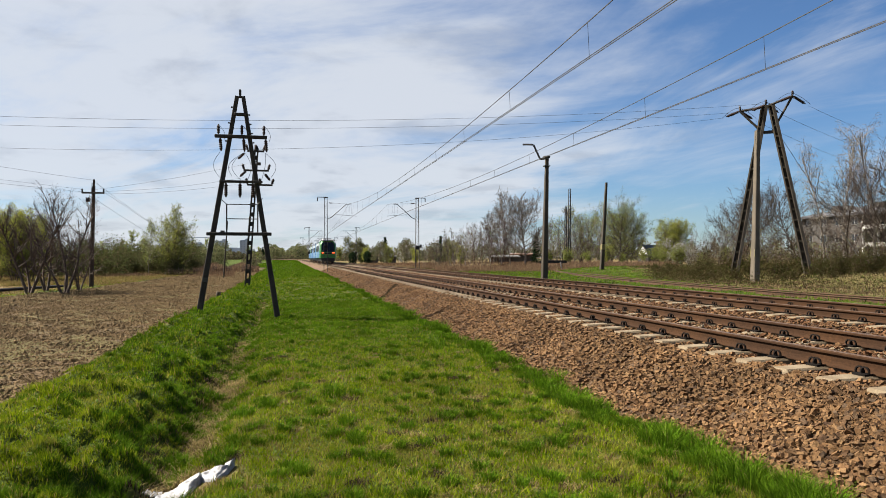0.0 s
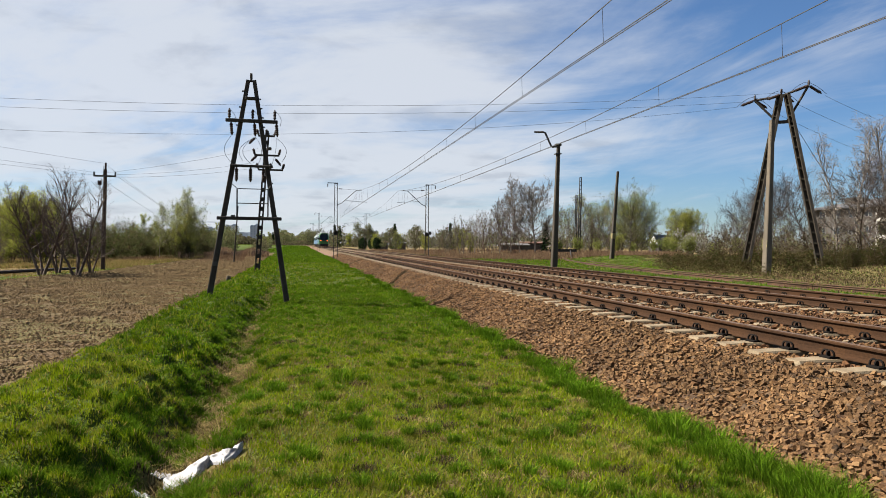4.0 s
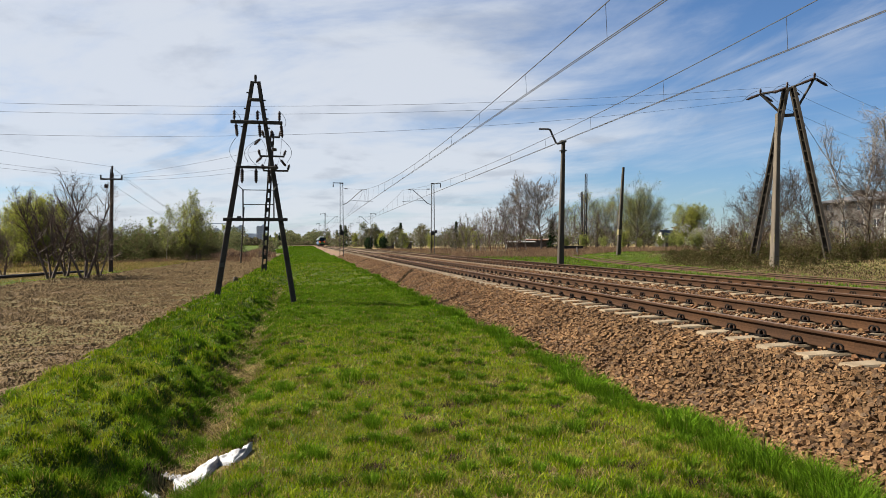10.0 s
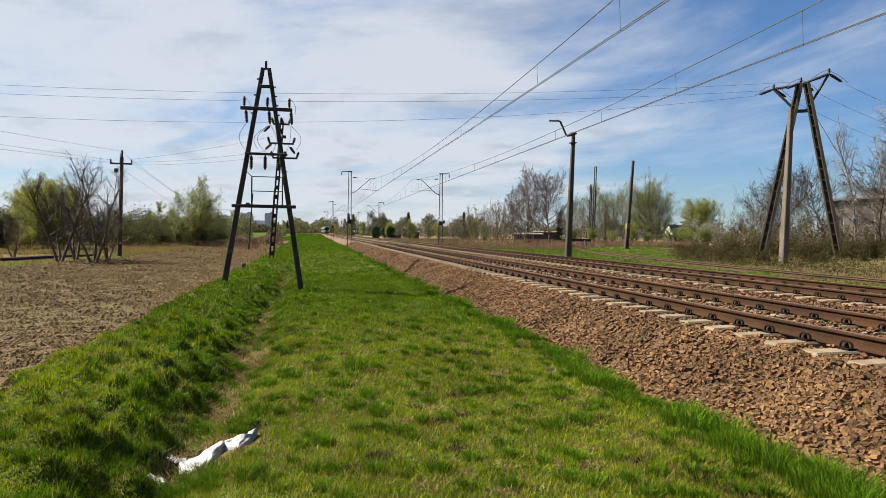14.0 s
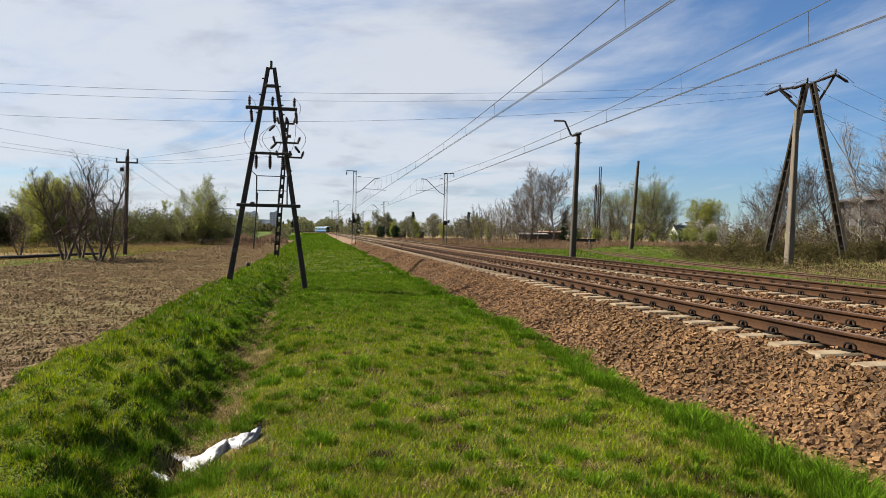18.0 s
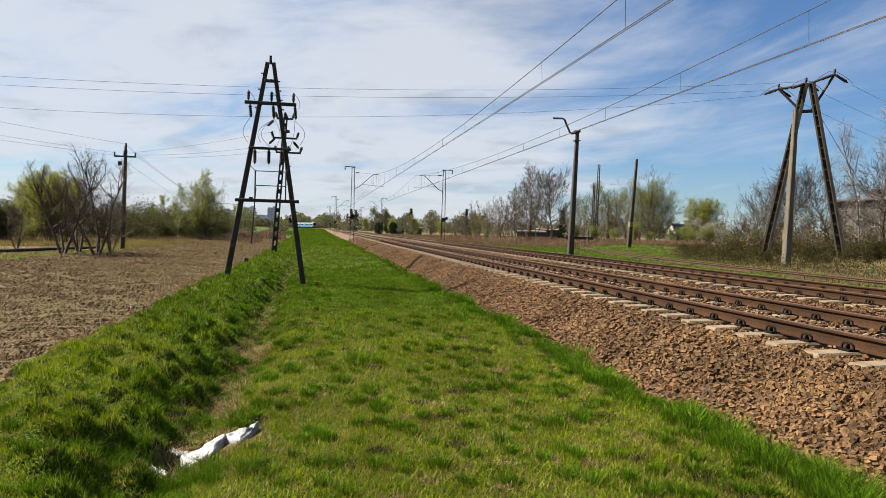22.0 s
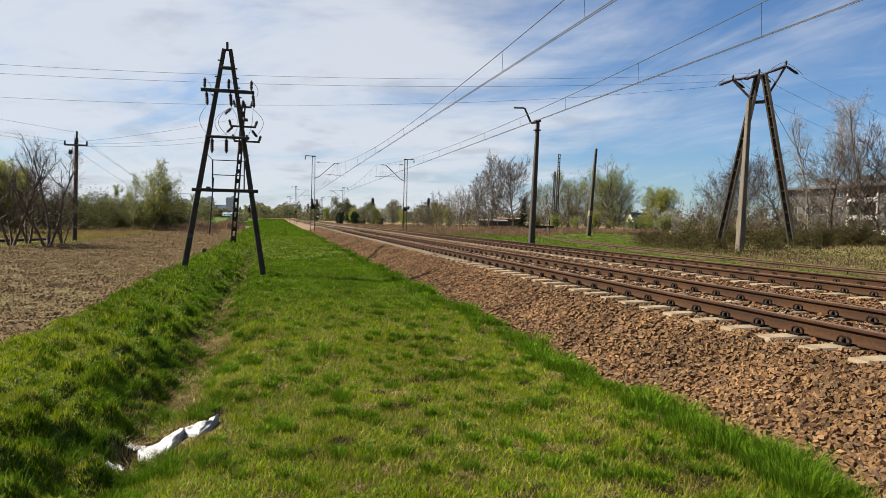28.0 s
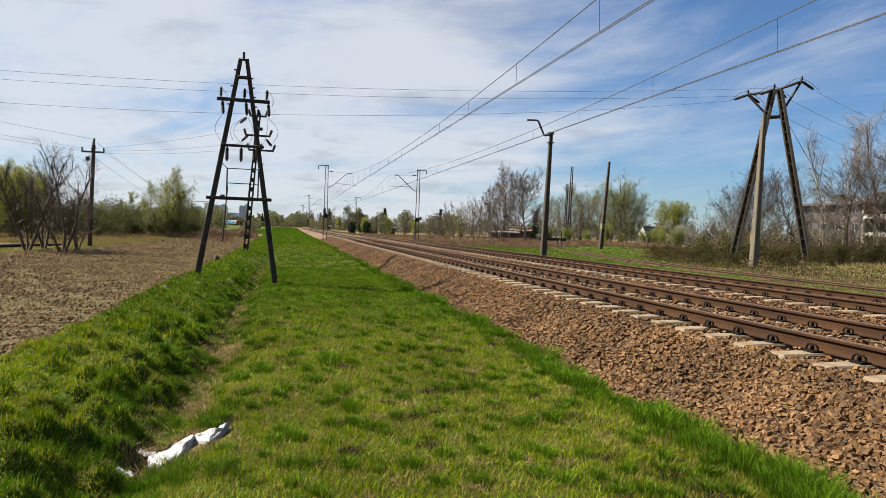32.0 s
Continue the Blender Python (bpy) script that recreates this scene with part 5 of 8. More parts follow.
# far woods along the line's end
far_kinds = [
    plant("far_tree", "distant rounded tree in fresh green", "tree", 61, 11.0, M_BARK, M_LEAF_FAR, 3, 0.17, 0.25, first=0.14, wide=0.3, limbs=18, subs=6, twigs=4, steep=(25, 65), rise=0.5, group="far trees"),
    plant("far_tree", "distant yellow-green tree in new leaf", "tree", 62, 8.0, M_BARK, M_LEAF_YELLOW, 2, 0.16, 0.25, first=0.1, stems=2, wide=0.32, limbs=18, subs=6, twigs=4, steep=(25, 65), rise=0.5, group="far trees"),
    plant("far_tree", "distant dull-green tree with twigs showing", "tree", 63, 9.0, M_BARK, M_WOODS, 2, 0.15, 0.25, first=0.12, stems=2, wide=0.3, limbs=18, subs=6, twigs=4, steep=(30, 65), rise=0.5, group="far trees"),
]
for k, t in enumerate(far_kinds):
    pl = []
    for i in range((17, 8, 17)[k]):
        az = -3.2 + 17 * (i + 0.33 * k) / (17, 8, 17)[k]
        d = rs.uniform(190, 330) if az < 6 else rs.uniform(120, 200)
        if az < 1.2:
            continue
        if az < 5.5:
            d = max(d, 19 / math.sin(radians(az)))
        pl.append((az, d, rs.uniform(0.5, 0.92) * (0.95 if az < 6 else 0.62) * (1.7 if az < 1.2 else max(1.0, d / 330))))
    stand(t, pl, 70 + k)


def conifer(seed, height, label, slim=0.22):
    rng = np.random.RandomState(seed)
    ob = thing("conifer", label, "tree", "conifers")
    segs = [(np.array([0, 0, -0.1]), np.array([0, 0, height]), 0.02 * height, 0.01, 5)]
    tips = []
    for i in range(90):
        u = (i + 0.5) / 90
        a = rng.uniform(0, 6.28)
        r = slim * height * (1 - u) * rng.uniform(0.6, 1.15) + 0.05
        z = height * (0.06 + 0.94 * u)
        q = np.array([math.cos(a) * r, math.sin(a) * r, z - 0.25 * r])
        segs.append((np.array([0, 0, z]), q, 0.02, 0.006, 3))
        for w in (0.35, 0.6, 0.8, 1.0):
            tips.append((np.array([0, 0, z]) * (1 - w) + q * w, None))
    part("trunk", big_mesh("trunk", *frusta(segs)), M_BARK_DK, ob)
    part("crown", big_mesh("crown", *leaf_quads(rng, tips, 7, 0.02 * height + 0.03, 0.018 * height)), M_NEEDLE, ob)
    return ob


stand(conifer(81, 12.0, "dark slender spruce in the far woods"), [(2.7, 370, 0.95), (2.4, 385, 0.75), (-2.3, 840, 1.3), (-2.0, 850, 1.5), (-3.0, 860, 1.0), (7.7, 190, 0.6), (3.1, 300, 0.8), (12.4, 150, 0.5), (20.4, 84, 0.30)], 81)


def yew(seed, height, label):
    """An egg-shaped evergreen, dense to the ground."""
    rng = np.random.RandomState(seed)
    ob = thing("evergreen", label, "tree", "conifers")
    d = rng.normal(0, 1, (900, 3))
    d /= np.linalg.norm(d, axis=1)[:, None]
    d *= (rng.uniform(0.55, 1.0, 900) * (1 + 0.10 * np.sin(5 * d[:, 0] + 3 * d[:, 2])))[:, None]
    p = d * np.array([0.36, 0.36, 0.5]) * height + np.array([0, 0, 0.5 * height])
    segs = [(np.array([0, 0, -0.1]), np.array([0, 0, 0.8 * height]), 0.03 * height, 0.01, 5)]
    segs += [(np.array([0, 0, max(0.1, q[2] - 0.2 * height)]), q, 0.015, 0.006, 3) for q in p[::9]]
    part("trunk", big_mesh("trunk", *frusta(segs)), M_BARK_DK, ob)
    part("crown", big_mesh("crown", *leaf_quads(rng, [(q, None) for q in p], 5, 0.03 * height, 0.025 * height)), M_NEEDLE, ob)
    return ob


stand(yew(82, 4.2, "rounded dark evergreen in a garden"), [(6.25, 150, 0.68), (5.0, 150, 0.66), (5.75, 178, 0.6)], 82)
stand(plant("blossoming_tree", "small tree covered in white blossom", "tree", 83, 5.0, M_BARK, M_BLOSSOM, 3, 0.09, 0.16, stems=3, wide=0.34, first=0.15, limbs=16, subs=5, twigs=4, steep=(25, 60), rise=0.5, group="blossoming trees"), [(9.3, 140, 1.0), (7.9, 150, 0.7), (31.7, 64, 0.5), (32.6, 63, 0.42), (40.5, 62, 0.6)], 83)

# right-hand thickets
twiggy = dict(stems=6, lean=0.06, wide=0.20, first=0.15, limbs=22, subs=5, twigs=3, steep=(50, 76), rise=0.4, thick=0.006, crook=0.12, fine=0.006)
brush = [plant("bare_shrub", "thicket of tall bare grey-brown stems", "shrub", 90 + k, 5.4, (M_BARK_PALE, M_BARK, M_TWIG)[k], M_LEAF if k == 1 else None, 1, 0.04, 0.10, keep=0.4, group="bare thickets", **twiggy) for k in range(3)]
for k, b in enumerate(brush):
    pl = [(11.0 + 7.2 * (i + 0.33 * k) / 6, 84 + rs.uniform(-6, 10), (0.62 + 0.9 * (i / 6) ** 0.8) * rs.uniform(0.8, 1.0)) for i in range(6)]
    pl += [(20.6 + 6 * (i + 0.33 * k) / 4, 88 + rs.uniform(-4, 8), rs.uniform(0.7, 1.15)) for i in range(4)]
    pl += [(32.8 + 16 * (i + 0.33 * k) / 7, rs.uniform(50, 62), rs.uniform(0.42, 0.68) * (0.8 if i < 1 else 1.0)) for i in range(7 if k else 2)]
    stand(b, pl, 95 + k)
bare = dict(wide=0.46, first=0.2, limbs=26, subs=11, twigs=6, steep=(14, 66), rise=0.65, thick=0.0135, crook=0.13, fine=0.016, lead_end=0.76)
stand(plant("bare_tree", "tall leafless tree with fine upright twigs", "tree", 101, 9.7, M_BARK_PALE, group="tall bare trees", **bare), [(19.5, 80, 1.0)], 101)
stand(plant("bare_tree", "slender leafless tree with upright twigs", "tree", 108, 9.4, M_BARK_PALE, wide=0.26, first=0.2, limbs=24, subs=8, twigs=5, steep=(38, 72), rise=0.45, thick=0.0085, crook=0.11, fine=0.013, group="tall bare trees"), [(18.3, 82, 1.0), (17.5, 83, 0.86), (16.6, 84, 0.8), (23.6, 95, 0.9)], 108)
stand(plant("bare_tree", "leafless tree with spreading dark limbs", "tree", 102, 7.2, M_BARK_DK, stems=2, lean=0.0, wide=0.46, first=0.16, limbs=26, subs=9, twigs=5, steep=(12, 62), rise=0.65, thick=0.0105, crook=0.18, fine=0.0065, group="tall bare trees"), [(34.7, 63, 0.8), (36.3, 61, 0.98), (38.2, 60, 0.9), (40.3, 57, 0.98), (43.4, 54, 0.95), (46.5, 52, 1.1), (49.5, 52, 1.1)], 102)
stand(plant("birch", "tall pale-barked birch with reddish hanging twigs", "tree", 103, 10.8, M_BIRCH, M_BRAMBLE, 1, 0.03, 0.10, keep=0.6, wide=0.20, first=0.2, limbs=26, subs=8, twigs=5, steep=(45, 72), rise=0.3, hang=0.55, thick=0.0085, crook=0.10, group="birches"), [(42.0, 57, 0.92), (43.3, 57, 1.0), (45.0, 54, 1.0), (47.4, 54, 1.0), (50.5, 54, 1.0)], 103)
leafy = dict(wide=0.46, first=0.12, limbs=30, subs=8, twigs=5, steep=(20, 66), rise=0.6, thick=0.012, crook=0.12, lead_end=0.72)
stand(plant("tree", "broad tree hazed with pale green buds", "tree", 104, 8.7, M_BARK, M_LEAF, 4, 0.045, 0.12, group="budding trees", **leafy), [(27.2, 84, 1.0), (28.1, 86, 0.8), (27.8, 88, 0.88), (26.5, 88, 0.9), (24.9, 95, 0.85)], 104)
stand(plant("tree", "slender budding tree with a thin pale-green crown", "tree", 109, 8.2, M_BARK, M_LEAF, 2, 0.04, 0.10, wide=0.32, first=0.12, limbs=26, subs=8, twigs=4, steep=(32, 72), rise=0.45, thick=0.008, crook=0.11, group="budding trees"), [(23.1, 92, 1.0), (22.2, 92, 0.8), (21.6, 94, 0.7), (24.0, 97, 0.9), (25.5, 98, 0.95), (26.6, 97, 0.9)], 109)
stand(plant("willow", "rounded bright yellow-green willow", "tree", 105, 6.0, M_BARK, M_LEAF_YELLOW, 4, 0.05, 0.12, stems=3, lean=0.0, wide=0.32, first=0.2, limbs=28, subs=7, twigs=4, steep=(35, 75), rise=0.35, hang=0.3, thick=0.012, group="willows"), [(31.3, 88, 1.0), (31.8, 90, 0.9), (30.9, 92, 0.85), (10.3, 120, 0.55), (13.3, 95, 0.6), (14.2, 92, 0.5), (26.2, 72, 0.4)], 105)
low = plant("shrub", "low yellow-green bush beside the siding", "shrub", 106, 2.6, M_TWIG, M_LEAF, 4, 0.055, 0.13, stems=7, spread=0.4, levels=2, forks=(1.6, 1.0), upward=0.5, thick=0.008, group="low bushes")
stand(low, [(21.5 + 1.5 * i, 74 + rs.uniform(-5, 8), rs.uniform(0.5, 0.8)) for i in range(5)] + [(29.2, 76, 0.75), (29.9, 78, 0.85), (30.4, 75, 0.7)] + [(31.8 + 1.8 * i, 56 + rs.uniform(-5, 6), rs.uniform(0.5, 0.8)) for i in range(4)], 106)
bram = plant("bramble", "tangled bramble bush on the bank", "shrub", 107, 1.0, M_TWIG, M_BRAMBLE, 7, 0.034, 0.15, stems=6, spread=0.8, levels=2, forks=(1.6, 1.0), upward=0.0, thick=0.008, group="brambles", limb=0.8)
stand(bram, [(31.0 + 0.6 * i, 43 + rs.uniform(-2.5, 6), rs.uniform(0.5, 1.0)) for i in range(32)] + [(30 + 0.66 * i, 40 + rs.uniform(-2, 5) + (8 if i < 6 else 0), rs.uniform(0.35, 0.65)) for i in range(32)], 107)


def far_woods(name, label, seed, n, az0, az1, d0, d1, low, high, size, material):
    """A far belt of woods: nobody could count its trees."""
    rng = np.random.RandomState(seed)
    az = rng.uniform(az0, az1, n)
    d = rng.uniform(d0, d1, n)
    prof = 0.5 + 0.30 * np.sin(az * 2.9 + seed) + 0.22 * np.sin(az * 7.1 + 1 + d * 0.05) + 0.16 * np.sin(az * 17.3 + d * 0.08)
    top = low + (high - low) * np.clip(prof, 0, 1.15)
    z = top * rng.uniform(0, 1, n) ** 0.75
    p = np.stack([d * np.sin(np.radians(az)), d * np.cos(np.radians(az)), z], -1)
    v, f = leaf_quads(rng, [(q, None) for q in p], 1, size, 0.3)
    whole(name, big_mesh(name, v, f), material, label, "woods", "stuff")


far_woods("far_woods", "hazy belt of dull green woods behind the line", 5, 26000, 1.5, 32, 280, 360, 3.0, 9.5, 0.42, M_WOODS)
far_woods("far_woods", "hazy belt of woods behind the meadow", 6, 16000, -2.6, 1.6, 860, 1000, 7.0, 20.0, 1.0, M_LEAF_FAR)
far_woods("far_woods", "low hazy woods before the far blocks", 9, 9000, -9.0, -2.4, 820, 860, 5.0, 11.5, 1.0, M_WOODS)
far_woods("far_woods", "brown-green thicket far behind the field", 7, 20000, -30, -7.0, 150, 210, 1.5, 5.5, 0.28, M_WOODS)
far_woods("far_woods", "dull thicket behind the siding", 8, 20000, 30, 60, 120, 170, 1.5, 5.0, 0.25, M_WOODS)

far_woods("thicket", "dense dull-green thicket with brown undergrowth behind the trees", 15, 46000, -27, -12.3, 66, 80, 1.8, 3.7, 0.075, M_LEAF_DARK)
far_woods("thicket", "dark brown-green thicket beyond the field", 16, 18000, -13, -7.2, 92, 104, 2.2, 4.0, 0.10, M_LEAF_DARK)
far_woods("twig_thicket", "dark tangle of bare brown twigs under the trees", 23, 26000, 32.5, 52, 51, 60, 1.2, 2.9, 0.05, M_DARK_BLADES)
far_woods("bramble_thicket", "low tangle of russet brambles along the bank", 17, 46000, 29.6, 52, 38.5, 50, 0.35, 1.15, 0.045, M_BRAMBLE)
far_woods("bramble_thicket", "low russet undergrowth at the foot of the bank", 20, 30000, 32.5, 52, 32.0, 40, 0.04, 0.55, 0.035, M_BRAMBLE)
far_woods("far_woods", "low dark hedgerow far beyond the meadow", 21, 9000, -9.0, 1.0, 815, 845, 2.0, 5.5, 0.9, M_WOODS)
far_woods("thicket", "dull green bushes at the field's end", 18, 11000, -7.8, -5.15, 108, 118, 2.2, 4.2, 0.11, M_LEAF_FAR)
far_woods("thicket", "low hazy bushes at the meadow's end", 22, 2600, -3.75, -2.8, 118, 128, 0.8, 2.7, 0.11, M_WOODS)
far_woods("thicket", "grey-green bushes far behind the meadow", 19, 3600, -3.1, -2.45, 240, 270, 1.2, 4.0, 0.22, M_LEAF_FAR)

M_WHITEPAINT = mat("white_paint", (0.588, 0.588, 0.5544), 0.7, vary=0.15, scale=8.0)
M_PLASTER = mat("white_plaster", (0.3024, 0.2898, 0.2688), 0.85, vary=0.08, scale=0.8, tint=(0.252, 0.2394, 0.2184), bump=0.1)
M_PLASTER_GREY = mat("grey_plaster", (0.0706, 0.06495, 0.0593), 0.9, vary=0.1, scale=0.6, tint=(0.05648, 0.05196, 0.04745), bump=0.1)
M_PLASTER_WARM = mat("ochre_plaster", (0.126, 0.0714, 0.042), 0.9, vary=0.1, scale=0.8, tint=(0.1008, 0.0588, 0.0378), bump=0.1)
M_ROOFDARK = mat("dark_metal_roof", (0.0588, 0.0588, 0.063), 0.7, 0.1, vary=0.12, scale=0.7)
M_ROOFBLUE = mat("blue_grey_tiles", (0.042, 0.0504, 0.06552), 0.6, vary=0.15, scale=3.0)
M_ROOFWHITE = mat("pale_sheet_roof", (0.1344, 0.1302, 0.1218), 0.7, vary=0.12, scale=2.0)
M_ROOFBROWN = mat("brown_felt_roof", (0.1344, 0.0714, 0.0462), 0.9, vary=0.2, scale=2.0)
M_GLASSDARK = mat("dark_window_glass", (0.0168, 0.021, 0.0252), 0.1, vary=0.05, bump=0.0, spec=0.7)
# horizon blocks and crane: blue-grey haze is put into both colours
M_FARWALL = mat("haze_tinted_concrete", (0.3948, 0.4368, 0.4872), 0.9, vary=0.06, scale=0.05, bump=0.0)
M_FARDARK = mat("haze_tinted_dark_parts", (0.2772, 0.3108, 0.3612), 0.7, vary=0.06, scale=0.05, bump=0.0)


# ---- siding ----
def siding(s, off):
    """Place and across-direction on the siding, s metres along."""
    k = 0.0033
    d = max(0.0, s - 8.0)
    p = Vector((14.4 + k * d * d, s, 0))
    t = Vector((2 * k * d, 1, 0)).normalized()
    ax = Vector((t.y, -t.x, 0))
    return p + ax * off, ax


def build_siding():
    t = thing("siding_track", "overgrown rusty siding track in the verge grass", "railway track", "tracks")
    fr = [2.0 * i for i in range(-6, 31)]
    for off, top in ((0.7, 0.50), (2.2, 0.44)):
        prof = [(u, w + top - RAIL_HIGH) for u, w in RAIL_PROFILE]
        part("rail", Geo().sweep(prof, [siding(s, off) for s in fr]), M_RUST, t, "deeply rusted rail")
    me = Geo().box((1.45, 0, 0.225), (2.5, 0.22, 0.15), cut=0.02).mesh("timber_sleeper")
    me.materials.append(M_LOG)
    for i in range(78):
        p, ax = siding(6 + 0.7 * i, 0)
        s = part("timber_sleeper", me, M_LOG, t)
        s.matrix_basis = pose(p.x, p.y, random.uniform(-0.01, 0.02), 0, 0, math.degrees(math.atan2(ax.y, ax.x)) + random.uniform(-1, 1))
    b = thing("buffer_stop", "dark buffer stop of bent rails at the siding's end", "buffer stop")
    for off in (0.0, 1.5):
        p, ax = siding(60.5, off)
        q, _ = siding(63.0, off)
        part("bent_rail", Geo().tube([(p.x, p.y, 0.5), (p.x + 0.25, p.y + 0.8, 0.75), (q.x, q.y, 1.35)], 0.07, 6), M_UNDERDARK, b)
        part("rear_stay", Geo().tube([(q.x, q.y, 1.3), (q.x + 0.8, q.y + 1.7, 0.35)], 0.06, 6), M_UNDERDARK, b)
    p, _ = siding(62.6, -0.5)
    q, _ = siding(62.6, 2.1)
    part("buffer_beam", Geo().bar((p.x, p.y, 1.22), (q.x, q.y, 1.22), 0.26, 0.26), M_UNDERDARK, b)
    part("marker_board", Geo().box((26.1, 62.8, 1.7), (0.1, 0.06, 0.5)).tube([(26.1, 62.8, 0.3), (26.1, 62.8, 1.5)], 0.03, 5), M_UNDERDARK, b)


M_UNDERDARK = mat("dark_old_timber_steel", (0.0294, 0.0252, 0.02352), 0.85, vary=0.3)
build_siding()


# ---- litter and small things by the ditch ----
def sack():
    """A crumpled woven sack, thin and folded, lying from the ditch up its bank."""
    g = Geo()
    nu, nv = 60, 24
    top = []
    k = [-0.98, -0.93, -0.86, -0.80, -0.74, -0.69, -0.66, -0.60, -0.55, -0.49, -0.43]
    for i in range(nu + 1):
        u = i / nu
        x = -0.98 + 0.55 * u
        mid = float(np.interp(x, k, [5.45, 5.46, 5.47, 5.51, 5.52, 5.55, 5.57, 5.53, 5.50, 5.52, 5.62]))
        w = float(np.interp(x, k, [0.09, 0.19, 0.26, 0.25, 0.20, 0.11, 0.05, 0.13, 0.17, 0.12, 0.012]))
        for j in range(nv + 1):
            v = 2 * j / nv - 1
            p = Vector((x + 0.02 * noise.noise((u * 4, v * 3, 9.0)), mid + v * w * (1 + 0.3 * noise.noise((u * 7, 2.0 * (v > 0), 3.0))), 0))
            z0 = float(ground_z(np.array([p.x]), np.array([p.y]))[0])
            arch = (1 - v * v) ** 0.5 if abs(v) < 1 else 0.0
            ridge = 1 - 2 * abs(noise.noise((u * 6 + 0.8 * v, v * 1.6 - u * 3, 1.0)))
            fold = 0.022 * ridge ** 2 + 0.009 * abs(noise.noise((u * 14, v * 5 + u * 9, 4.0))) + 0.003 * noise.noise((u * 40, v * 14, 7.0))
            top.append((p.x, p.y, z0 + 0.008 + ((0.05 if x < -0.68 else 0.032) * arch + fold * (0.3 + arch)) * min(1.0, 2.5 * arch)))
    g.v = list(top) + [(x, y, z - 0.012) for x, y, z in top]
    n = nv + 1
    m = (nu + 1) * n
    for i in range(nu):
        for j in range(nv):
            q = i * n + j
            g.f.append((q, q + n, q + n + 1, q + 1))
            g.f.append((m + q, m + q + 1, m + q + n + 1, m + q + n))
    whole("plastic_sack", g, M_BAG, "crumpled white plastic sack lying half in the ditch", "sack", smooth=True)


def scrap(x, y, size, seed, label, lift=0.03):
    g = Geo()
    n = 14
    for i in range(n + 1):
        for j in range(n + 1):
            u, v = 2 * i / n - 1, 2 * j / n - 1
            px, py = x + u * size * (1 + 0.25 * math.sin(seed + 3 * v)), y + v * size * 0.75 * (1 + 0.2 * math.cos(seed + 4 * u))
            z = float(ground_z(np.array([px]), np.array([py]))[0])
            h = lift + 0.04 * abs(noise.noise((u * 2.4 + seed, v * 2.4, 0))) + 0.025 * noise.noise((u * 6, v * 6 + seed, 2))
            g.v.append((px, py, z + h))
    for i in range(n):
        for j in range(n):
            q = i * (n + 1) + j
            g.f.append((q, q + n + 1, q + n + 2, q + 1))
    ob = whole("plastic_scrap", g, M_BAG, label, "litter", smooth=True)
    mod = ob.modifiers.new("thick", "SOLIDIFY")
    mod.thickness = 0.004


sack()
scrap(-1.07, 5.72, 0.09, 1.0, "torn crumpled grey-white plastic beside the sack", 0.02)
scrap(-1.10, 5.21, 0.05, 4.0, "small scrap of white plastic in the grass", 0.03)

mk = thing("marker_post", "short tilted concrete marker post at the field's edge", "marker post", at=(-2.95, 28.9, -0.22), turn=20)
part("shaft", Geo().box((0, 0, 0.17), (0.16, 0.14, 0.52), pose(0, 0, 0, 0, 8, 0), 0.02), M_CONC_DK, mk)
part("painted_top", Geo().box((0, 0, 0.46), (0.165, 0.145, 0.07), pose(0, 0, 0, 0, 8, 0), 0.02), M_CONC, mk, "paler weathered top")
lg = thing("timber_beam", "long dark timber lying along the field's margin", "beam")
part("beam", Geo().tube([(-17.5, 30.5, 0.05), (-14.5, 35.4, 0.08), (-13.3, 39.1, 0.10), (-12.6, 42.0, 0.08)], [0.08, 0.09, 0.08, 0.07], 8), M_UNDERDARK, lg)


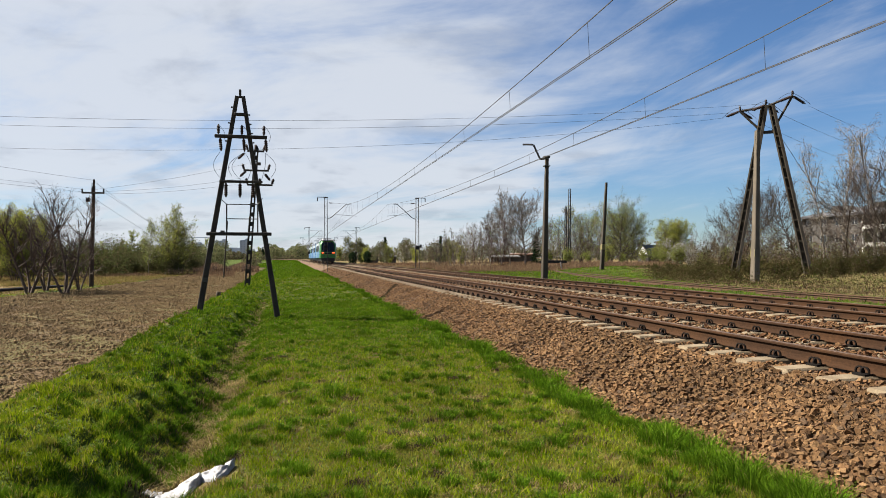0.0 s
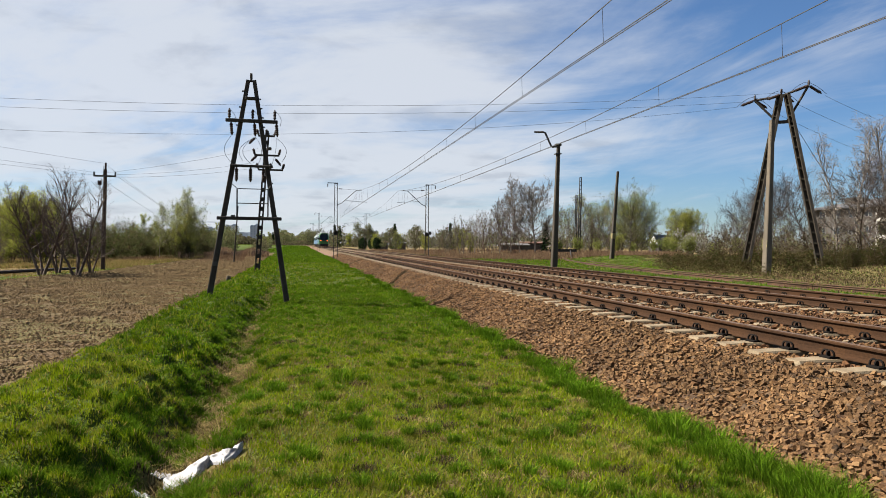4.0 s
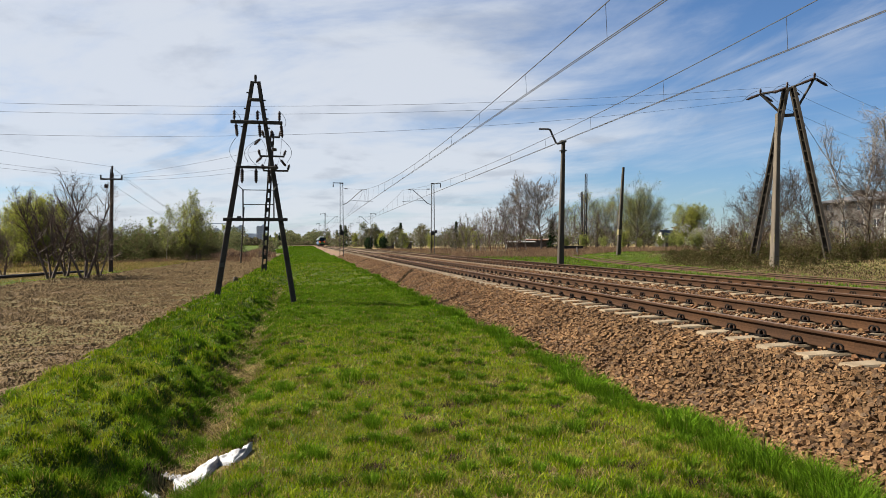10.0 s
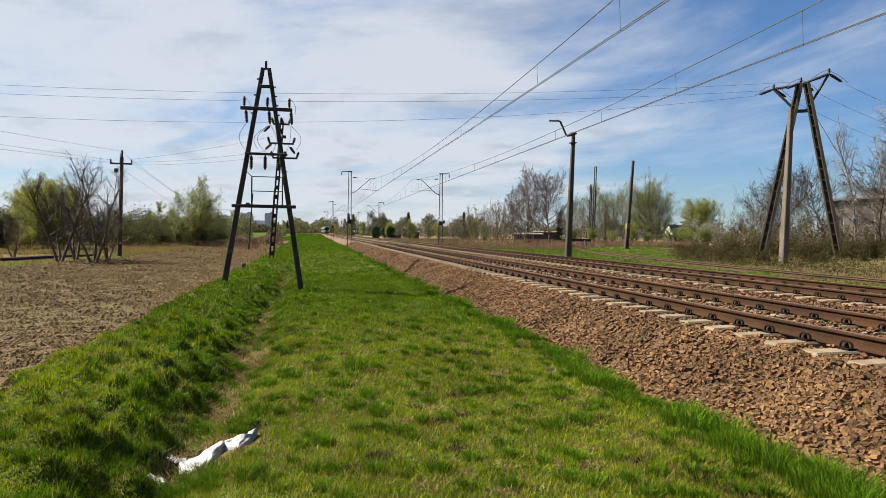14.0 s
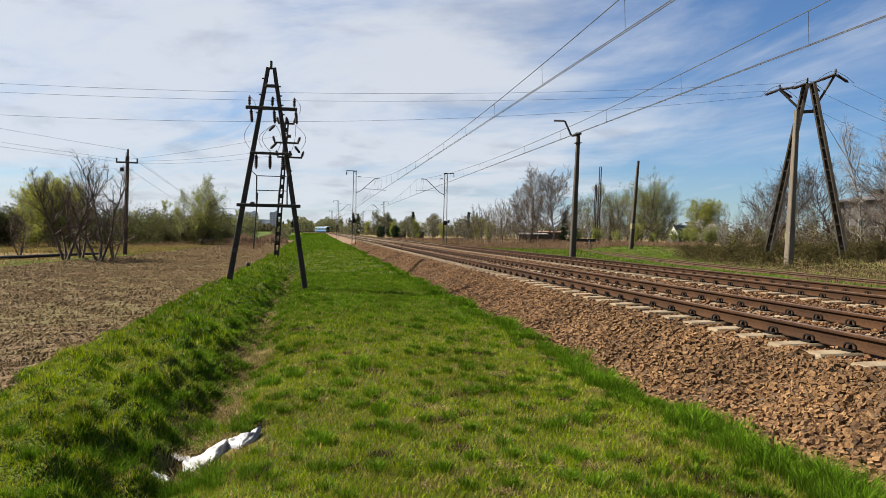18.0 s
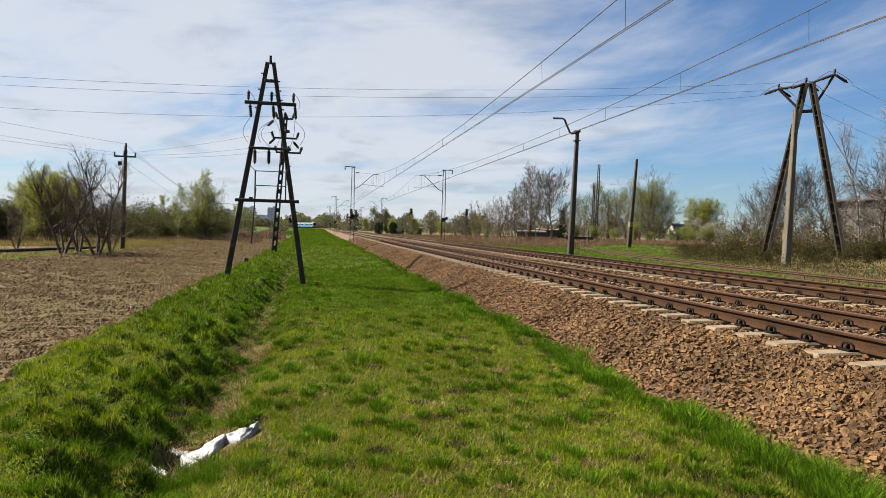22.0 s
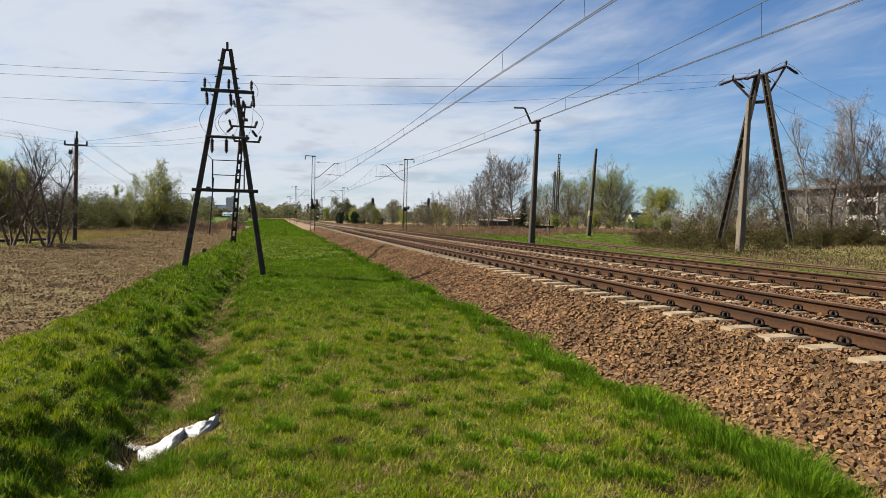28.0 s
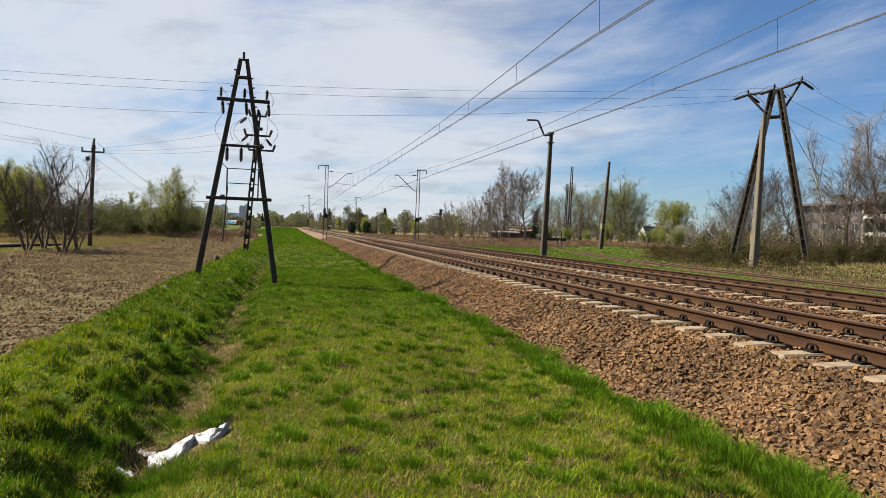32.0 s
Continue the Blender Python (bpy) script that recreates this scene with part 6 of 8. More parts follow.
# ---- buildings ----
def apartment_house():
    """Three-storey apartment house behind the trees, its long side along the line."""
    X, y0, y1, H = 95.0, 40.0, 111.0, 8.9
    b = thing("apartment_building", "three-storey grey-white apartment house with recessed balconies behind trees", "building")
    bays = [(91.0, 97.0), (70.0, 76.0), (52.0, 58.0)]
    edges = sorted([y0] + [v for q in bays for v in q] + [y1])
    for a, c in zip(edges[:-1], edges[1:]):
        if (a, c) in bays:
            part("recess_wall", Geo().box((X + 2.2, (a + c) / 2, H / 2), (0.3, c - a, H)), M_PLASTER_WARM, b, "ochre wall behind the balconies")
            for k in range(3):
                z = 0.55 + 2.95 * k
                s = part("balcony", Geo().box((X + 1.0, (a + c) / 2, z), (2.4, c - a - 0.02, 0.22), cut=0.01), M_PLASTER, b)
                part("balustrade", Geo().box((X - 0.12, (a + c) / 2, z + 0.35), (0.08, c - a, 0.5), cut=0.01), M_PLASTER, s, "white solid balustrade")
                part("hand_rail", Geo().tube([(X - 0.12, a, z + 1.05), (X - 0.12, c, z + 1.05)], 0.03, 5), M_STEEL, s)
                for yy in (a + 1.3, c - 1.5):
                    part("balcony_door", Geo().box((X + 2.03, yy, z + 1.2), (0.06, 1.5, 2.1)), M_GLASSDARK, s)
            for yy in (a, (a + c) / 2, c):
                part("pillar", Geo().box((X, yy, H / 2), (0.35, 0.3, H), cut=0.01), M_PLASTER, b)
        else:
            part("wall", Geo().box((X + 0.2, (a + c) / 2, H / 2), (0.4, c - a, H)), M_PLASTER_GREY, b)
            n = max(1, int((c - a) / 3.2))
            for k in range(3):
                for i in range(n):
                    yy = a + (c - a) * (i + 0.5) / n
                    z = 2.0 + 2.95 * k
                    w = part("window", Geo().box((X - 0.02, yy, z), (0.08, 1.5, 1.4), cut=0.01), M_PLASTER, b)
                    for dy in (-0.36, 0.36):
                        part("pane", Geo().box((X - 0.07, yy + dy, z), (0.03, 0.62, 1.25)), M_GLASSDARK, w)
    part("end_wall", Geo().box((X + 6.5, y1 + 0.15, H / 2), (13, 0.3, H)), M_PLASTER_GREY, b)
    part("end_wall", Geo().box((X + 6.5, y0 - 0.15, H / 2), (13, 0.3, H)), M_PLASTER_GREY, b)
    part("back_wall", Geo().box((X + 13, (y0 + y1) / 2, H / 2), (0.3, y1 - y0, H)), M_PLASTER_GREY, b)
    part("cornice", Geo().box((X + 6.2, (y0 + y1) / 2, H + 0.1), (14.6, y1 - y0 + 1.6, 0.35), cut=0.03), M_ROOFDARK, b, "dark overhanging eaves")
    r = part("roof", Geo().add([(X - 0.8, y0 - 0.7, H + 0.28), (X + 13.4, y0 - 0.7, H + 0.28), (X + 13.4, y1 + 0.7, H + 0.28), (X - 0.8, y1 + 0.7, H + 0.28), (X + 6, y0 + 5, H + 1.9), (X + 6, y1 - 5, H + 1.9)], [(0, 1, 4), (2, 3, 5), (0, 4, 5, 3), (1, 2, 5, 4), (0, 3, 2, 1)]), M_ROOFDARK, b, "low grey hipped roof")
    for i in range(6):
        yy = y1 - 5 - 9.5 * i
        part("chimney", Geo().box((X + 3.2, yy, H + 1.5), (1.0, 1.9, 1.3), cut=0.03), M_PLASTER_GREY, r)
        part("chimney", Geo().box((X + 3.2, yy - 3.0, H + 1.4), (0.8, 1.0, 1.1), cut=0.03), M_PLASTER_GREY, r)


def small_house():
    h = thing("house", "small house with a white gable and steep dark roof", "house", at=(83.6, 147.6, -0.3), turn=-72)
    h.scale = (0.72, 0.72, 0.84)
    part("wall", Geo().box((0, 0, 1.5), (4.4, 6.0, 3.2)), M_PLASTER_GREY, h)
    part("gable", Geo().add([(-2.2, -3.02, 3.1), (2.2, -3.02, 3.1), (0, -3.02, 5.6), (-2.2, -2.8, 3.1), (2.2, -2.8, 3.1), (0, -2.8, 5.6)], [(0, 1, 2), (5, 4, 3), (0, 2, 5, 3), (1, 4, 5, 2), (0, 3, 4, 1)]), M_WHITEPAINT, h, "white plastered gable")
    r = part("roof", Geo().add([(-2.7, -3.2, 2.7), (0, -3.2, 5.9), (0, 4.5, 5.9), (-2.7, 4.5, 2.7), (2.7, -3.2, 2.7), (2.7, 4.5, 2.7), (-2.7, -3.2, 2.55), (0, -3.2, 5.75), (2.7, -3.2, 2.55), (-2.7, 4.5, 2.55), (0, 4.5, 5.75), (2.7, 4.5, 2.55)], [(0, 1, 2, 3), (1, 4, 5, 2), (6, 7, 1, 0), (7, 8, 4, 1), (9, 3, 2, 10), (10, 2, 5, 11), (6, 9, 10, 7), (7, 10, 11, 8)]), M_ROOFBLUE, h, "dark blue-grey tiled roof")
    part("dormer", Geo().box((1.6, 0.5, 4.6), (1.2, 1.6, 0.9), cut=0.05), M_ROOFBLUE, r)
    part("chimney", Geo().box((0.7, 3.0, 5.9), (0.5, 0.6, 1.4), cut=0.02), M_PLASTER_WARM, r)
    w = part("window", Geo().box((0, -3.06, 2.3), (0.9, 0.06, 1.3)), M_GLASSDARK, h)
    part("sill", Geo().box((0, -3.12, 1.6), (1.1, 0.16, 0.07)), M_PLASTER, w)


def tower_block(x, y, w, d, h, label):
    b = thing("tower_block", label, "building", "far tower blocks", (x, y, 0))
    part("wall", Geo().box((0, 0, h / 2), (w, d, h)), M_FARWALL, b)
    part("roof", Geo().box((0, 0, h + 0.5), (w * 0.9, d * 0.9, 1.0), cut=0.1).box((w * 0.2, 0, h + 1.8), (w * 0.25, d * 0.4, 2.0)), M_FARDARK, b)
    floors, cols = int(h / 3), max(3, int(w / 3.4))
    pane = Geo().box((0, 0, 0), (1.7, 0.2, 1.5)).mesh("window")
    pane.materials.append(M_FARDARK)
    for i in range(cols):
        for k in range(max(0, floors - 6), floors):
            p = part("window", pane, M_FARDARK, b)
            p.matrix_basis = pose(-w / 2 + w * (i + 0.5) / cols, -d / 2 - 0.05, 1.6 + 3 * k)


def shed(x, y, turn, w, d, h, label, roof):
    s = thing("garden_shed", label, "shed", "garden sheds", (x, y, 0), turn)
    part("wall", Geo().box((0, 0, h / 2), (w, d, h), cut=0.02), M_PLASTER_GREY, s)
    part("roof", Geo().box((0, 0, h + 0.1), (w + 0.5, d + 0.6, 0.18), pose(0, 0, 0, 3, 0, 0), 0.02), roof, s)
    part("door", Geo().box((w * 0.2, -d / 2 - 0.02, h * 0.42), (0.8, 0.05, h * 0.8), cut=0.01), M_LOG, s)


apartment_house()
small_house()
for q in ((-115.6, 892, 18.5, 14, 19.0, "hazy grey tower block on the horizon"), (-86.8, 896, 15.5, 14, 23.0, "taller hazy grey tower block on the horizon"), (-58.5, 898, 11.0, 12, 24.0, "slim hazy grey tower block on the horizon"), (-66, 905, 30, 12, 14.5, "long low hazy grey block on the horizon"), (112, 1190, 18, 14, 27.0, "distant hazy block above the trees"), (126, 1195, 12, 14, 24.0, "distant smaller hazy block above the trees")):
    tower_block(*q)
cr = thing("tower_crane", "thin construction crane beside the far blocks", "crane", at=(-122, 900, 0))
part("mast", Geo().bar((0, 0, 0), (0, 0, 29), 1.0, 1.0), M_FARDARK, cr)
part("jib", Geo().bar((-8, 0, 28), (22, 0, 28), 0.8, 0.8), M_FARDARK, cr)
shed(33.5, 104.7, -12, 4.4, 2.6, 1.75, "low pale-roofed garden shed in the thicket", M_ROOFWHITE)
shed(24.2, 168, -8, 2.6, 2.4, 2.0, "small pale-roofed garden shed behind the line", M_ROOFWHITE)
shed(37.8, 108, -15, 4.0, 2.6, 2.1, "brown-roofed garden shed among bushes", M_ROOFBROWN)
shed(20.0, 172, -5, 3.0, 2.4, 2.2, "brown garden shed behind the evergreen", M_ROOFBROWN)


def parked_car(x, y, turn, label):
    c = thing("parked_car", label, "car", "parked cars", (x, y, 0.25), turn)
    g = Geo().sweep([(-2.1, 0.25), (2.1, 0.25), (2.15, 0.7), (1.3, 0.85), (0.7, 1.38), (-1.1, 1.42), (-1.9, 0.9), (-2.15, 0.8)], [(Vector((0, -0.8, 0)), (1, 0, 0)), (Vector((0, 0.8, 0)), (1, 0, 0))])
    part("body", g, M_WHITEPAINT, c)
    for sy in (-0.81, 0.81):
        part("side_window", Geo().box((-0.3, sy, 1.12), (1.7, 0.03, 0.36), cut=0.01), M_GLASSDARK, c)
    for sx in (-1.3, 1.3):
        for sy in (-0.76, 0.76):
            part("wheel", Geo().lathe((sx, sy - 0.1, 0.31), (0, 1, 0), [(0, 0.26), (0.02, 0.31), (0.18, 0.31), (0.2, 0.26)], 12), M_UNDERDARK, c)


parked_car(90.0, 93.0, 80, "pale parked car before the apartment house")
parked_car(90.5, 86.5, 95, "pale parked car beside another one")


# ---- grass, stones, clods ----
def blades(name, label, x, y, z, h, w, rng, lean=0.5, material=None, curl=0.5, out=None):
    """Grass blades: a quad and a tip each, leaning the way of out where it is given."""
    n = len(x)
    a = rng.uniform(0, 2 * np.pi, n) if out is None else out
    d = np.stack([np.cos(a), np.sin(a)], -1)
    f = rng.uniform(0, 2 * np.pi, n)
    across = np.stack([np.cos(f), np.sin(f), np.zeros(n)], -1)
    l = h * lean * rng.uniform(0.1, 1.0, n)
    base = np.stack([x, y, z - 0.01], -1)
    mid = base + np.stack([d[:, 0] * l * 0.35, d[:, 1] * l * 0.35, h * 0.62], -1)
    tip = base + np.stack([d[:, 0] * l, d[:, 1] * l, h * (1 - 0.25 * curl * rng.uniform(0, 1, n))], -1)
    hw = (w / 2)[:, None]
    v = np.stack([base - across * hw, base + across * hw, mid + across * hw * 0.75, mid - across * hw * 0.75, tip], 1).reshape(-1, 3)
    i = np.arange(n)[:, None] * 5
    tri = np.concatenate([i + [[0, 1, 2]], i + [[0, 2, 3]], i + [[3, 2, 4]]], 0)
    return whole(name, big_mesh(name, v, tri), material, label, "grass", "stuff")


def scatter_turf(seed, n, x0, x1, y0, y1, power=1.0):
    rng = np.random.RandomState(seed)
    x = rng.uniform(x0, x1, n)
    u = rng.uniform(0, 1, n)
    y = y0 * (y1 / y0) ** (u ** power)
    return rng, x, y


def toe(y):
    return 3.33 + 0.05 * np.sin(y * 1.7) + 0.06 * np.sin(y * 0.63 + 1)


def clear(x, y):
    """Where the sack lies the grass is worn away."""
    return (((x + 0.72) / 0.33) ** 2 + ((y - 5.54) / 0.27) ** 2 > 1) & (((x + 1.08) / 0.15) ** 2 + ((y - 5.55) / 0.42) ** 2 > 1)


def build_grass():
    rng, x, y = scatter_turf(201, 640000, -4.2, 4.0, 2.2, 90, 1.1)
    soil, straw = cover(x, y)
    keep = (soil < 0.45) & (x < toe(y)) & clear(x, y)
    keep &= (x > -0.45 * y - 1.0) & (x < 1.05 * y + 1.2)
    bank = soft(-x, 1.0, 1.5)
    d1, own, ox, oy = cells(x, y, 0.34, 5.0)
    d2, own2, ox2, oy2 = cells(x, y, 0.17, 9.0)
    reach = (0.06 + 0.05 * own) * (1 + 0.5 * bank)
    hump = np.exp(-(d1 / reach) ** 2) * np.clip(1.6 * own - 0.25, 0, 1)
    small = np.exp(-(d2 / (0.045 + 0.03 * own2)) ** 2) * own2
    patch = noise2(x, y, 0.55, 31) + 0.7 * noise2(x, y, 1.7, 32)
    share = np.clip(0.45 + 0.4 * patch + 0.6 * hump, 0.12, 1) * (1 - bank) + bank * np.clip(0.34 + 0.7 * hump + 0.3 * small + 0.2 * patch, 0.15, 1)
    keep &= rng.uniform(0, 1, len(x)) < share * (1 - 0.75 * np.clip(straw - 0.25, 0, 1))
    x, y, straw, patch, hump, small, bank, d1, ox, oy, own = (q[keep] for q in (x, y, straw, patch, hump, small, bank, d1, ox, oy, own))
    z = ground_z(x, y)
    dist = np.hypot(x, y)
    h = (0.022 + 0.012 * np.clip(patch, -0.5, 1.5) + (0.042 + 0.022 * bank) * hump + 0.035 * small + 0.004 * bank) * rng.uniform(0.55, 1.4, len(x)) * (1 + 0.008 * np.clip(dist, 0, 60)) * (0.72 + 0.28 * soft(dist, 5, 10))
    w = (0.0036 + 0.0006 * dist) * rng.uniform(0.6, 1.3, len(x))
    out = np.arctan2(oy, ox) + rng.normal(0, 0.9, len(x))
    dry = rng.uniform(0, 1, len(x)) < np.clip(straw * 0.9 + 0.075 * (1 - bank * soft(dist, 5, 7)) - 0.10 * hump, 0.02, 0.85)
    lush = ~dry & (((own > 0.93) & (hump > 0.3)) | (rng.uniform(0, 1, len(x)) < 0.72 * soft(dist, 6, 17)))
    for sel, m, nm, lb in ((~dry & ~lush, M_GRASS, "grass", "short bright green spring grass"), (lush, M_GRASS_DK, "grass", "darker green tufts in the meadow grass"), (dry, M_STRAW, "dry_grass", "dry straw-coloured grass among the green")):
        blades(nm, lb, x[sel], y[sel], z[sel], h[sel] * (1.0 if nm == "grass" else 0.7), w[sel], rng, 0.7 if nm == "grass" else 1.8, m, out=out[sel])
    # a dense short undergrowth near by, one triangle a blade
    rng, x, y = scatter_turf(205, 420000, -4.0, 3.6, 2.0, 26, 1.25)
    soil, straw = cover(x, y)
    keep = (soil < 0.5) & clear(x, y) & (rng.uniform(0, 1, len(x)) > 0.15 * soft(-x, 1.0, 1.4)) & (x < toe(y) + 0.05) & (x > -0.45 * y - 1.0) & (x < 1.05 * y + 1.2)
    x, y, straw = x[keep], y[keep], straw[keep]
    n = len(x)
    dist = np.hypot(x, y)
    h = rng.uniform(0.015, 0.048, n) * (1 + 0.02 * dist)
    a, l = rng.uniform(0, 6.28, n), rng.uniform(0.2, 1.0, n) * h
    hw = (0.0032 + 0.00045 * dist) * rng.uniform(0.6, 1.2, n)
    f = rng.uniform(0, 6.28, n)
    base = np.stack([x, y, ground_z(x, y) - 0.004], -1)
    side = np.stack([np.cos(f) * hw, np.sin(f) * hw, np.zeros(n)], -1)
    v = np.stack([base - side, base + side, base + np.stack([np.cos(a) * l, np.sin(a) * l, h], -1)], 1)
    dry = rng.uniform(0, 1, n) < np.clip((0.06 + 0.15 * soft(x, -1.2, -0.6)) * (1 - soft(dist, 8, 18)) + straw * 0.8, 0.02, 0.85)
    deep = rng.uniform(0, 1, n) < soft(dist, 6, 16)
    for sel, m, lb in ((~dry & ~deep, M_GRASS, "short green undergrowth of the meadow"), (~dry & deep, M_GRASS_DK, "deep green undergrowth of the meadow"), (dry, M_STRAW, "short dry undergrowth of the meadow")):
        vv = v[sel].reshape(-1, 3)
        whole("grass", big_mesh("grass", vv, np.arange(len(vv)).reshape(-1, 3)), m, lb, "grass", "stuff")
    # lush tufts: along the ballast's toe, on the ditch bank and scattered
    rng = np.random.RandomState(202)
    cx, cy, cr, ch = [], [], [], []
    for i in range(420):
        yy = 2.6 * 1.0085 ** i
        cx.append(float(toe(np.array(yy))) - rng.uniform(-0.03, 0.30)), cy.append(yy + rng.normal(0, 0.1)), cr.append(rng.uniform(0.06, 0.15)), ch.append(rng.uniform(0.08, 0.18) * (1.0 + 0.45 * math.sin(yy * 2.9) * math.sin(yy * 1.13 + 1)))
    toes = len(cx)
    for i in range(250):
        yy = 3.9 * 11 ** rng.uniform(0, 1)
        cx.append(rng.uniform(-2.9, -1.2)), cy.append(yy), cr.append(rng.uniform(0.04, 0.085)), ch.append(rng.uniform(0.05, 0.10))
    for i in range(200):
        yy = 4.2 * 6 ** rng.uniform(0, 1)
        cx.append(rng.normal(-0.95, 0.25)), cy.append(yy), cr.append(rng.uniform(0.04, 0.10)), ch.append(rng.uniform(0.06, 0.13))
    for i in range(560):
        yy = 3.2 * 14 ** rng.uniform(0, 1)
        cx.append(rng.uniform(-0.6, 3.3)), cy.append(yy), cr.append(rng.uniform(0.035, 0.075)), ch.append(rng.uniform(0.06, 0.115))
    # a row of tufts in a streak from the A-frame's right foot
    for i in range(60):
        u = i / 59
        cx.append(-0.15 + 2.5 * u ** 1.4 + rng.normal(0, 0.05)), cy.append(20.0 + 8.6 * u + rng.normal(0, 0.12)), cr.append(rng.uniform(0.06, 0.12)), ch.append(rng.uniform(0.06, 0.13))
    for x0, y0 in ((1.52, 14.0), (0.49, 7.93), (2.56, 12.0)):
        cx.append(x0), cy.append(y0), cr.append(0.15), ch.append(0.17)
    cx, cy, cr, ch = map(np.array, (cx, cy, cr, ch))
    per = 170
    x = np.repeat(cx, per) + rng.normal(0, 1, len(cx) * per) * np.repeat(cr, per) * 0.5
    y = np.repeat(cy, per) + rng.normal(0, 1, len(cx) * per) * np.repeat(cr, per) * 0.5
    dist = np.hypot(x, y)
    keep = (dist > 2.0) & clear(x, y) & (rng.uniform(0, 1, len(x)) < np.clip(9 / dist, 0.25, 1))
    at_toe = np.repeat(np.arange(len(cx)) < toes, per)[keep]
    h = (np.repeat(ch, per) * rng.uniform(0.5, 1.1, len(x)))[keep]
    out = np.arctan2(y - np.repeat(cy, per), x - np.repeat(cx, per))[keep] + rng.normal(0, 0.5, int(keep.sum()))
    x, y, dist = x[keep], y[keep], dist[keep]
    w = (0.0024 + 0.0005 * dist) * rng.uniform(0.7, 1.3, len(x))
    for sel, m, lb in (((at_toe & (np.sin(y * 9.1) < -0.75)) | (~at_toe & (x < -0.7) & (np.sin(x * 5.7 + y * 4.1) <= 0.3)) | (~at_toe & (x >= -0.7) & (np.sin(x * 7.7 + y * 3.1) <= 0.3)), M_GRASS_DK, "lush green grass tufts along the ballast's toe"), ((~at_toe & (((x < -0.7) & (np.sin(x * 5.7 + y * 4.1) > 0.3)) | ((x >= -0.7) & (np.sin(x * 7.7 + y * 3.1) > 0.3)))) | (at_toe & (np.sin(y * 9.1) >= -0.75)), M_TUFT, "dark green grass tufts on ditch bank and meadow")):
        blades("tall_grass", lb, x[sel], y[sel], ground_z(x[sel], y[sel]), h[sel], w[sel], rng, 0.9, m, out=out[sel])
    # small spots of bleached dead grass and of dark blades in the turf
    n = 90
    cx, cy = rng.uniform(-0.5, 3.1, n), 3.3 * 5 ** rng.uniform(0, 1, n)
    keep = (cx < 1.0 * cy + 0.4)
    cx, cy = cx[keep], cy[keep]
    per = 130
    x = np.repeat(cx, per) + rng.normal(0, 0.055, len(cx) * per)
    y = np.repeat(cy, per) + rng.normal(0, 0.045, len(cx) * per)
    pick = np.repeat(rng.uniform(0, 1, len(cx)) < 0.5, per)
    for sel, m, nm, lb in ((pick, M_DEAD, "dead_grass", "bleached matted grass in bald spots of the meadow"), (~pick, M_DARK_BLADES, "dead_grass", "dark short blades in small patches of the meadow")):
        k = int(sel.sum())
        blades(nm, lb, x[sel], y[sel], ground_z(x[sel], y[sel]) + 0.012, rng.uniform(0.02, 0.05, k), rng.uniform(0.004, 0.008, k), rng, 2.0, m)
    # the meadow's near end
    rng = np.random.RandomState(207)
    n = 60000
    x, y = rng.uniform(-4.2, 3.5, n), rng.uniform(-6, 3.6, n)
    soil, _ = cover(x, y)
    keep = (soil < 0.5) & (x < toe(y)) & ((x < -0.45 * y - 1.0) | (x > 1.05 * y + 1.2) | (y < 2.2))
    x, y = x[keep], y[keep]
    blades("grass", "meadow grass beside the shallow ditch", x, y, ground_z(x, y), rng.uniform(0.03, 0.11, len(x)), np.full(len(x), 0.007), rng, 0.9, M_GRASS)
    n = 150000
    x, y = rng.uniform(-4.2, 3.5, n), rng.uniform(-7, 3.2, n)
    soil, _ = cover(x, y)
    keep = (soil < 0.5) & (x < toe(y)) & ((x < -0.45 * y - 1.0) | (x > 1.05 * y + 1.2) | (y < 2.1))
    x, y = x[keep], y[keep]
    n = len(x)
    h, a, f = rng.uniform(0.02, 0.06, n), rng.uniform(0, 6.28, n), rng.uniform(0, 6.28, n)
    base = np.stack([x, y, ground_z(x, y) - 0.004], -1)
    side = np.stack([np.cos(f), np.sin(f), 0 * f], -1) * 0.004
    v = np.stack([base - side, base + side, base + np.stack([np.cos(a) * h * 0.7, np.sin(a) * h * 0.7, h], -1)], 1).reshape(-1, 3)
    whole("grass", big_mesh("grass", v, np.arange(len(v)).reshape(-1, 3)), M_GRASS_DK, "short green undergrowth beside the ditch", "grass", "stuff")
    # the strip's far stretch
    rng = np.random.RandomState(206)
    n = 26000
    y = 60 + 250 * rng.uniform(0, 1, n) ** 1.6
    x = rng.uniform(-9, 3.3, n)
    soil, _ = cover(x, y)
    x, y = x[soil < 0.5], y[soil < 0.5]
    blades("grass", "far stretch of the green strip", x, y, ground_z(x, y), rng.uniform(0.08, 0.2, len(x)), 0.03 + 0.0005 * y, rng, 0.8, M_GRASS_DK)
    # dead tufts in the ditch
    rng = np.random.RandomState(203)
    cx = np.concatenate([rng.normal(-0.92, 0.11, 46), rng.normal(-0.88, 0.10, 34), rng.normal(-0.92, 0.11, 30), rng.normal(-0.95, 0.12, 8)])
    cy = np.concatenate([4.8 * 4 ** rng.uniform(0, 1, 46), rng.normal(9.9, 0.4, 34), rng.normal(7.4, 0.5, 30), rng.normal(5.9, 0.12, 8)])
    per = 90
    out = np.repeat(rng.uniform(0, 6.28, len(cx)), per) + rng.normal(0, 0.6, len(cx) * per)
    x = np.repeat(cx, per) + rng.normal(0, 0.07, len(cx) * per)
    y = np.repeat(cy, per) + rng.normal(0, 0.10, len(cx) * per)
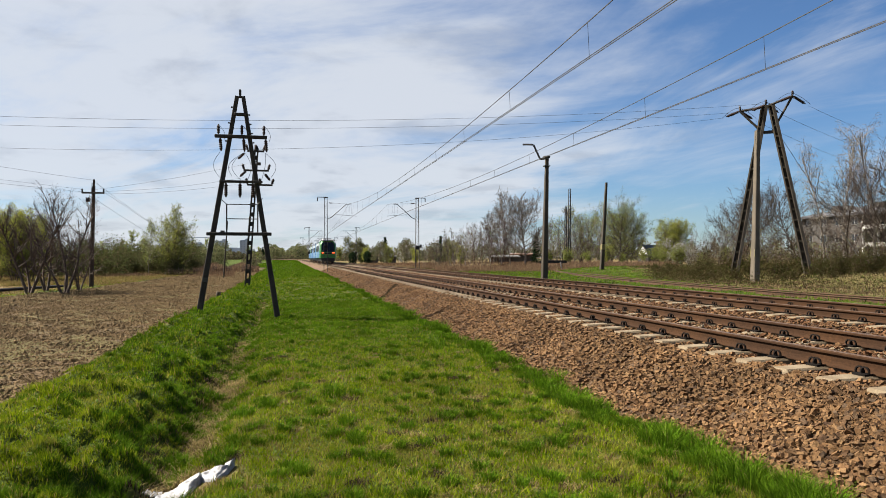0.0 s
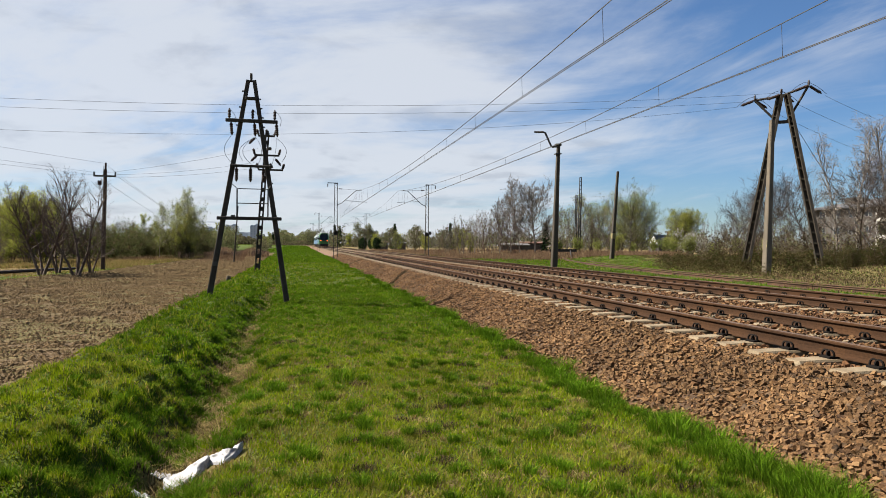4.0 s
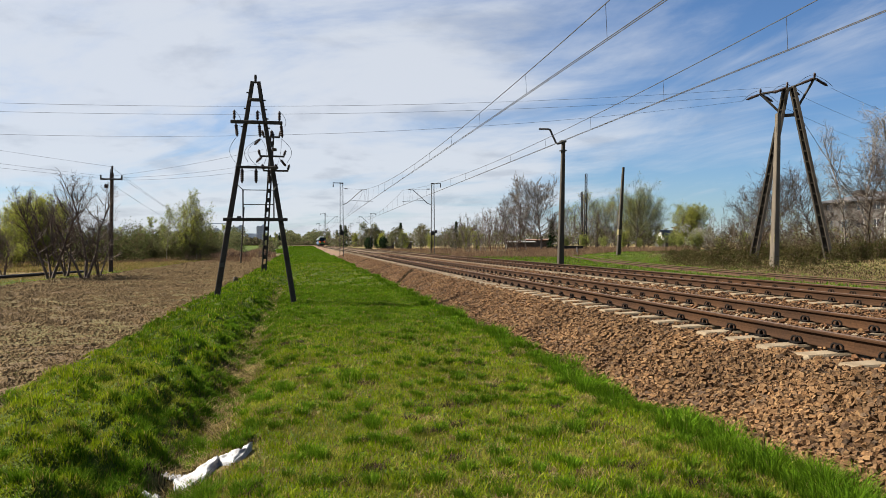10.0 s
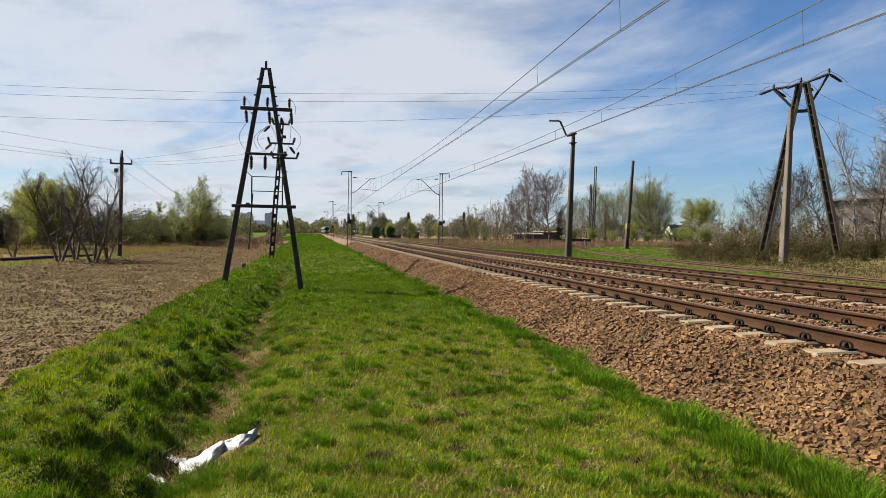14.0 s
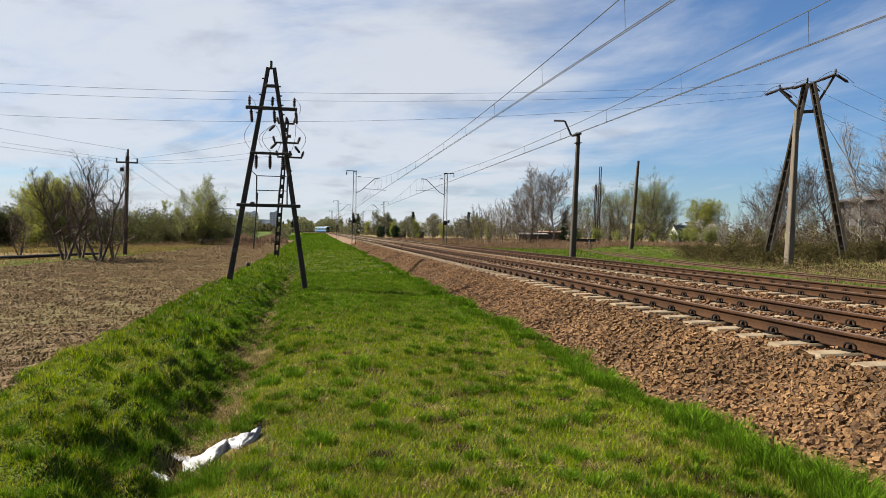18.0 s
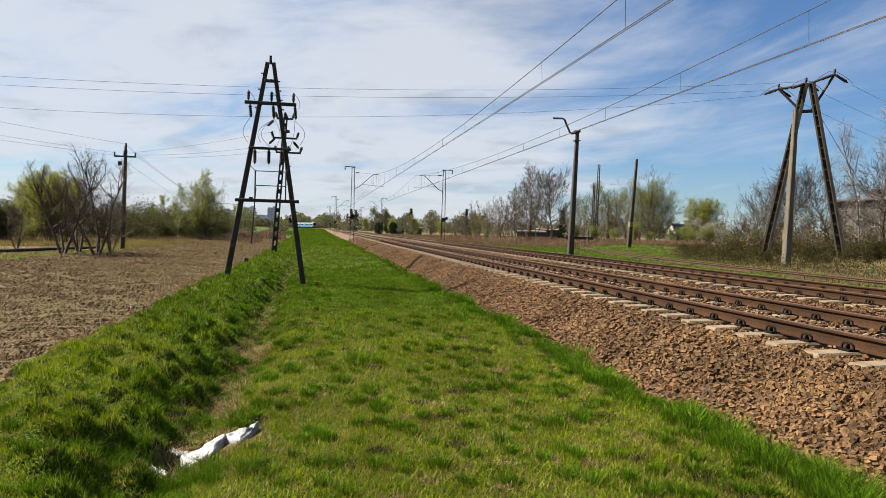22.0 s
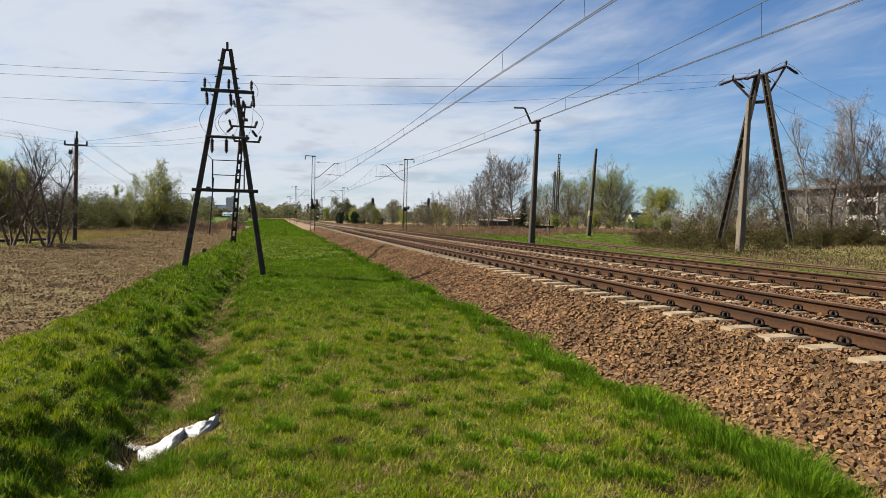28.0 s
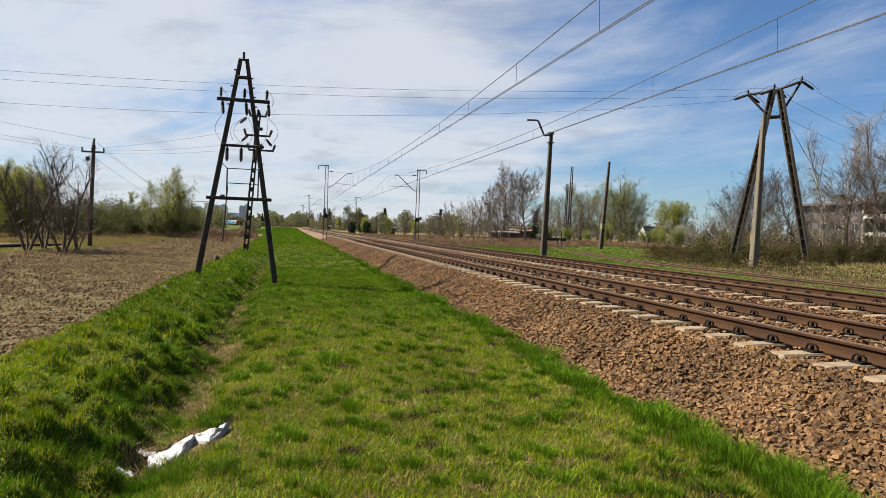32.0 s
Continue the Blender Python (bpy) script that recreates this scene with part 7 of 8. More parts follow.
    blades("dead_grass", "flattened dead grass in the ditch", x, y, ground_z(x, y), rng.uniform(0.03, 0.09, len(x)), rng.uniform(0.005, 0.010, len(x)), rng, 2.2, M_DEAD, out=out)
    # dark blades that put shade into the pits at the foot of the ditch bank
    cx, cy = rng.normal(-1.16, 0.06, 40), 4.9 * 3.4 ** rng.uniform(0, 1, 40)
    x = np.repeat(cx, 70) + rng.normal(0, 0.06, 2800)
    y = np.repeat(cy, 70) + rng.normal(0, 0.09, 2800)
    blades("dead_grass", "dark blades for the shade in the pits of the ditch", x, y, ground_z(x, y), rng.uniform(0.03, 0.09, 2800), rng.uniform(0.005, 0.010, 2800), rng, 1.6, M_DARK_BLADES)
    # tufts leaning over the ditch, the dark ones coloured for its shade, with pale dead grass trailing at their foot
    cx, cy = rng.normal(-1.32, 0.13, 170), 5.0 * 6.0 ** rng.uniform(0, 1, 170)
    per = 120
    cr = np.repeat(rng.uniform(0.05, 0.11, 170), per)
    ox, oy = rng.normal(0, 0.5, 170 * per), rng.normal(0, 0.5, 170 * per)
    x, y = np.repeat(cx, per) + ox * cr, np.repeat(cy, per) + oy * cr
    k = len(x)
    h, w, out = np.repeat(rng.uniform(0.06, 0.12, 170), per) * rng.uniform(0.5, 1.1, k), (0.0024 + 0.0005 * y) * rng.uniform(0.7, 1.3, k), np.arctan2(oy, ox)
    dark = np.repeat(rng.uniform(0, 1, 170) < 0.4, per)
    for sel, m, lb in ((dark, M_TUFT, "dark grass tufts for the bank's shaded ditch side"), (~dark, M_GRASS_DK, "green grass tufts leaning over the ditch")):
        blades("tall_grass", lb, x[sel], y[sel], ground_z(x[sel], y[sel]), h[sel], w[sel], rng, 0.9, m, out=out[sel])
    y = 10.5 * 2.9 ** rng.uniform(0, 1, 5200)
    x = rng.normal(-1.0, 0.07, 5200) - 0.006 * (y - 10)
    keep = noise2(x, y, 1.3, 53) > -0.3
    x, y = x[keep], y[keep]
    blades("dead_grass", "pale dead grass trailing along the ditch", x, y, ground_z(x, y), rng.uniform(0.03, 0.08, len(x)), 0.006 + 0.0005 * y, rng, 2.0, M_DEAD)
    # rank grass beside the far line, round its bend
    sides = []
    for i in range(12000):
        p, ax = on_line(250 + 520 * rng.uniform(0, 1), 0.0)
        q = p - ax * (3.0 + rng.exponential(2.5))
        sides.append((q.x, q.y))
    x, y = np.array(sides).T
    blades("grass", "rank grass beside the far bend of the line", x, y, ground_z(x, y), rng.uniform(0.3, 0.65, len(x)), np.full(len(x), 0.35), rng, 0.5, M_GRASS_DK)
    # dark blades in two streaks across the ballast shoulder
    n = 1500
    u, k = rng.uniform(0, 1, n), rng.uniform(0, 1, n) < 0.6
    x = 3.42 + 0.95 * u + rng.normal(0, 0.03, n)
    y = np.where(k, 26.0 + 2.6 * u, 50.4 - 0.2 * u) + rng.normal(0, 0.10, n)
    blades("dead_weeds", "dark blades in a streak across the ballast shoulder", x, y, np.interp(x - 6, [q[0] for q in BALLAST], [q[1] for q in BALLAST]), rng.uniform(0.05, 0.13, n), np.full(n, 0.02), rng, 1.3, M_DARK_BLADES)
    # margins: green verge by the siding, straw on the bank, russet stalks beyond
    rng = np.random.RandomState(204)
    n = 150000
    x = rng.uniform(12.6, 34, n)
    y = 11 + 75 * rng.uniform(0, 1, n) ** 1.3
    o = x - 6 + 1.2 * noise2(x, y, 3.0, 41)
    bank = 1.25 * verge_dry(x, y) + soft(y + 6 * noise2(x, y, 6, 45), 62, 72) * soft(o, 8, 10)
    dry = rng.uniform(0, 1, n) < np.clip(bank, 0.12, 0.95)
    z = ground_z(x, y)
    h = np.where(dry, rng.uniform(0.03, 0.11, n), rng.uniform(0.03, 0.08, n)) * (1 + 0.5 * np.clip(noise2(x, y, 0.9, 46), -0.8, 1.6))
    w = 0.012 + 0.00035 * y
    rank = ~dry & (noise2(x, y, 1.1, 49) > 0.25)
    deep = ~dry & ~rank & (rng.uniform(0, 1, n) < 0.85)
    blades("verge_grass", "dark clumps in the verge grass by the siding", x[rank], y[rank], z[rank], 1.3 * h[rank], w[rank], rng, 0.8, M_TUFT)
    blades("verge_grass", "deep green verge grass between the tracks and the bank", x[deep], y[deep], z[deep], h[deep], w[deep], rng, 0.8, M_GRASS_DK)
    light = ~dry & ~deep & ~rank
    blades("verge_grass", "green verge grass between the tracks and the bank", x[light], y[light], z[light], h[light], w[light], rng, 0.8, M_GRASS)
    stem = dry & (noise2(x, y, 1.4, 50) + 0.5 * rng.normal(0, 1, n) > 0.35)
    straw = dry & ~stem
    pale = straw & (rng.uniform(0, 1, n) < 0.5)
    for sel, m, lb in ((pale, M_REED, "pale dry grass on the bank"), (straw & ~pale, M_MATTED, "brown matted dry grass on the bank")):
        blades("dry_grass", lb, x[sel], y[sel], z[sel], h[sel], w[sel], rng, 2.2, m)
    blades("dry_stems", "dark dead stems among the dry grass on the bank", x[stem], y[stem], z[stem], 1.6 * h[stem], w[stem], rng, 1.2, M_DARK_BLADES)
    n = 42000
    x, y = rng.uniform(14, 60, n), rng.uniform(56, 150, n)
    keep = x < 0.36 * y + 4
    x, y = x[keep], y[keep]
    blades("dry_reeds", "russet dry stalks behind the tracks", x, y, ground_z(x, y), rng.uniform(0.12, 0.5, len(x)) * (0.8 + 0.35 * noise2(x, y, 3.0, 48)), 0.012 + 0.00025 * y, rng, 0.6, M_REED)
    n = 44000
    az, d = np.radians(rng.uniform(12, 32, n)), rng.uniform(64, 82, n)
    x, y = d * np.sin(az), d * np.cos(az)
    blades("dry_brush", "tan and russet brush of dead stems before the trees", x, y, ground_z(x, y), rng.uniform(0.12, 0.8, n) * (0.62 + 0.3 * noise2(x, y, 4.0, 47)), np.full(n, 0.022), rng, 0.5, M_RUSSET)
    n = 14000
    az, d = np.radians(rng.uniform(-25, -4.5, n)), rng.uniform(62, 74, n) + rng.exponential(4, n)
    x, y = d * np.sin(az), d * np.cos(az)
    blades("dry_brush", "low russet stems and dead grass before the thicket", x, y, ground_z(x, y), rng.uniform(0.1, 0.38, n) * (0.7 + 0.4 * np.sin(az * 50)), np.full(n, 0.03), rng, 0.5, M_REED)
    n = 30000
    az, d = np.radians(rng.uniform(-24, -4.8, n)), rng.uniform(48, 68, n)
    x, y = d * np.sin(az), d * np.cos(az)
    keep = x < field_edge(y) - 0.3
    x, y = x[keep], y[keep]
    blades("dry_grass", "orange-tan matted grass between field and thicket", x, y, ground_z(x, y), rng.uniform(0.08, 0.26, len(x)) * (1 + 0.5 * noise2(x, y, 3.0, 52)), np.full(len(x), 0.03), rng, 1.4, M_STRAW)
    n = 9000
    az, d = np.radians(rng.uniform(-7.6, -2.6, n)), rng.uniform(84, 104, n)
    x, y = d * np.sin(az), d * np.cos(az)
    blades("russet_brush", "russet scrub of dead stems at the field's end", x, y, ground_z(x, y), rng.uniform(0.3, 1.35, n) * (0.75 + 0.25 * np.sin(az * 160)), np.full(n, 0.05), rng, 0.5, M_RUSSET)
    n = 30000
    y = 24 + 80 * rng.uniform(0, 1, n)
    x = field_edge(y) - 0.2 - rng.exponential(4.5, n)
    near = rng.uniform(0, 1, n) < 0.02 + 0.85 * np.exp(-(field_edge(y) - x) / 0.9)
    z = ground_z(x, y)
    blades("dry_grass", "tall tan dry grass beyond the field", x[~near], y[~near], z[~near], rng.uniform(0.03, 0.13, (~near).sum()), np.full((~near).sum(), 0.035), rng, 1.0, M_STRAW)
    blades("verge_grass", "green margin at the field's far side", x[near], y[near], z[near], rng.uniform(0.03, 0.09, near.sum()), np.full(near.sum(), 0.03), rng, 0.8, M_GRASS)


build_grass()


def lumps(n, rng, flat=0.75):
    """Blocky eight-cornered lumps of about unit length, with broken corners."""
    c = np.array([[sx, sy, sz] for sx in (-1, 1) for sy in (-1, 1) for sz in (-1, 1)], float) * 0.5
    v = c[None] * rng.uniform(0.62, 1.06, (n, 8, 3)) + rng.normal(0, 0.05, (n, 8, 3))
    v *= np.stack([rng.uniform(0.9, 1.3, n), rng.uniform(0.65, 1.0, n), flat * rng.uniform(0.6, 1.0, n)], -1)[:, None]
    q = np.concatenate([np.ones((n, 1)), rng.normal(0, 0.9, (n, 2)), rng.normal(0, 1.6, (n, 1))], 1)
    q /= np.linalg.norm(q, axis=1)[:, None]
    w, x, y, z = q.T
    R = np.stack([1 - 2 * (y * y + z * z), 2 * (x * y - z * w), 2 * (x * z + y * w), 2 * (x * y + z * w), 1 - 2 * (x * x + z * z), 2 * (y * z - x * w), 2 * (x * z - y * w), 2 * (y * z + x * w), 1 - 2 * (x * x + y * y)], -1).reshape(n, 3, 3)
    v = np.einsum("nij,nkj->nki", R, v)
    f = np.array([(0, 1, 3, 2), (4, 6, 7, 5), (0, 4, 5, 1), (2, 3, 7, 6), (0, 2, 6, 4), (1, 5, 7, 3)])
    tri = np.concatenate([f[:, [0, 1, 2]], f[:, [0, 2, 3]]], 0)
    return v, tri


def ballast_z(u):
    return np.interp(u, [q[0] for q in BALLAST], [q[1] for q in BALLAST])


def build_stones():
    rng = np.random.RandomState(301)
    n = 205000
    u = np.where(rng.uniform(0, 1, n) < 0.58, rng.uniform(-2.85, -1.2, n), rng.uniform(-1.3, 6.4, n))
    y = 2.4 * (82 / 2.4) ** (rng.uniform(0, 1, n) ** 0.88)
    y = np.where(rng.uniform(0, 1, n) < 0.16, rng.uniform(-6, 3.5, n), y)
    x = 6.0 + u
    keep = (x < 1.1 * np.abs(y) + 4.5) & (x > toe(y) - 0.08)
    lying = np.zeros(n)
    for c, _, ph, step, _, _ in (NEAR_TRACK, FAR_TRACK):
        on = (np.abs(x - c) < 1.31) & (np.abs(((y - ph) / step + 0.5) % 1 - 0.5) * step < 0.10)
        inner = on & (np.abs(x - c) < 0.5)
        lying += 0.055 * inner
        keep &= ~on | (inner & (rng.uniform(0, 1, n) < 0.8)) | (rng.uniform(0, 1, n) < 0.03)
        keep &= ~((np.abs(np.abs(x - c) - 0.7525) < 0.10))
    x, y, u, lying = x[keep], y[keep], u[keep], lying[keep]
    n = len(x)
    size = np.where(rng.uniform(0, 1, n) < 0.35, rng.uniform(0.018, 0.030, n), rng.uniform(0.030, 0.050, n)) * (1 + 0.014 * np.abs(y))
    v, tri = lumps(n, rng, 1.0)
    flat = 1 / (1 + 0.03 * np.abs(y))
    v = v * size[:, None, None] * np.stack([np.ones(n), np.ones(n), flat], -1)[:, None]
    z = ballast_z(u) + size * flat * rng.uniform(-0.6, 0.9, n) + 0.02 * noise2(x, y, 0.5, 51) + np.where((u > -1.2) & (u < 5.4), 0.012, 0.0) + lying
    v += np.stack([x, y, z], -1)[:, None]
    rust = (u > -1.05 + rng.normal(0, 0.12, n)) & (rng.uniform(0, 1, n) < 0.85)
    for sel, m, label in ((~rust, M_STONE, "loose tan crushed stones on the ballast shoulder"), (rust, M_STONE_RUST, "rust-stained crushed stones between the rails")):
        k = int(sel.sum())
        f = (tri[None] + (np.arange(k) * 8)[:, None, None]).reshape(-1, 3)
        whole("ballast_stones", big_mesh("ballast_stones", v[sel].reshape(-1, 3), f), m, label, "ballast", "stuff")


build_stones()


def build_clods():
    """Crumbled soil: low four-sided lumps, each with its own tone."""
    rng = np.random.RandomState(302)
    n = 230000
    y = 6.3 * (95 / 6.3) ** (rng.uniform(0, 1, n) ** 0.9)
    x = rng.uniform(-13.5, -2.6, n)
    soil, _ = cover(x, y)
    keep = (soil > 0.35) & (x > -0.52 * y - 1) & (rng.uniform(0, 1, n) > 0.6 * field_weeds(x, y))
    x, y = x[keep], y[keep]
    n = len(x)
    size = np.clip(rng.exponential(0.010, n) + 0.014, 0.014, 0.06) * (0.8 + 0.045 * y)
    a = rng.uniform(0, 6.28, n)[:, None] + np.array([0, 1.57, 3.14, 4.71]) + rng.uniform(-0.4, 0.4, (n, 4))
    r = size[:, None] * rng.uniform(0.55, 1.1, (n, 4))
    z = ground_z(x, y)
    ring = np.stack([x[:, None] + r * np.cos(a), y[:, None] + r * np.sin(a), np.repeat(z[:, None] - 0.012, 4, 1)], -1)
    off = rng.normal(0, 0.25, (n, 2)) * size[:, None]
    top = np.stack([x + off[:, 0], y + off[:, 1], z + size * rng.uniform(0.25, 0.6, n)], -1)
    v = np.concatenate([ring, top[:, None]], 1)
    t = np.array([(0, 1, 4), (1, 2, 4), (2, 3, 4), (3, 0, 4)])
    f = (t[None] + (np.arange(n) * 5)[:, None, None]).reshape(-1, 3)
    whole("soil_clods", big_mesh("soil_clods", v.reshape(-1, 3), f), M_CLOD, "dry brown crumbled clods on the ploughed strip", "soil", "stuff")
    # thin weeds
    k = 90000
    y = 6.5 * (95 / 6.5) ** rng.uniform(0, 1, k)
    x = rng.uniform(-13.5, -2.8, k)
    keep = rng.uniform(0, 1, k) < field_weeds(x, y) * 0.8
    x, y = x[keep], y[keep]
    blades("weeds", "thin low weeds greening the ploughed strip", x, y, ground_z(x, y), rng.uniform(0.008, 0.025, len(x)), 0.010 + 0.0009 * y, rng, 1.6, M_WEED)
    # larger lumps, rounder
    n = 26000
    y = 6.3 * (75 / 6.3) ** (rng.uniform(0, 1, n) ** 0.8)
    x = rng.uniform(-13.5, -2.7, n)
    soil, _ = cover(x, y)
    keep = (soil > 0.4) & (x > -0.52 * y - 1)
    x, y = x[keep], y[keep]
    n = len(x)
    v, tri = lumps(n, rng, 0.8)
    size = np.clip(rng.exponential(0.011, n) + 0.022, 0.022, 0.065) * (0.9 + 0.02 * y)
    v = v * size[:, None, None] + np.stack([x, y, ground_z(x, y) - size * 0.05], -1)[:, None]
    f = (tri[None] + (np.arange(n) * 8)[:, None, None]).reshape(-1, 3)
    whole("soil_clods", big_mesh("soil_clods", v.reshape(-1, 3), f), M_CLOD, "larger brown lumps of ploughed soil", "soil", "stuff", smooth=True)


build_clods()
build_track(*NEAR_TRACK)
build_track(*FAR_TRACK)


# ---- the train ----
M_GREEN = mat("green_train_paint", (0.02352, 0.1428, 0.0168), 0.35, vary=0.08, scale=1.0, bump=0.0, tint=(0.02016, 0.1176, 0.01428), spec=0.5)
M_BLUE = mat("blue_train_paint", (0.01512, 0.1092, 0.3024), 0.35, vary=0.08, scale=1.0, bump=0.0, spec=0.5)
M_WHITE = mat("white_train_paint", (0.3528, 0.3696, 0.3864), 0.4, vary=0.06, scale=1.0, bump=0.0, spec=0.5)
M_ROOF = mat("grey_train_roof", (0.252, 0.2604, 0.2772), 0.5, vary=0.12, scale=2.0, bump=0.0)
M_GLASS = mat("dark_tinted_glass", (0.01008, 0.01344, 0.0168), 0.2, vary=0.05, bump=0.0, spec=0.25)
M_UNDER = mat("black_underframe", (0.0168, 0.0168, 0.0168), 0.7, vary=0.2)
M_TAIL = glow("red_tail_light", (1.0, 0.085, 0.02), 1.1)
CAR = 19.0


def car_section(inset=0.0, top=0.0):
    """Half-rounded body section: (across, up)."""
    w = 1.42 - inset
    return [(-w, 0.95), (w, 0.95), (w, 1.4), (w + 0.005, 2.2), (w - 0.06, 3.2), (w - 0.28, 3.75 + top), (w - 0.75, 4.0 + top), (-w + 0.75, 4.0 + top), (-w + 0.28, 3.75 + top), (-w + 0.06, 3.2), (-w - 0.005, 2.2), (-w, 1.4)]


def train_car(kind):
    """One car, y ahead, its middle at the origin and its wheels on z = 0."""
    label = "tail car of a green, white and blue electric train" if kind == "tail" else "white and blue electric train car with a window band" if kind == "mid" else "leading car of a green and blue electric train"
    c = thing("train_car", label, "train car", "cars of the train")
    half = CAR / 2 - 0.25
    g = Geo()
    if kind == "mid":
        g.sweep(car_section(), [(Vector((0, y, 0)), (1, 0, 0)) for y in (-half, half)])
    else:
        s = -1 if kind == "tail" else 1
        sec = car_section()
        ys = [(-half * s, 1.0, 0), (half * s * 0.72, 1.0, 0), (half * s * 0.88, 0.97, 0.3), (half * s * 0.97, 0.9, 0.8), (half * s * 1.0, 0.8, 1.0)]
        if s < 0:
            ys = ys[::-1]
        o = len(g.v)
        for y, k, slope in ys:
            for u, w in sec:
                lift = max(0.0, (w - 1.7) / 2.4)
                g.v.append((u * (1 - (1 - k) * 0.8), y - s * slope * 1.05 * lift ** 1.5, w - (1 - k) * max(0, w - 3.2) * 0.5))
        n = len(sec)
        for i in range(len(ys) - 1):
            for k in range(n):
                a, b = o + i * n + k, o + i * n + (k + 1) % n
                g.f.append((a, b, b + n, a + n))
        g.f += [tuple(o + k for k in range(n)), tuple(o + (len(ys) - 1) * n + k for k in reversed(range(n)))]
    part("body", g, M_GREEN if kind != "mid" else M_BLUE, c)
    for sx in (-1, 1):
        g = Geo().box((sx * 1.435, 0, 1.55), (0.03, 2 * half * 0.72, 1.1))
        part("blue_panel", g, M_BLUE, c, "bright blue side panel")
        part("white_band", Geo().box((sx * 1.40, 0, 3.35), (0.06, 2 * half * 0.72, 0.45), pose(0, 0, 0)), M_WHITE, c, "white band above the windows")
        for k in range(7):
            y = -half * 0.62 + 2 * half * 0.62 * k / 6
            if k in (1, 5):
                d = part("door", Geo().box((sx * 1.445, y, 2.05), (0.04, 1.25, 2.15), cut=0.01), M_WHITE, c, "white sliding door")
                part("door_window", Geo().box((sx * 1.47, y, 2.5), (0.02, 0.9, 0.9)), M_GLASS, d)
            else:
                part("window", Geo().box((sx * 1.43, y, 2.6), (0.06, 1.5, 0.95), cut=0.01), M_GLASS, c)
    part("roof", Geo().sweep([(-1.0, 3.98), (1.0, 3.98), (0.8, 4.16), (-0.8, 4.16)], [(Vector((0, y, 0)), (1, 0, 0)) for y in (-half * 0.7, half * 0.7)]), M_ROOF, c)
    for y in (-3.2, 2.4):
        part("roof_unit", Geo().box((0, y, 4.28), (1.5, 2.6, 0.3), cut=0.06), M_ROOF, c)
    part("underframe", Geo().box((0, 0, 0.72), (2.3, 2 * half * 0.9, 0.5), cut=0.04), M_UNDER, c)
    for y in (-half * 0.72, half * 0.72):
        b = part("bogie", Geo().box((0, y, 0.52), (2.1, 2.9, 0.35), cut=0.05), M_UNDER, c)
        for dy in (-1.2, 1.2):
            for sx in (-0.75, 0.75):
                part("wheel", Geo().lathe((sx - 0.06, y + dy, 0.43), (1, 0, 0), [(0, 0.43), (0.03, 0.46), (0.05, 0.43), (0.12, 0.42)], 14), M_UNDER, b)
    if kind != "mid":
        s = -1 if kind == "tail" else 1
        e = half * s
        front = Geo()
        ring = [(-0.86, 2.02), (0.86, 2.02), (1.04, 2.4), (1.06, 2.9), (0.98, 3.4), (0.76, 3.66), (-0.76, 3.66), (-0.98, 3.4), (-1.06, 2.9), (-1.04, 2.4)]
        vs = []
        for u, w in ring:
            lift = max(0.0, (w - 1.7) / 2.4)
            vs.append((u, e - s * 1.05 * lift ** 1.5 + s * (0.03 if abs(u) < 1.0 else -0.04), w))
        back = [(u * 0.97, y - s * 0.12, w) for u, y, w in vs]
        n = len(ring)
        front.add(vs + back, [tuple(range(n)), tuple(reversed(range(n, 2 * n)))] + [(k, (k + 1) % n, n + (k + 1) % n, n + k) for k in range(n)])
        part("windscreen", front, M_GLASS, c, "wide dark windscreen")
        part("mask", Geo().box((0, e + s * 0.02, 1.78), (1.1, 0.08, 0.24), cut=0.03), M_GLASS, c, "black front mask")
        part("roof_cap", Geo().box((0, e - s * 1.25, 3.98), (1.9, 1.3, 0.3), cut=0.1), M_WHITE, c, "white fairing above the windscreen")
        part("destination_sign", Geo().box((0, e - s * 0.72, 3.56), (1.1, 0.12, 0.2), cut=0.02), M_UNDER, c, "dark destination box")
        part("wiper", Geo().tube([(0.1, e - s * 0.02, 2.0), (0.25, e - s * 0.3, 2.75)], 0.02, 4), M_UNDER, c)
        part("number_panel", Geo().box((0, e + s * 0.065, 1.5), (0.9, 0.04, 0.2), cut=0.01), M_GREEN, c)
        for sx in (-1, 1):
            part("tail_light", Geo().box((sx * 0.88, e + s * 0.03, 1.86), (0.36, 0.1, 0.2), cut=0.02), M_TAIL if kind == "tail" else M_GLASS, c, "glowing red tail light" if kind == "tail" else "")
            part("white_corner", Geo().bar((sx * 1.38, e - s * 1.9, 3.4), (sx * 1.31, e - s * 0.75, 1.25), 0.5, 0.06, (sx, 0, 0)), M_WHITE, c, "slanting white stripe at the corner")
            part("blue_corner", Geo().bar((sx * 1.41, e - s * 2.6, 3.2), (sx * 1.38, e - s * 1.6, 1.25), 0.6, 0.06, (sx, 0, 0)), M_BLUE, c, "slanting blue stripe")
        part("coupler", Geo().tube([(0, e, 0.95), (0, e + s * 0.5, 0.95)], 0.13, 8), M_UNDER, c)
        part("skirt", Geo().box((0, e - s * 0.2, 0.72), (2.2, 0.5, 0.55), cut=0.08), M_UNDER, c)
    if kind == "mid":
        part("pantograph", Geo().tube([(0, -1, 4.4), (0, 0.6, 4.75), (0, -0.6, 5.05)], 0.03, 5).tube([(-0.8, -0.6, 5.07), (0.8, -0.6, 5.07)], 0.03, 5), M_UNDER, c)
    return c


CARS = [train_car("tail"), train_car("mid"), train_car("mid"), train_car("head")]
# seconds and the tail's distance along the line
TAIL = [(0.0, 115.0), (32.0, 695.0)]


def tail_at(t):
    return float(np.interp(t, [a for a, b in TAIL], [b for a, b in TAIL]))


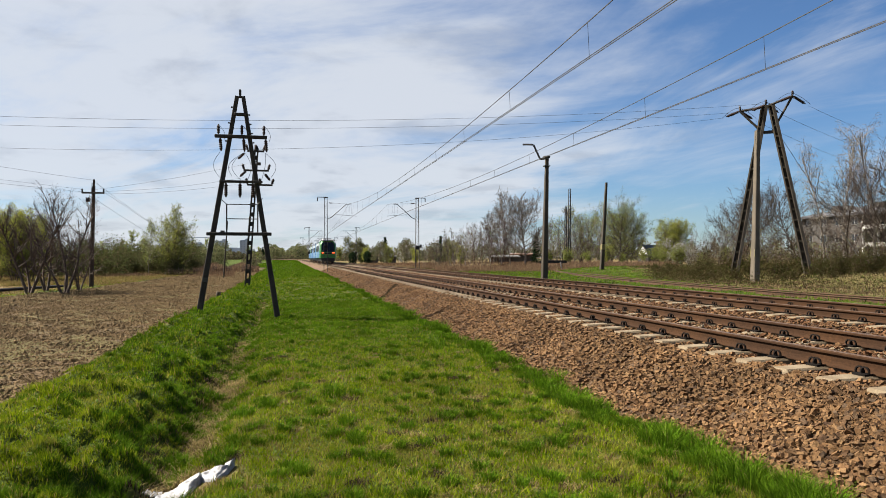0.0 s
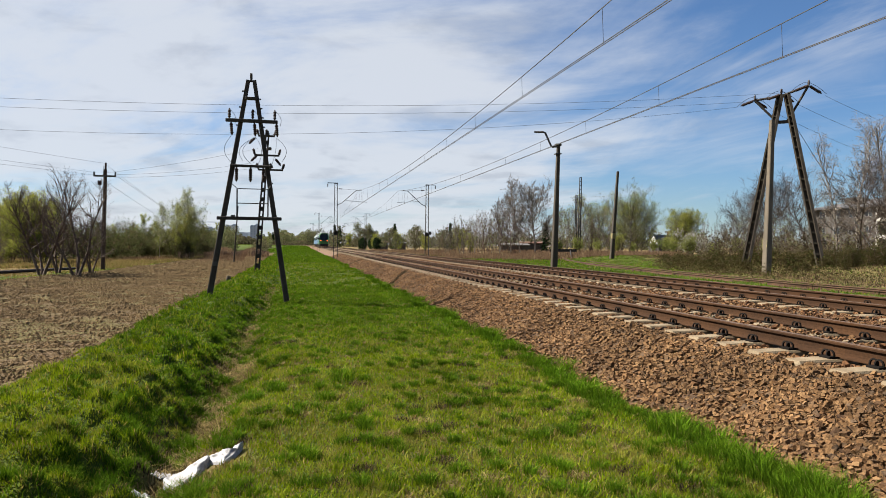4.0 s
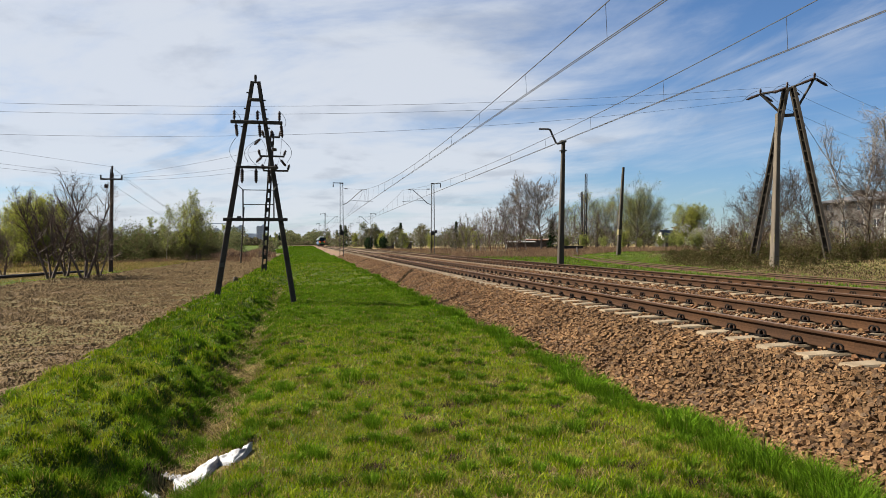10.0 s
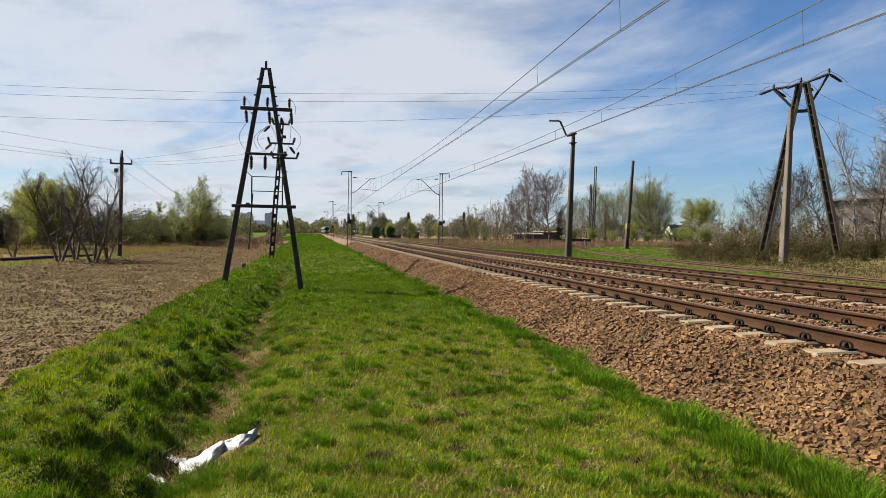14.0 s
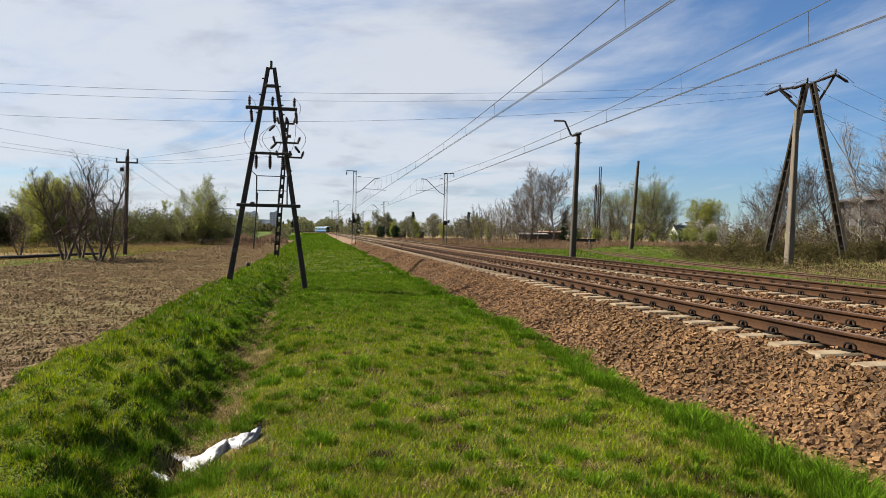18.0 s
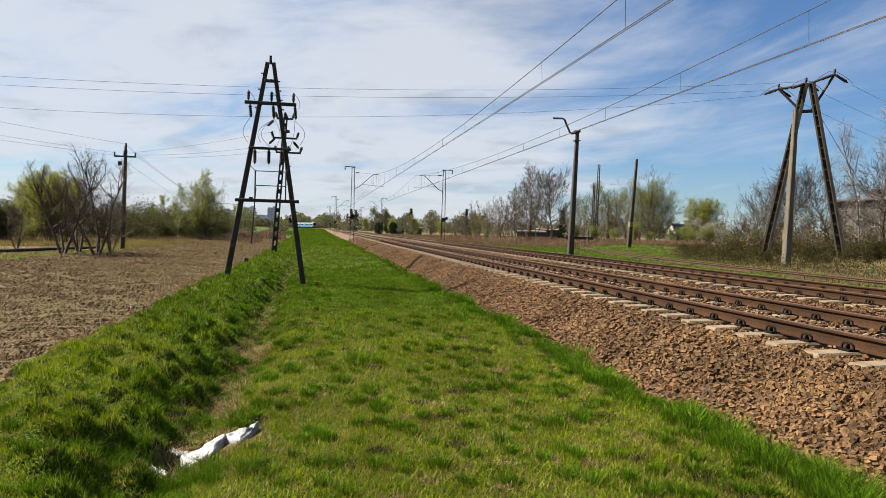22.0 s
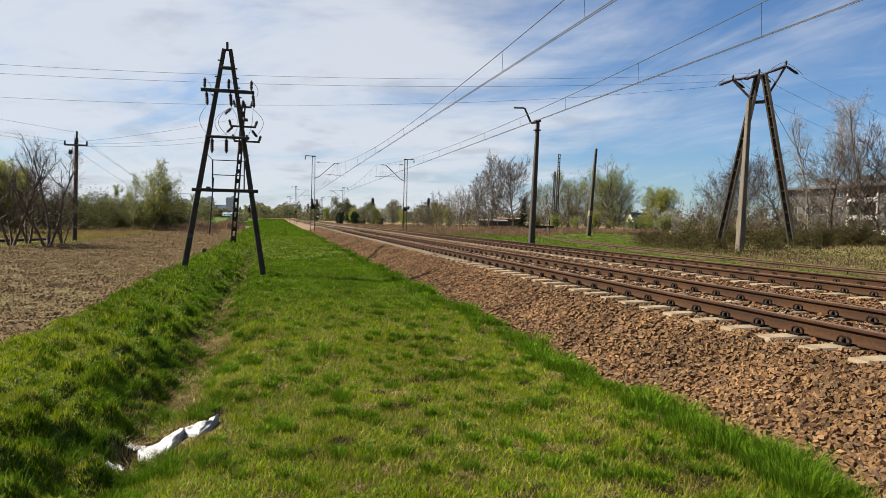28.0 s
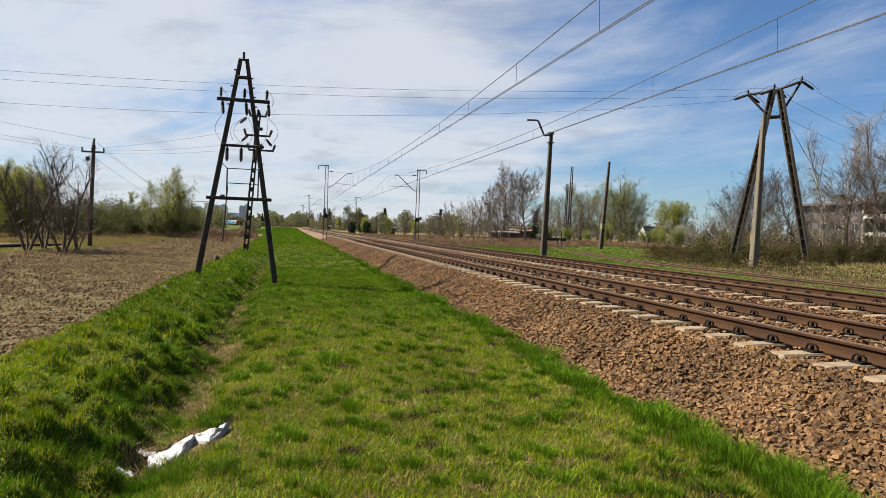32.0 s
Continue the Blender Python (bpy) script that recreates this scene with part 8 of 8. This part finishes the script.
def motions():
    for k, c in enumerate(CARS):
        rows = []
        for i in range(65):
            t = i * 0.5
            s = tail_at(t) + CAR * (k + 0.5)
            p, ax = on_line(s, 0.0)
            rows.append((t, Matrix.Translation((p.x, p.y, RAIL_TOP)) @ Matrix.Rotation(math.atan2(ax.y, ax.x), 4, "Z")))
        walk(c, rows)


motions()
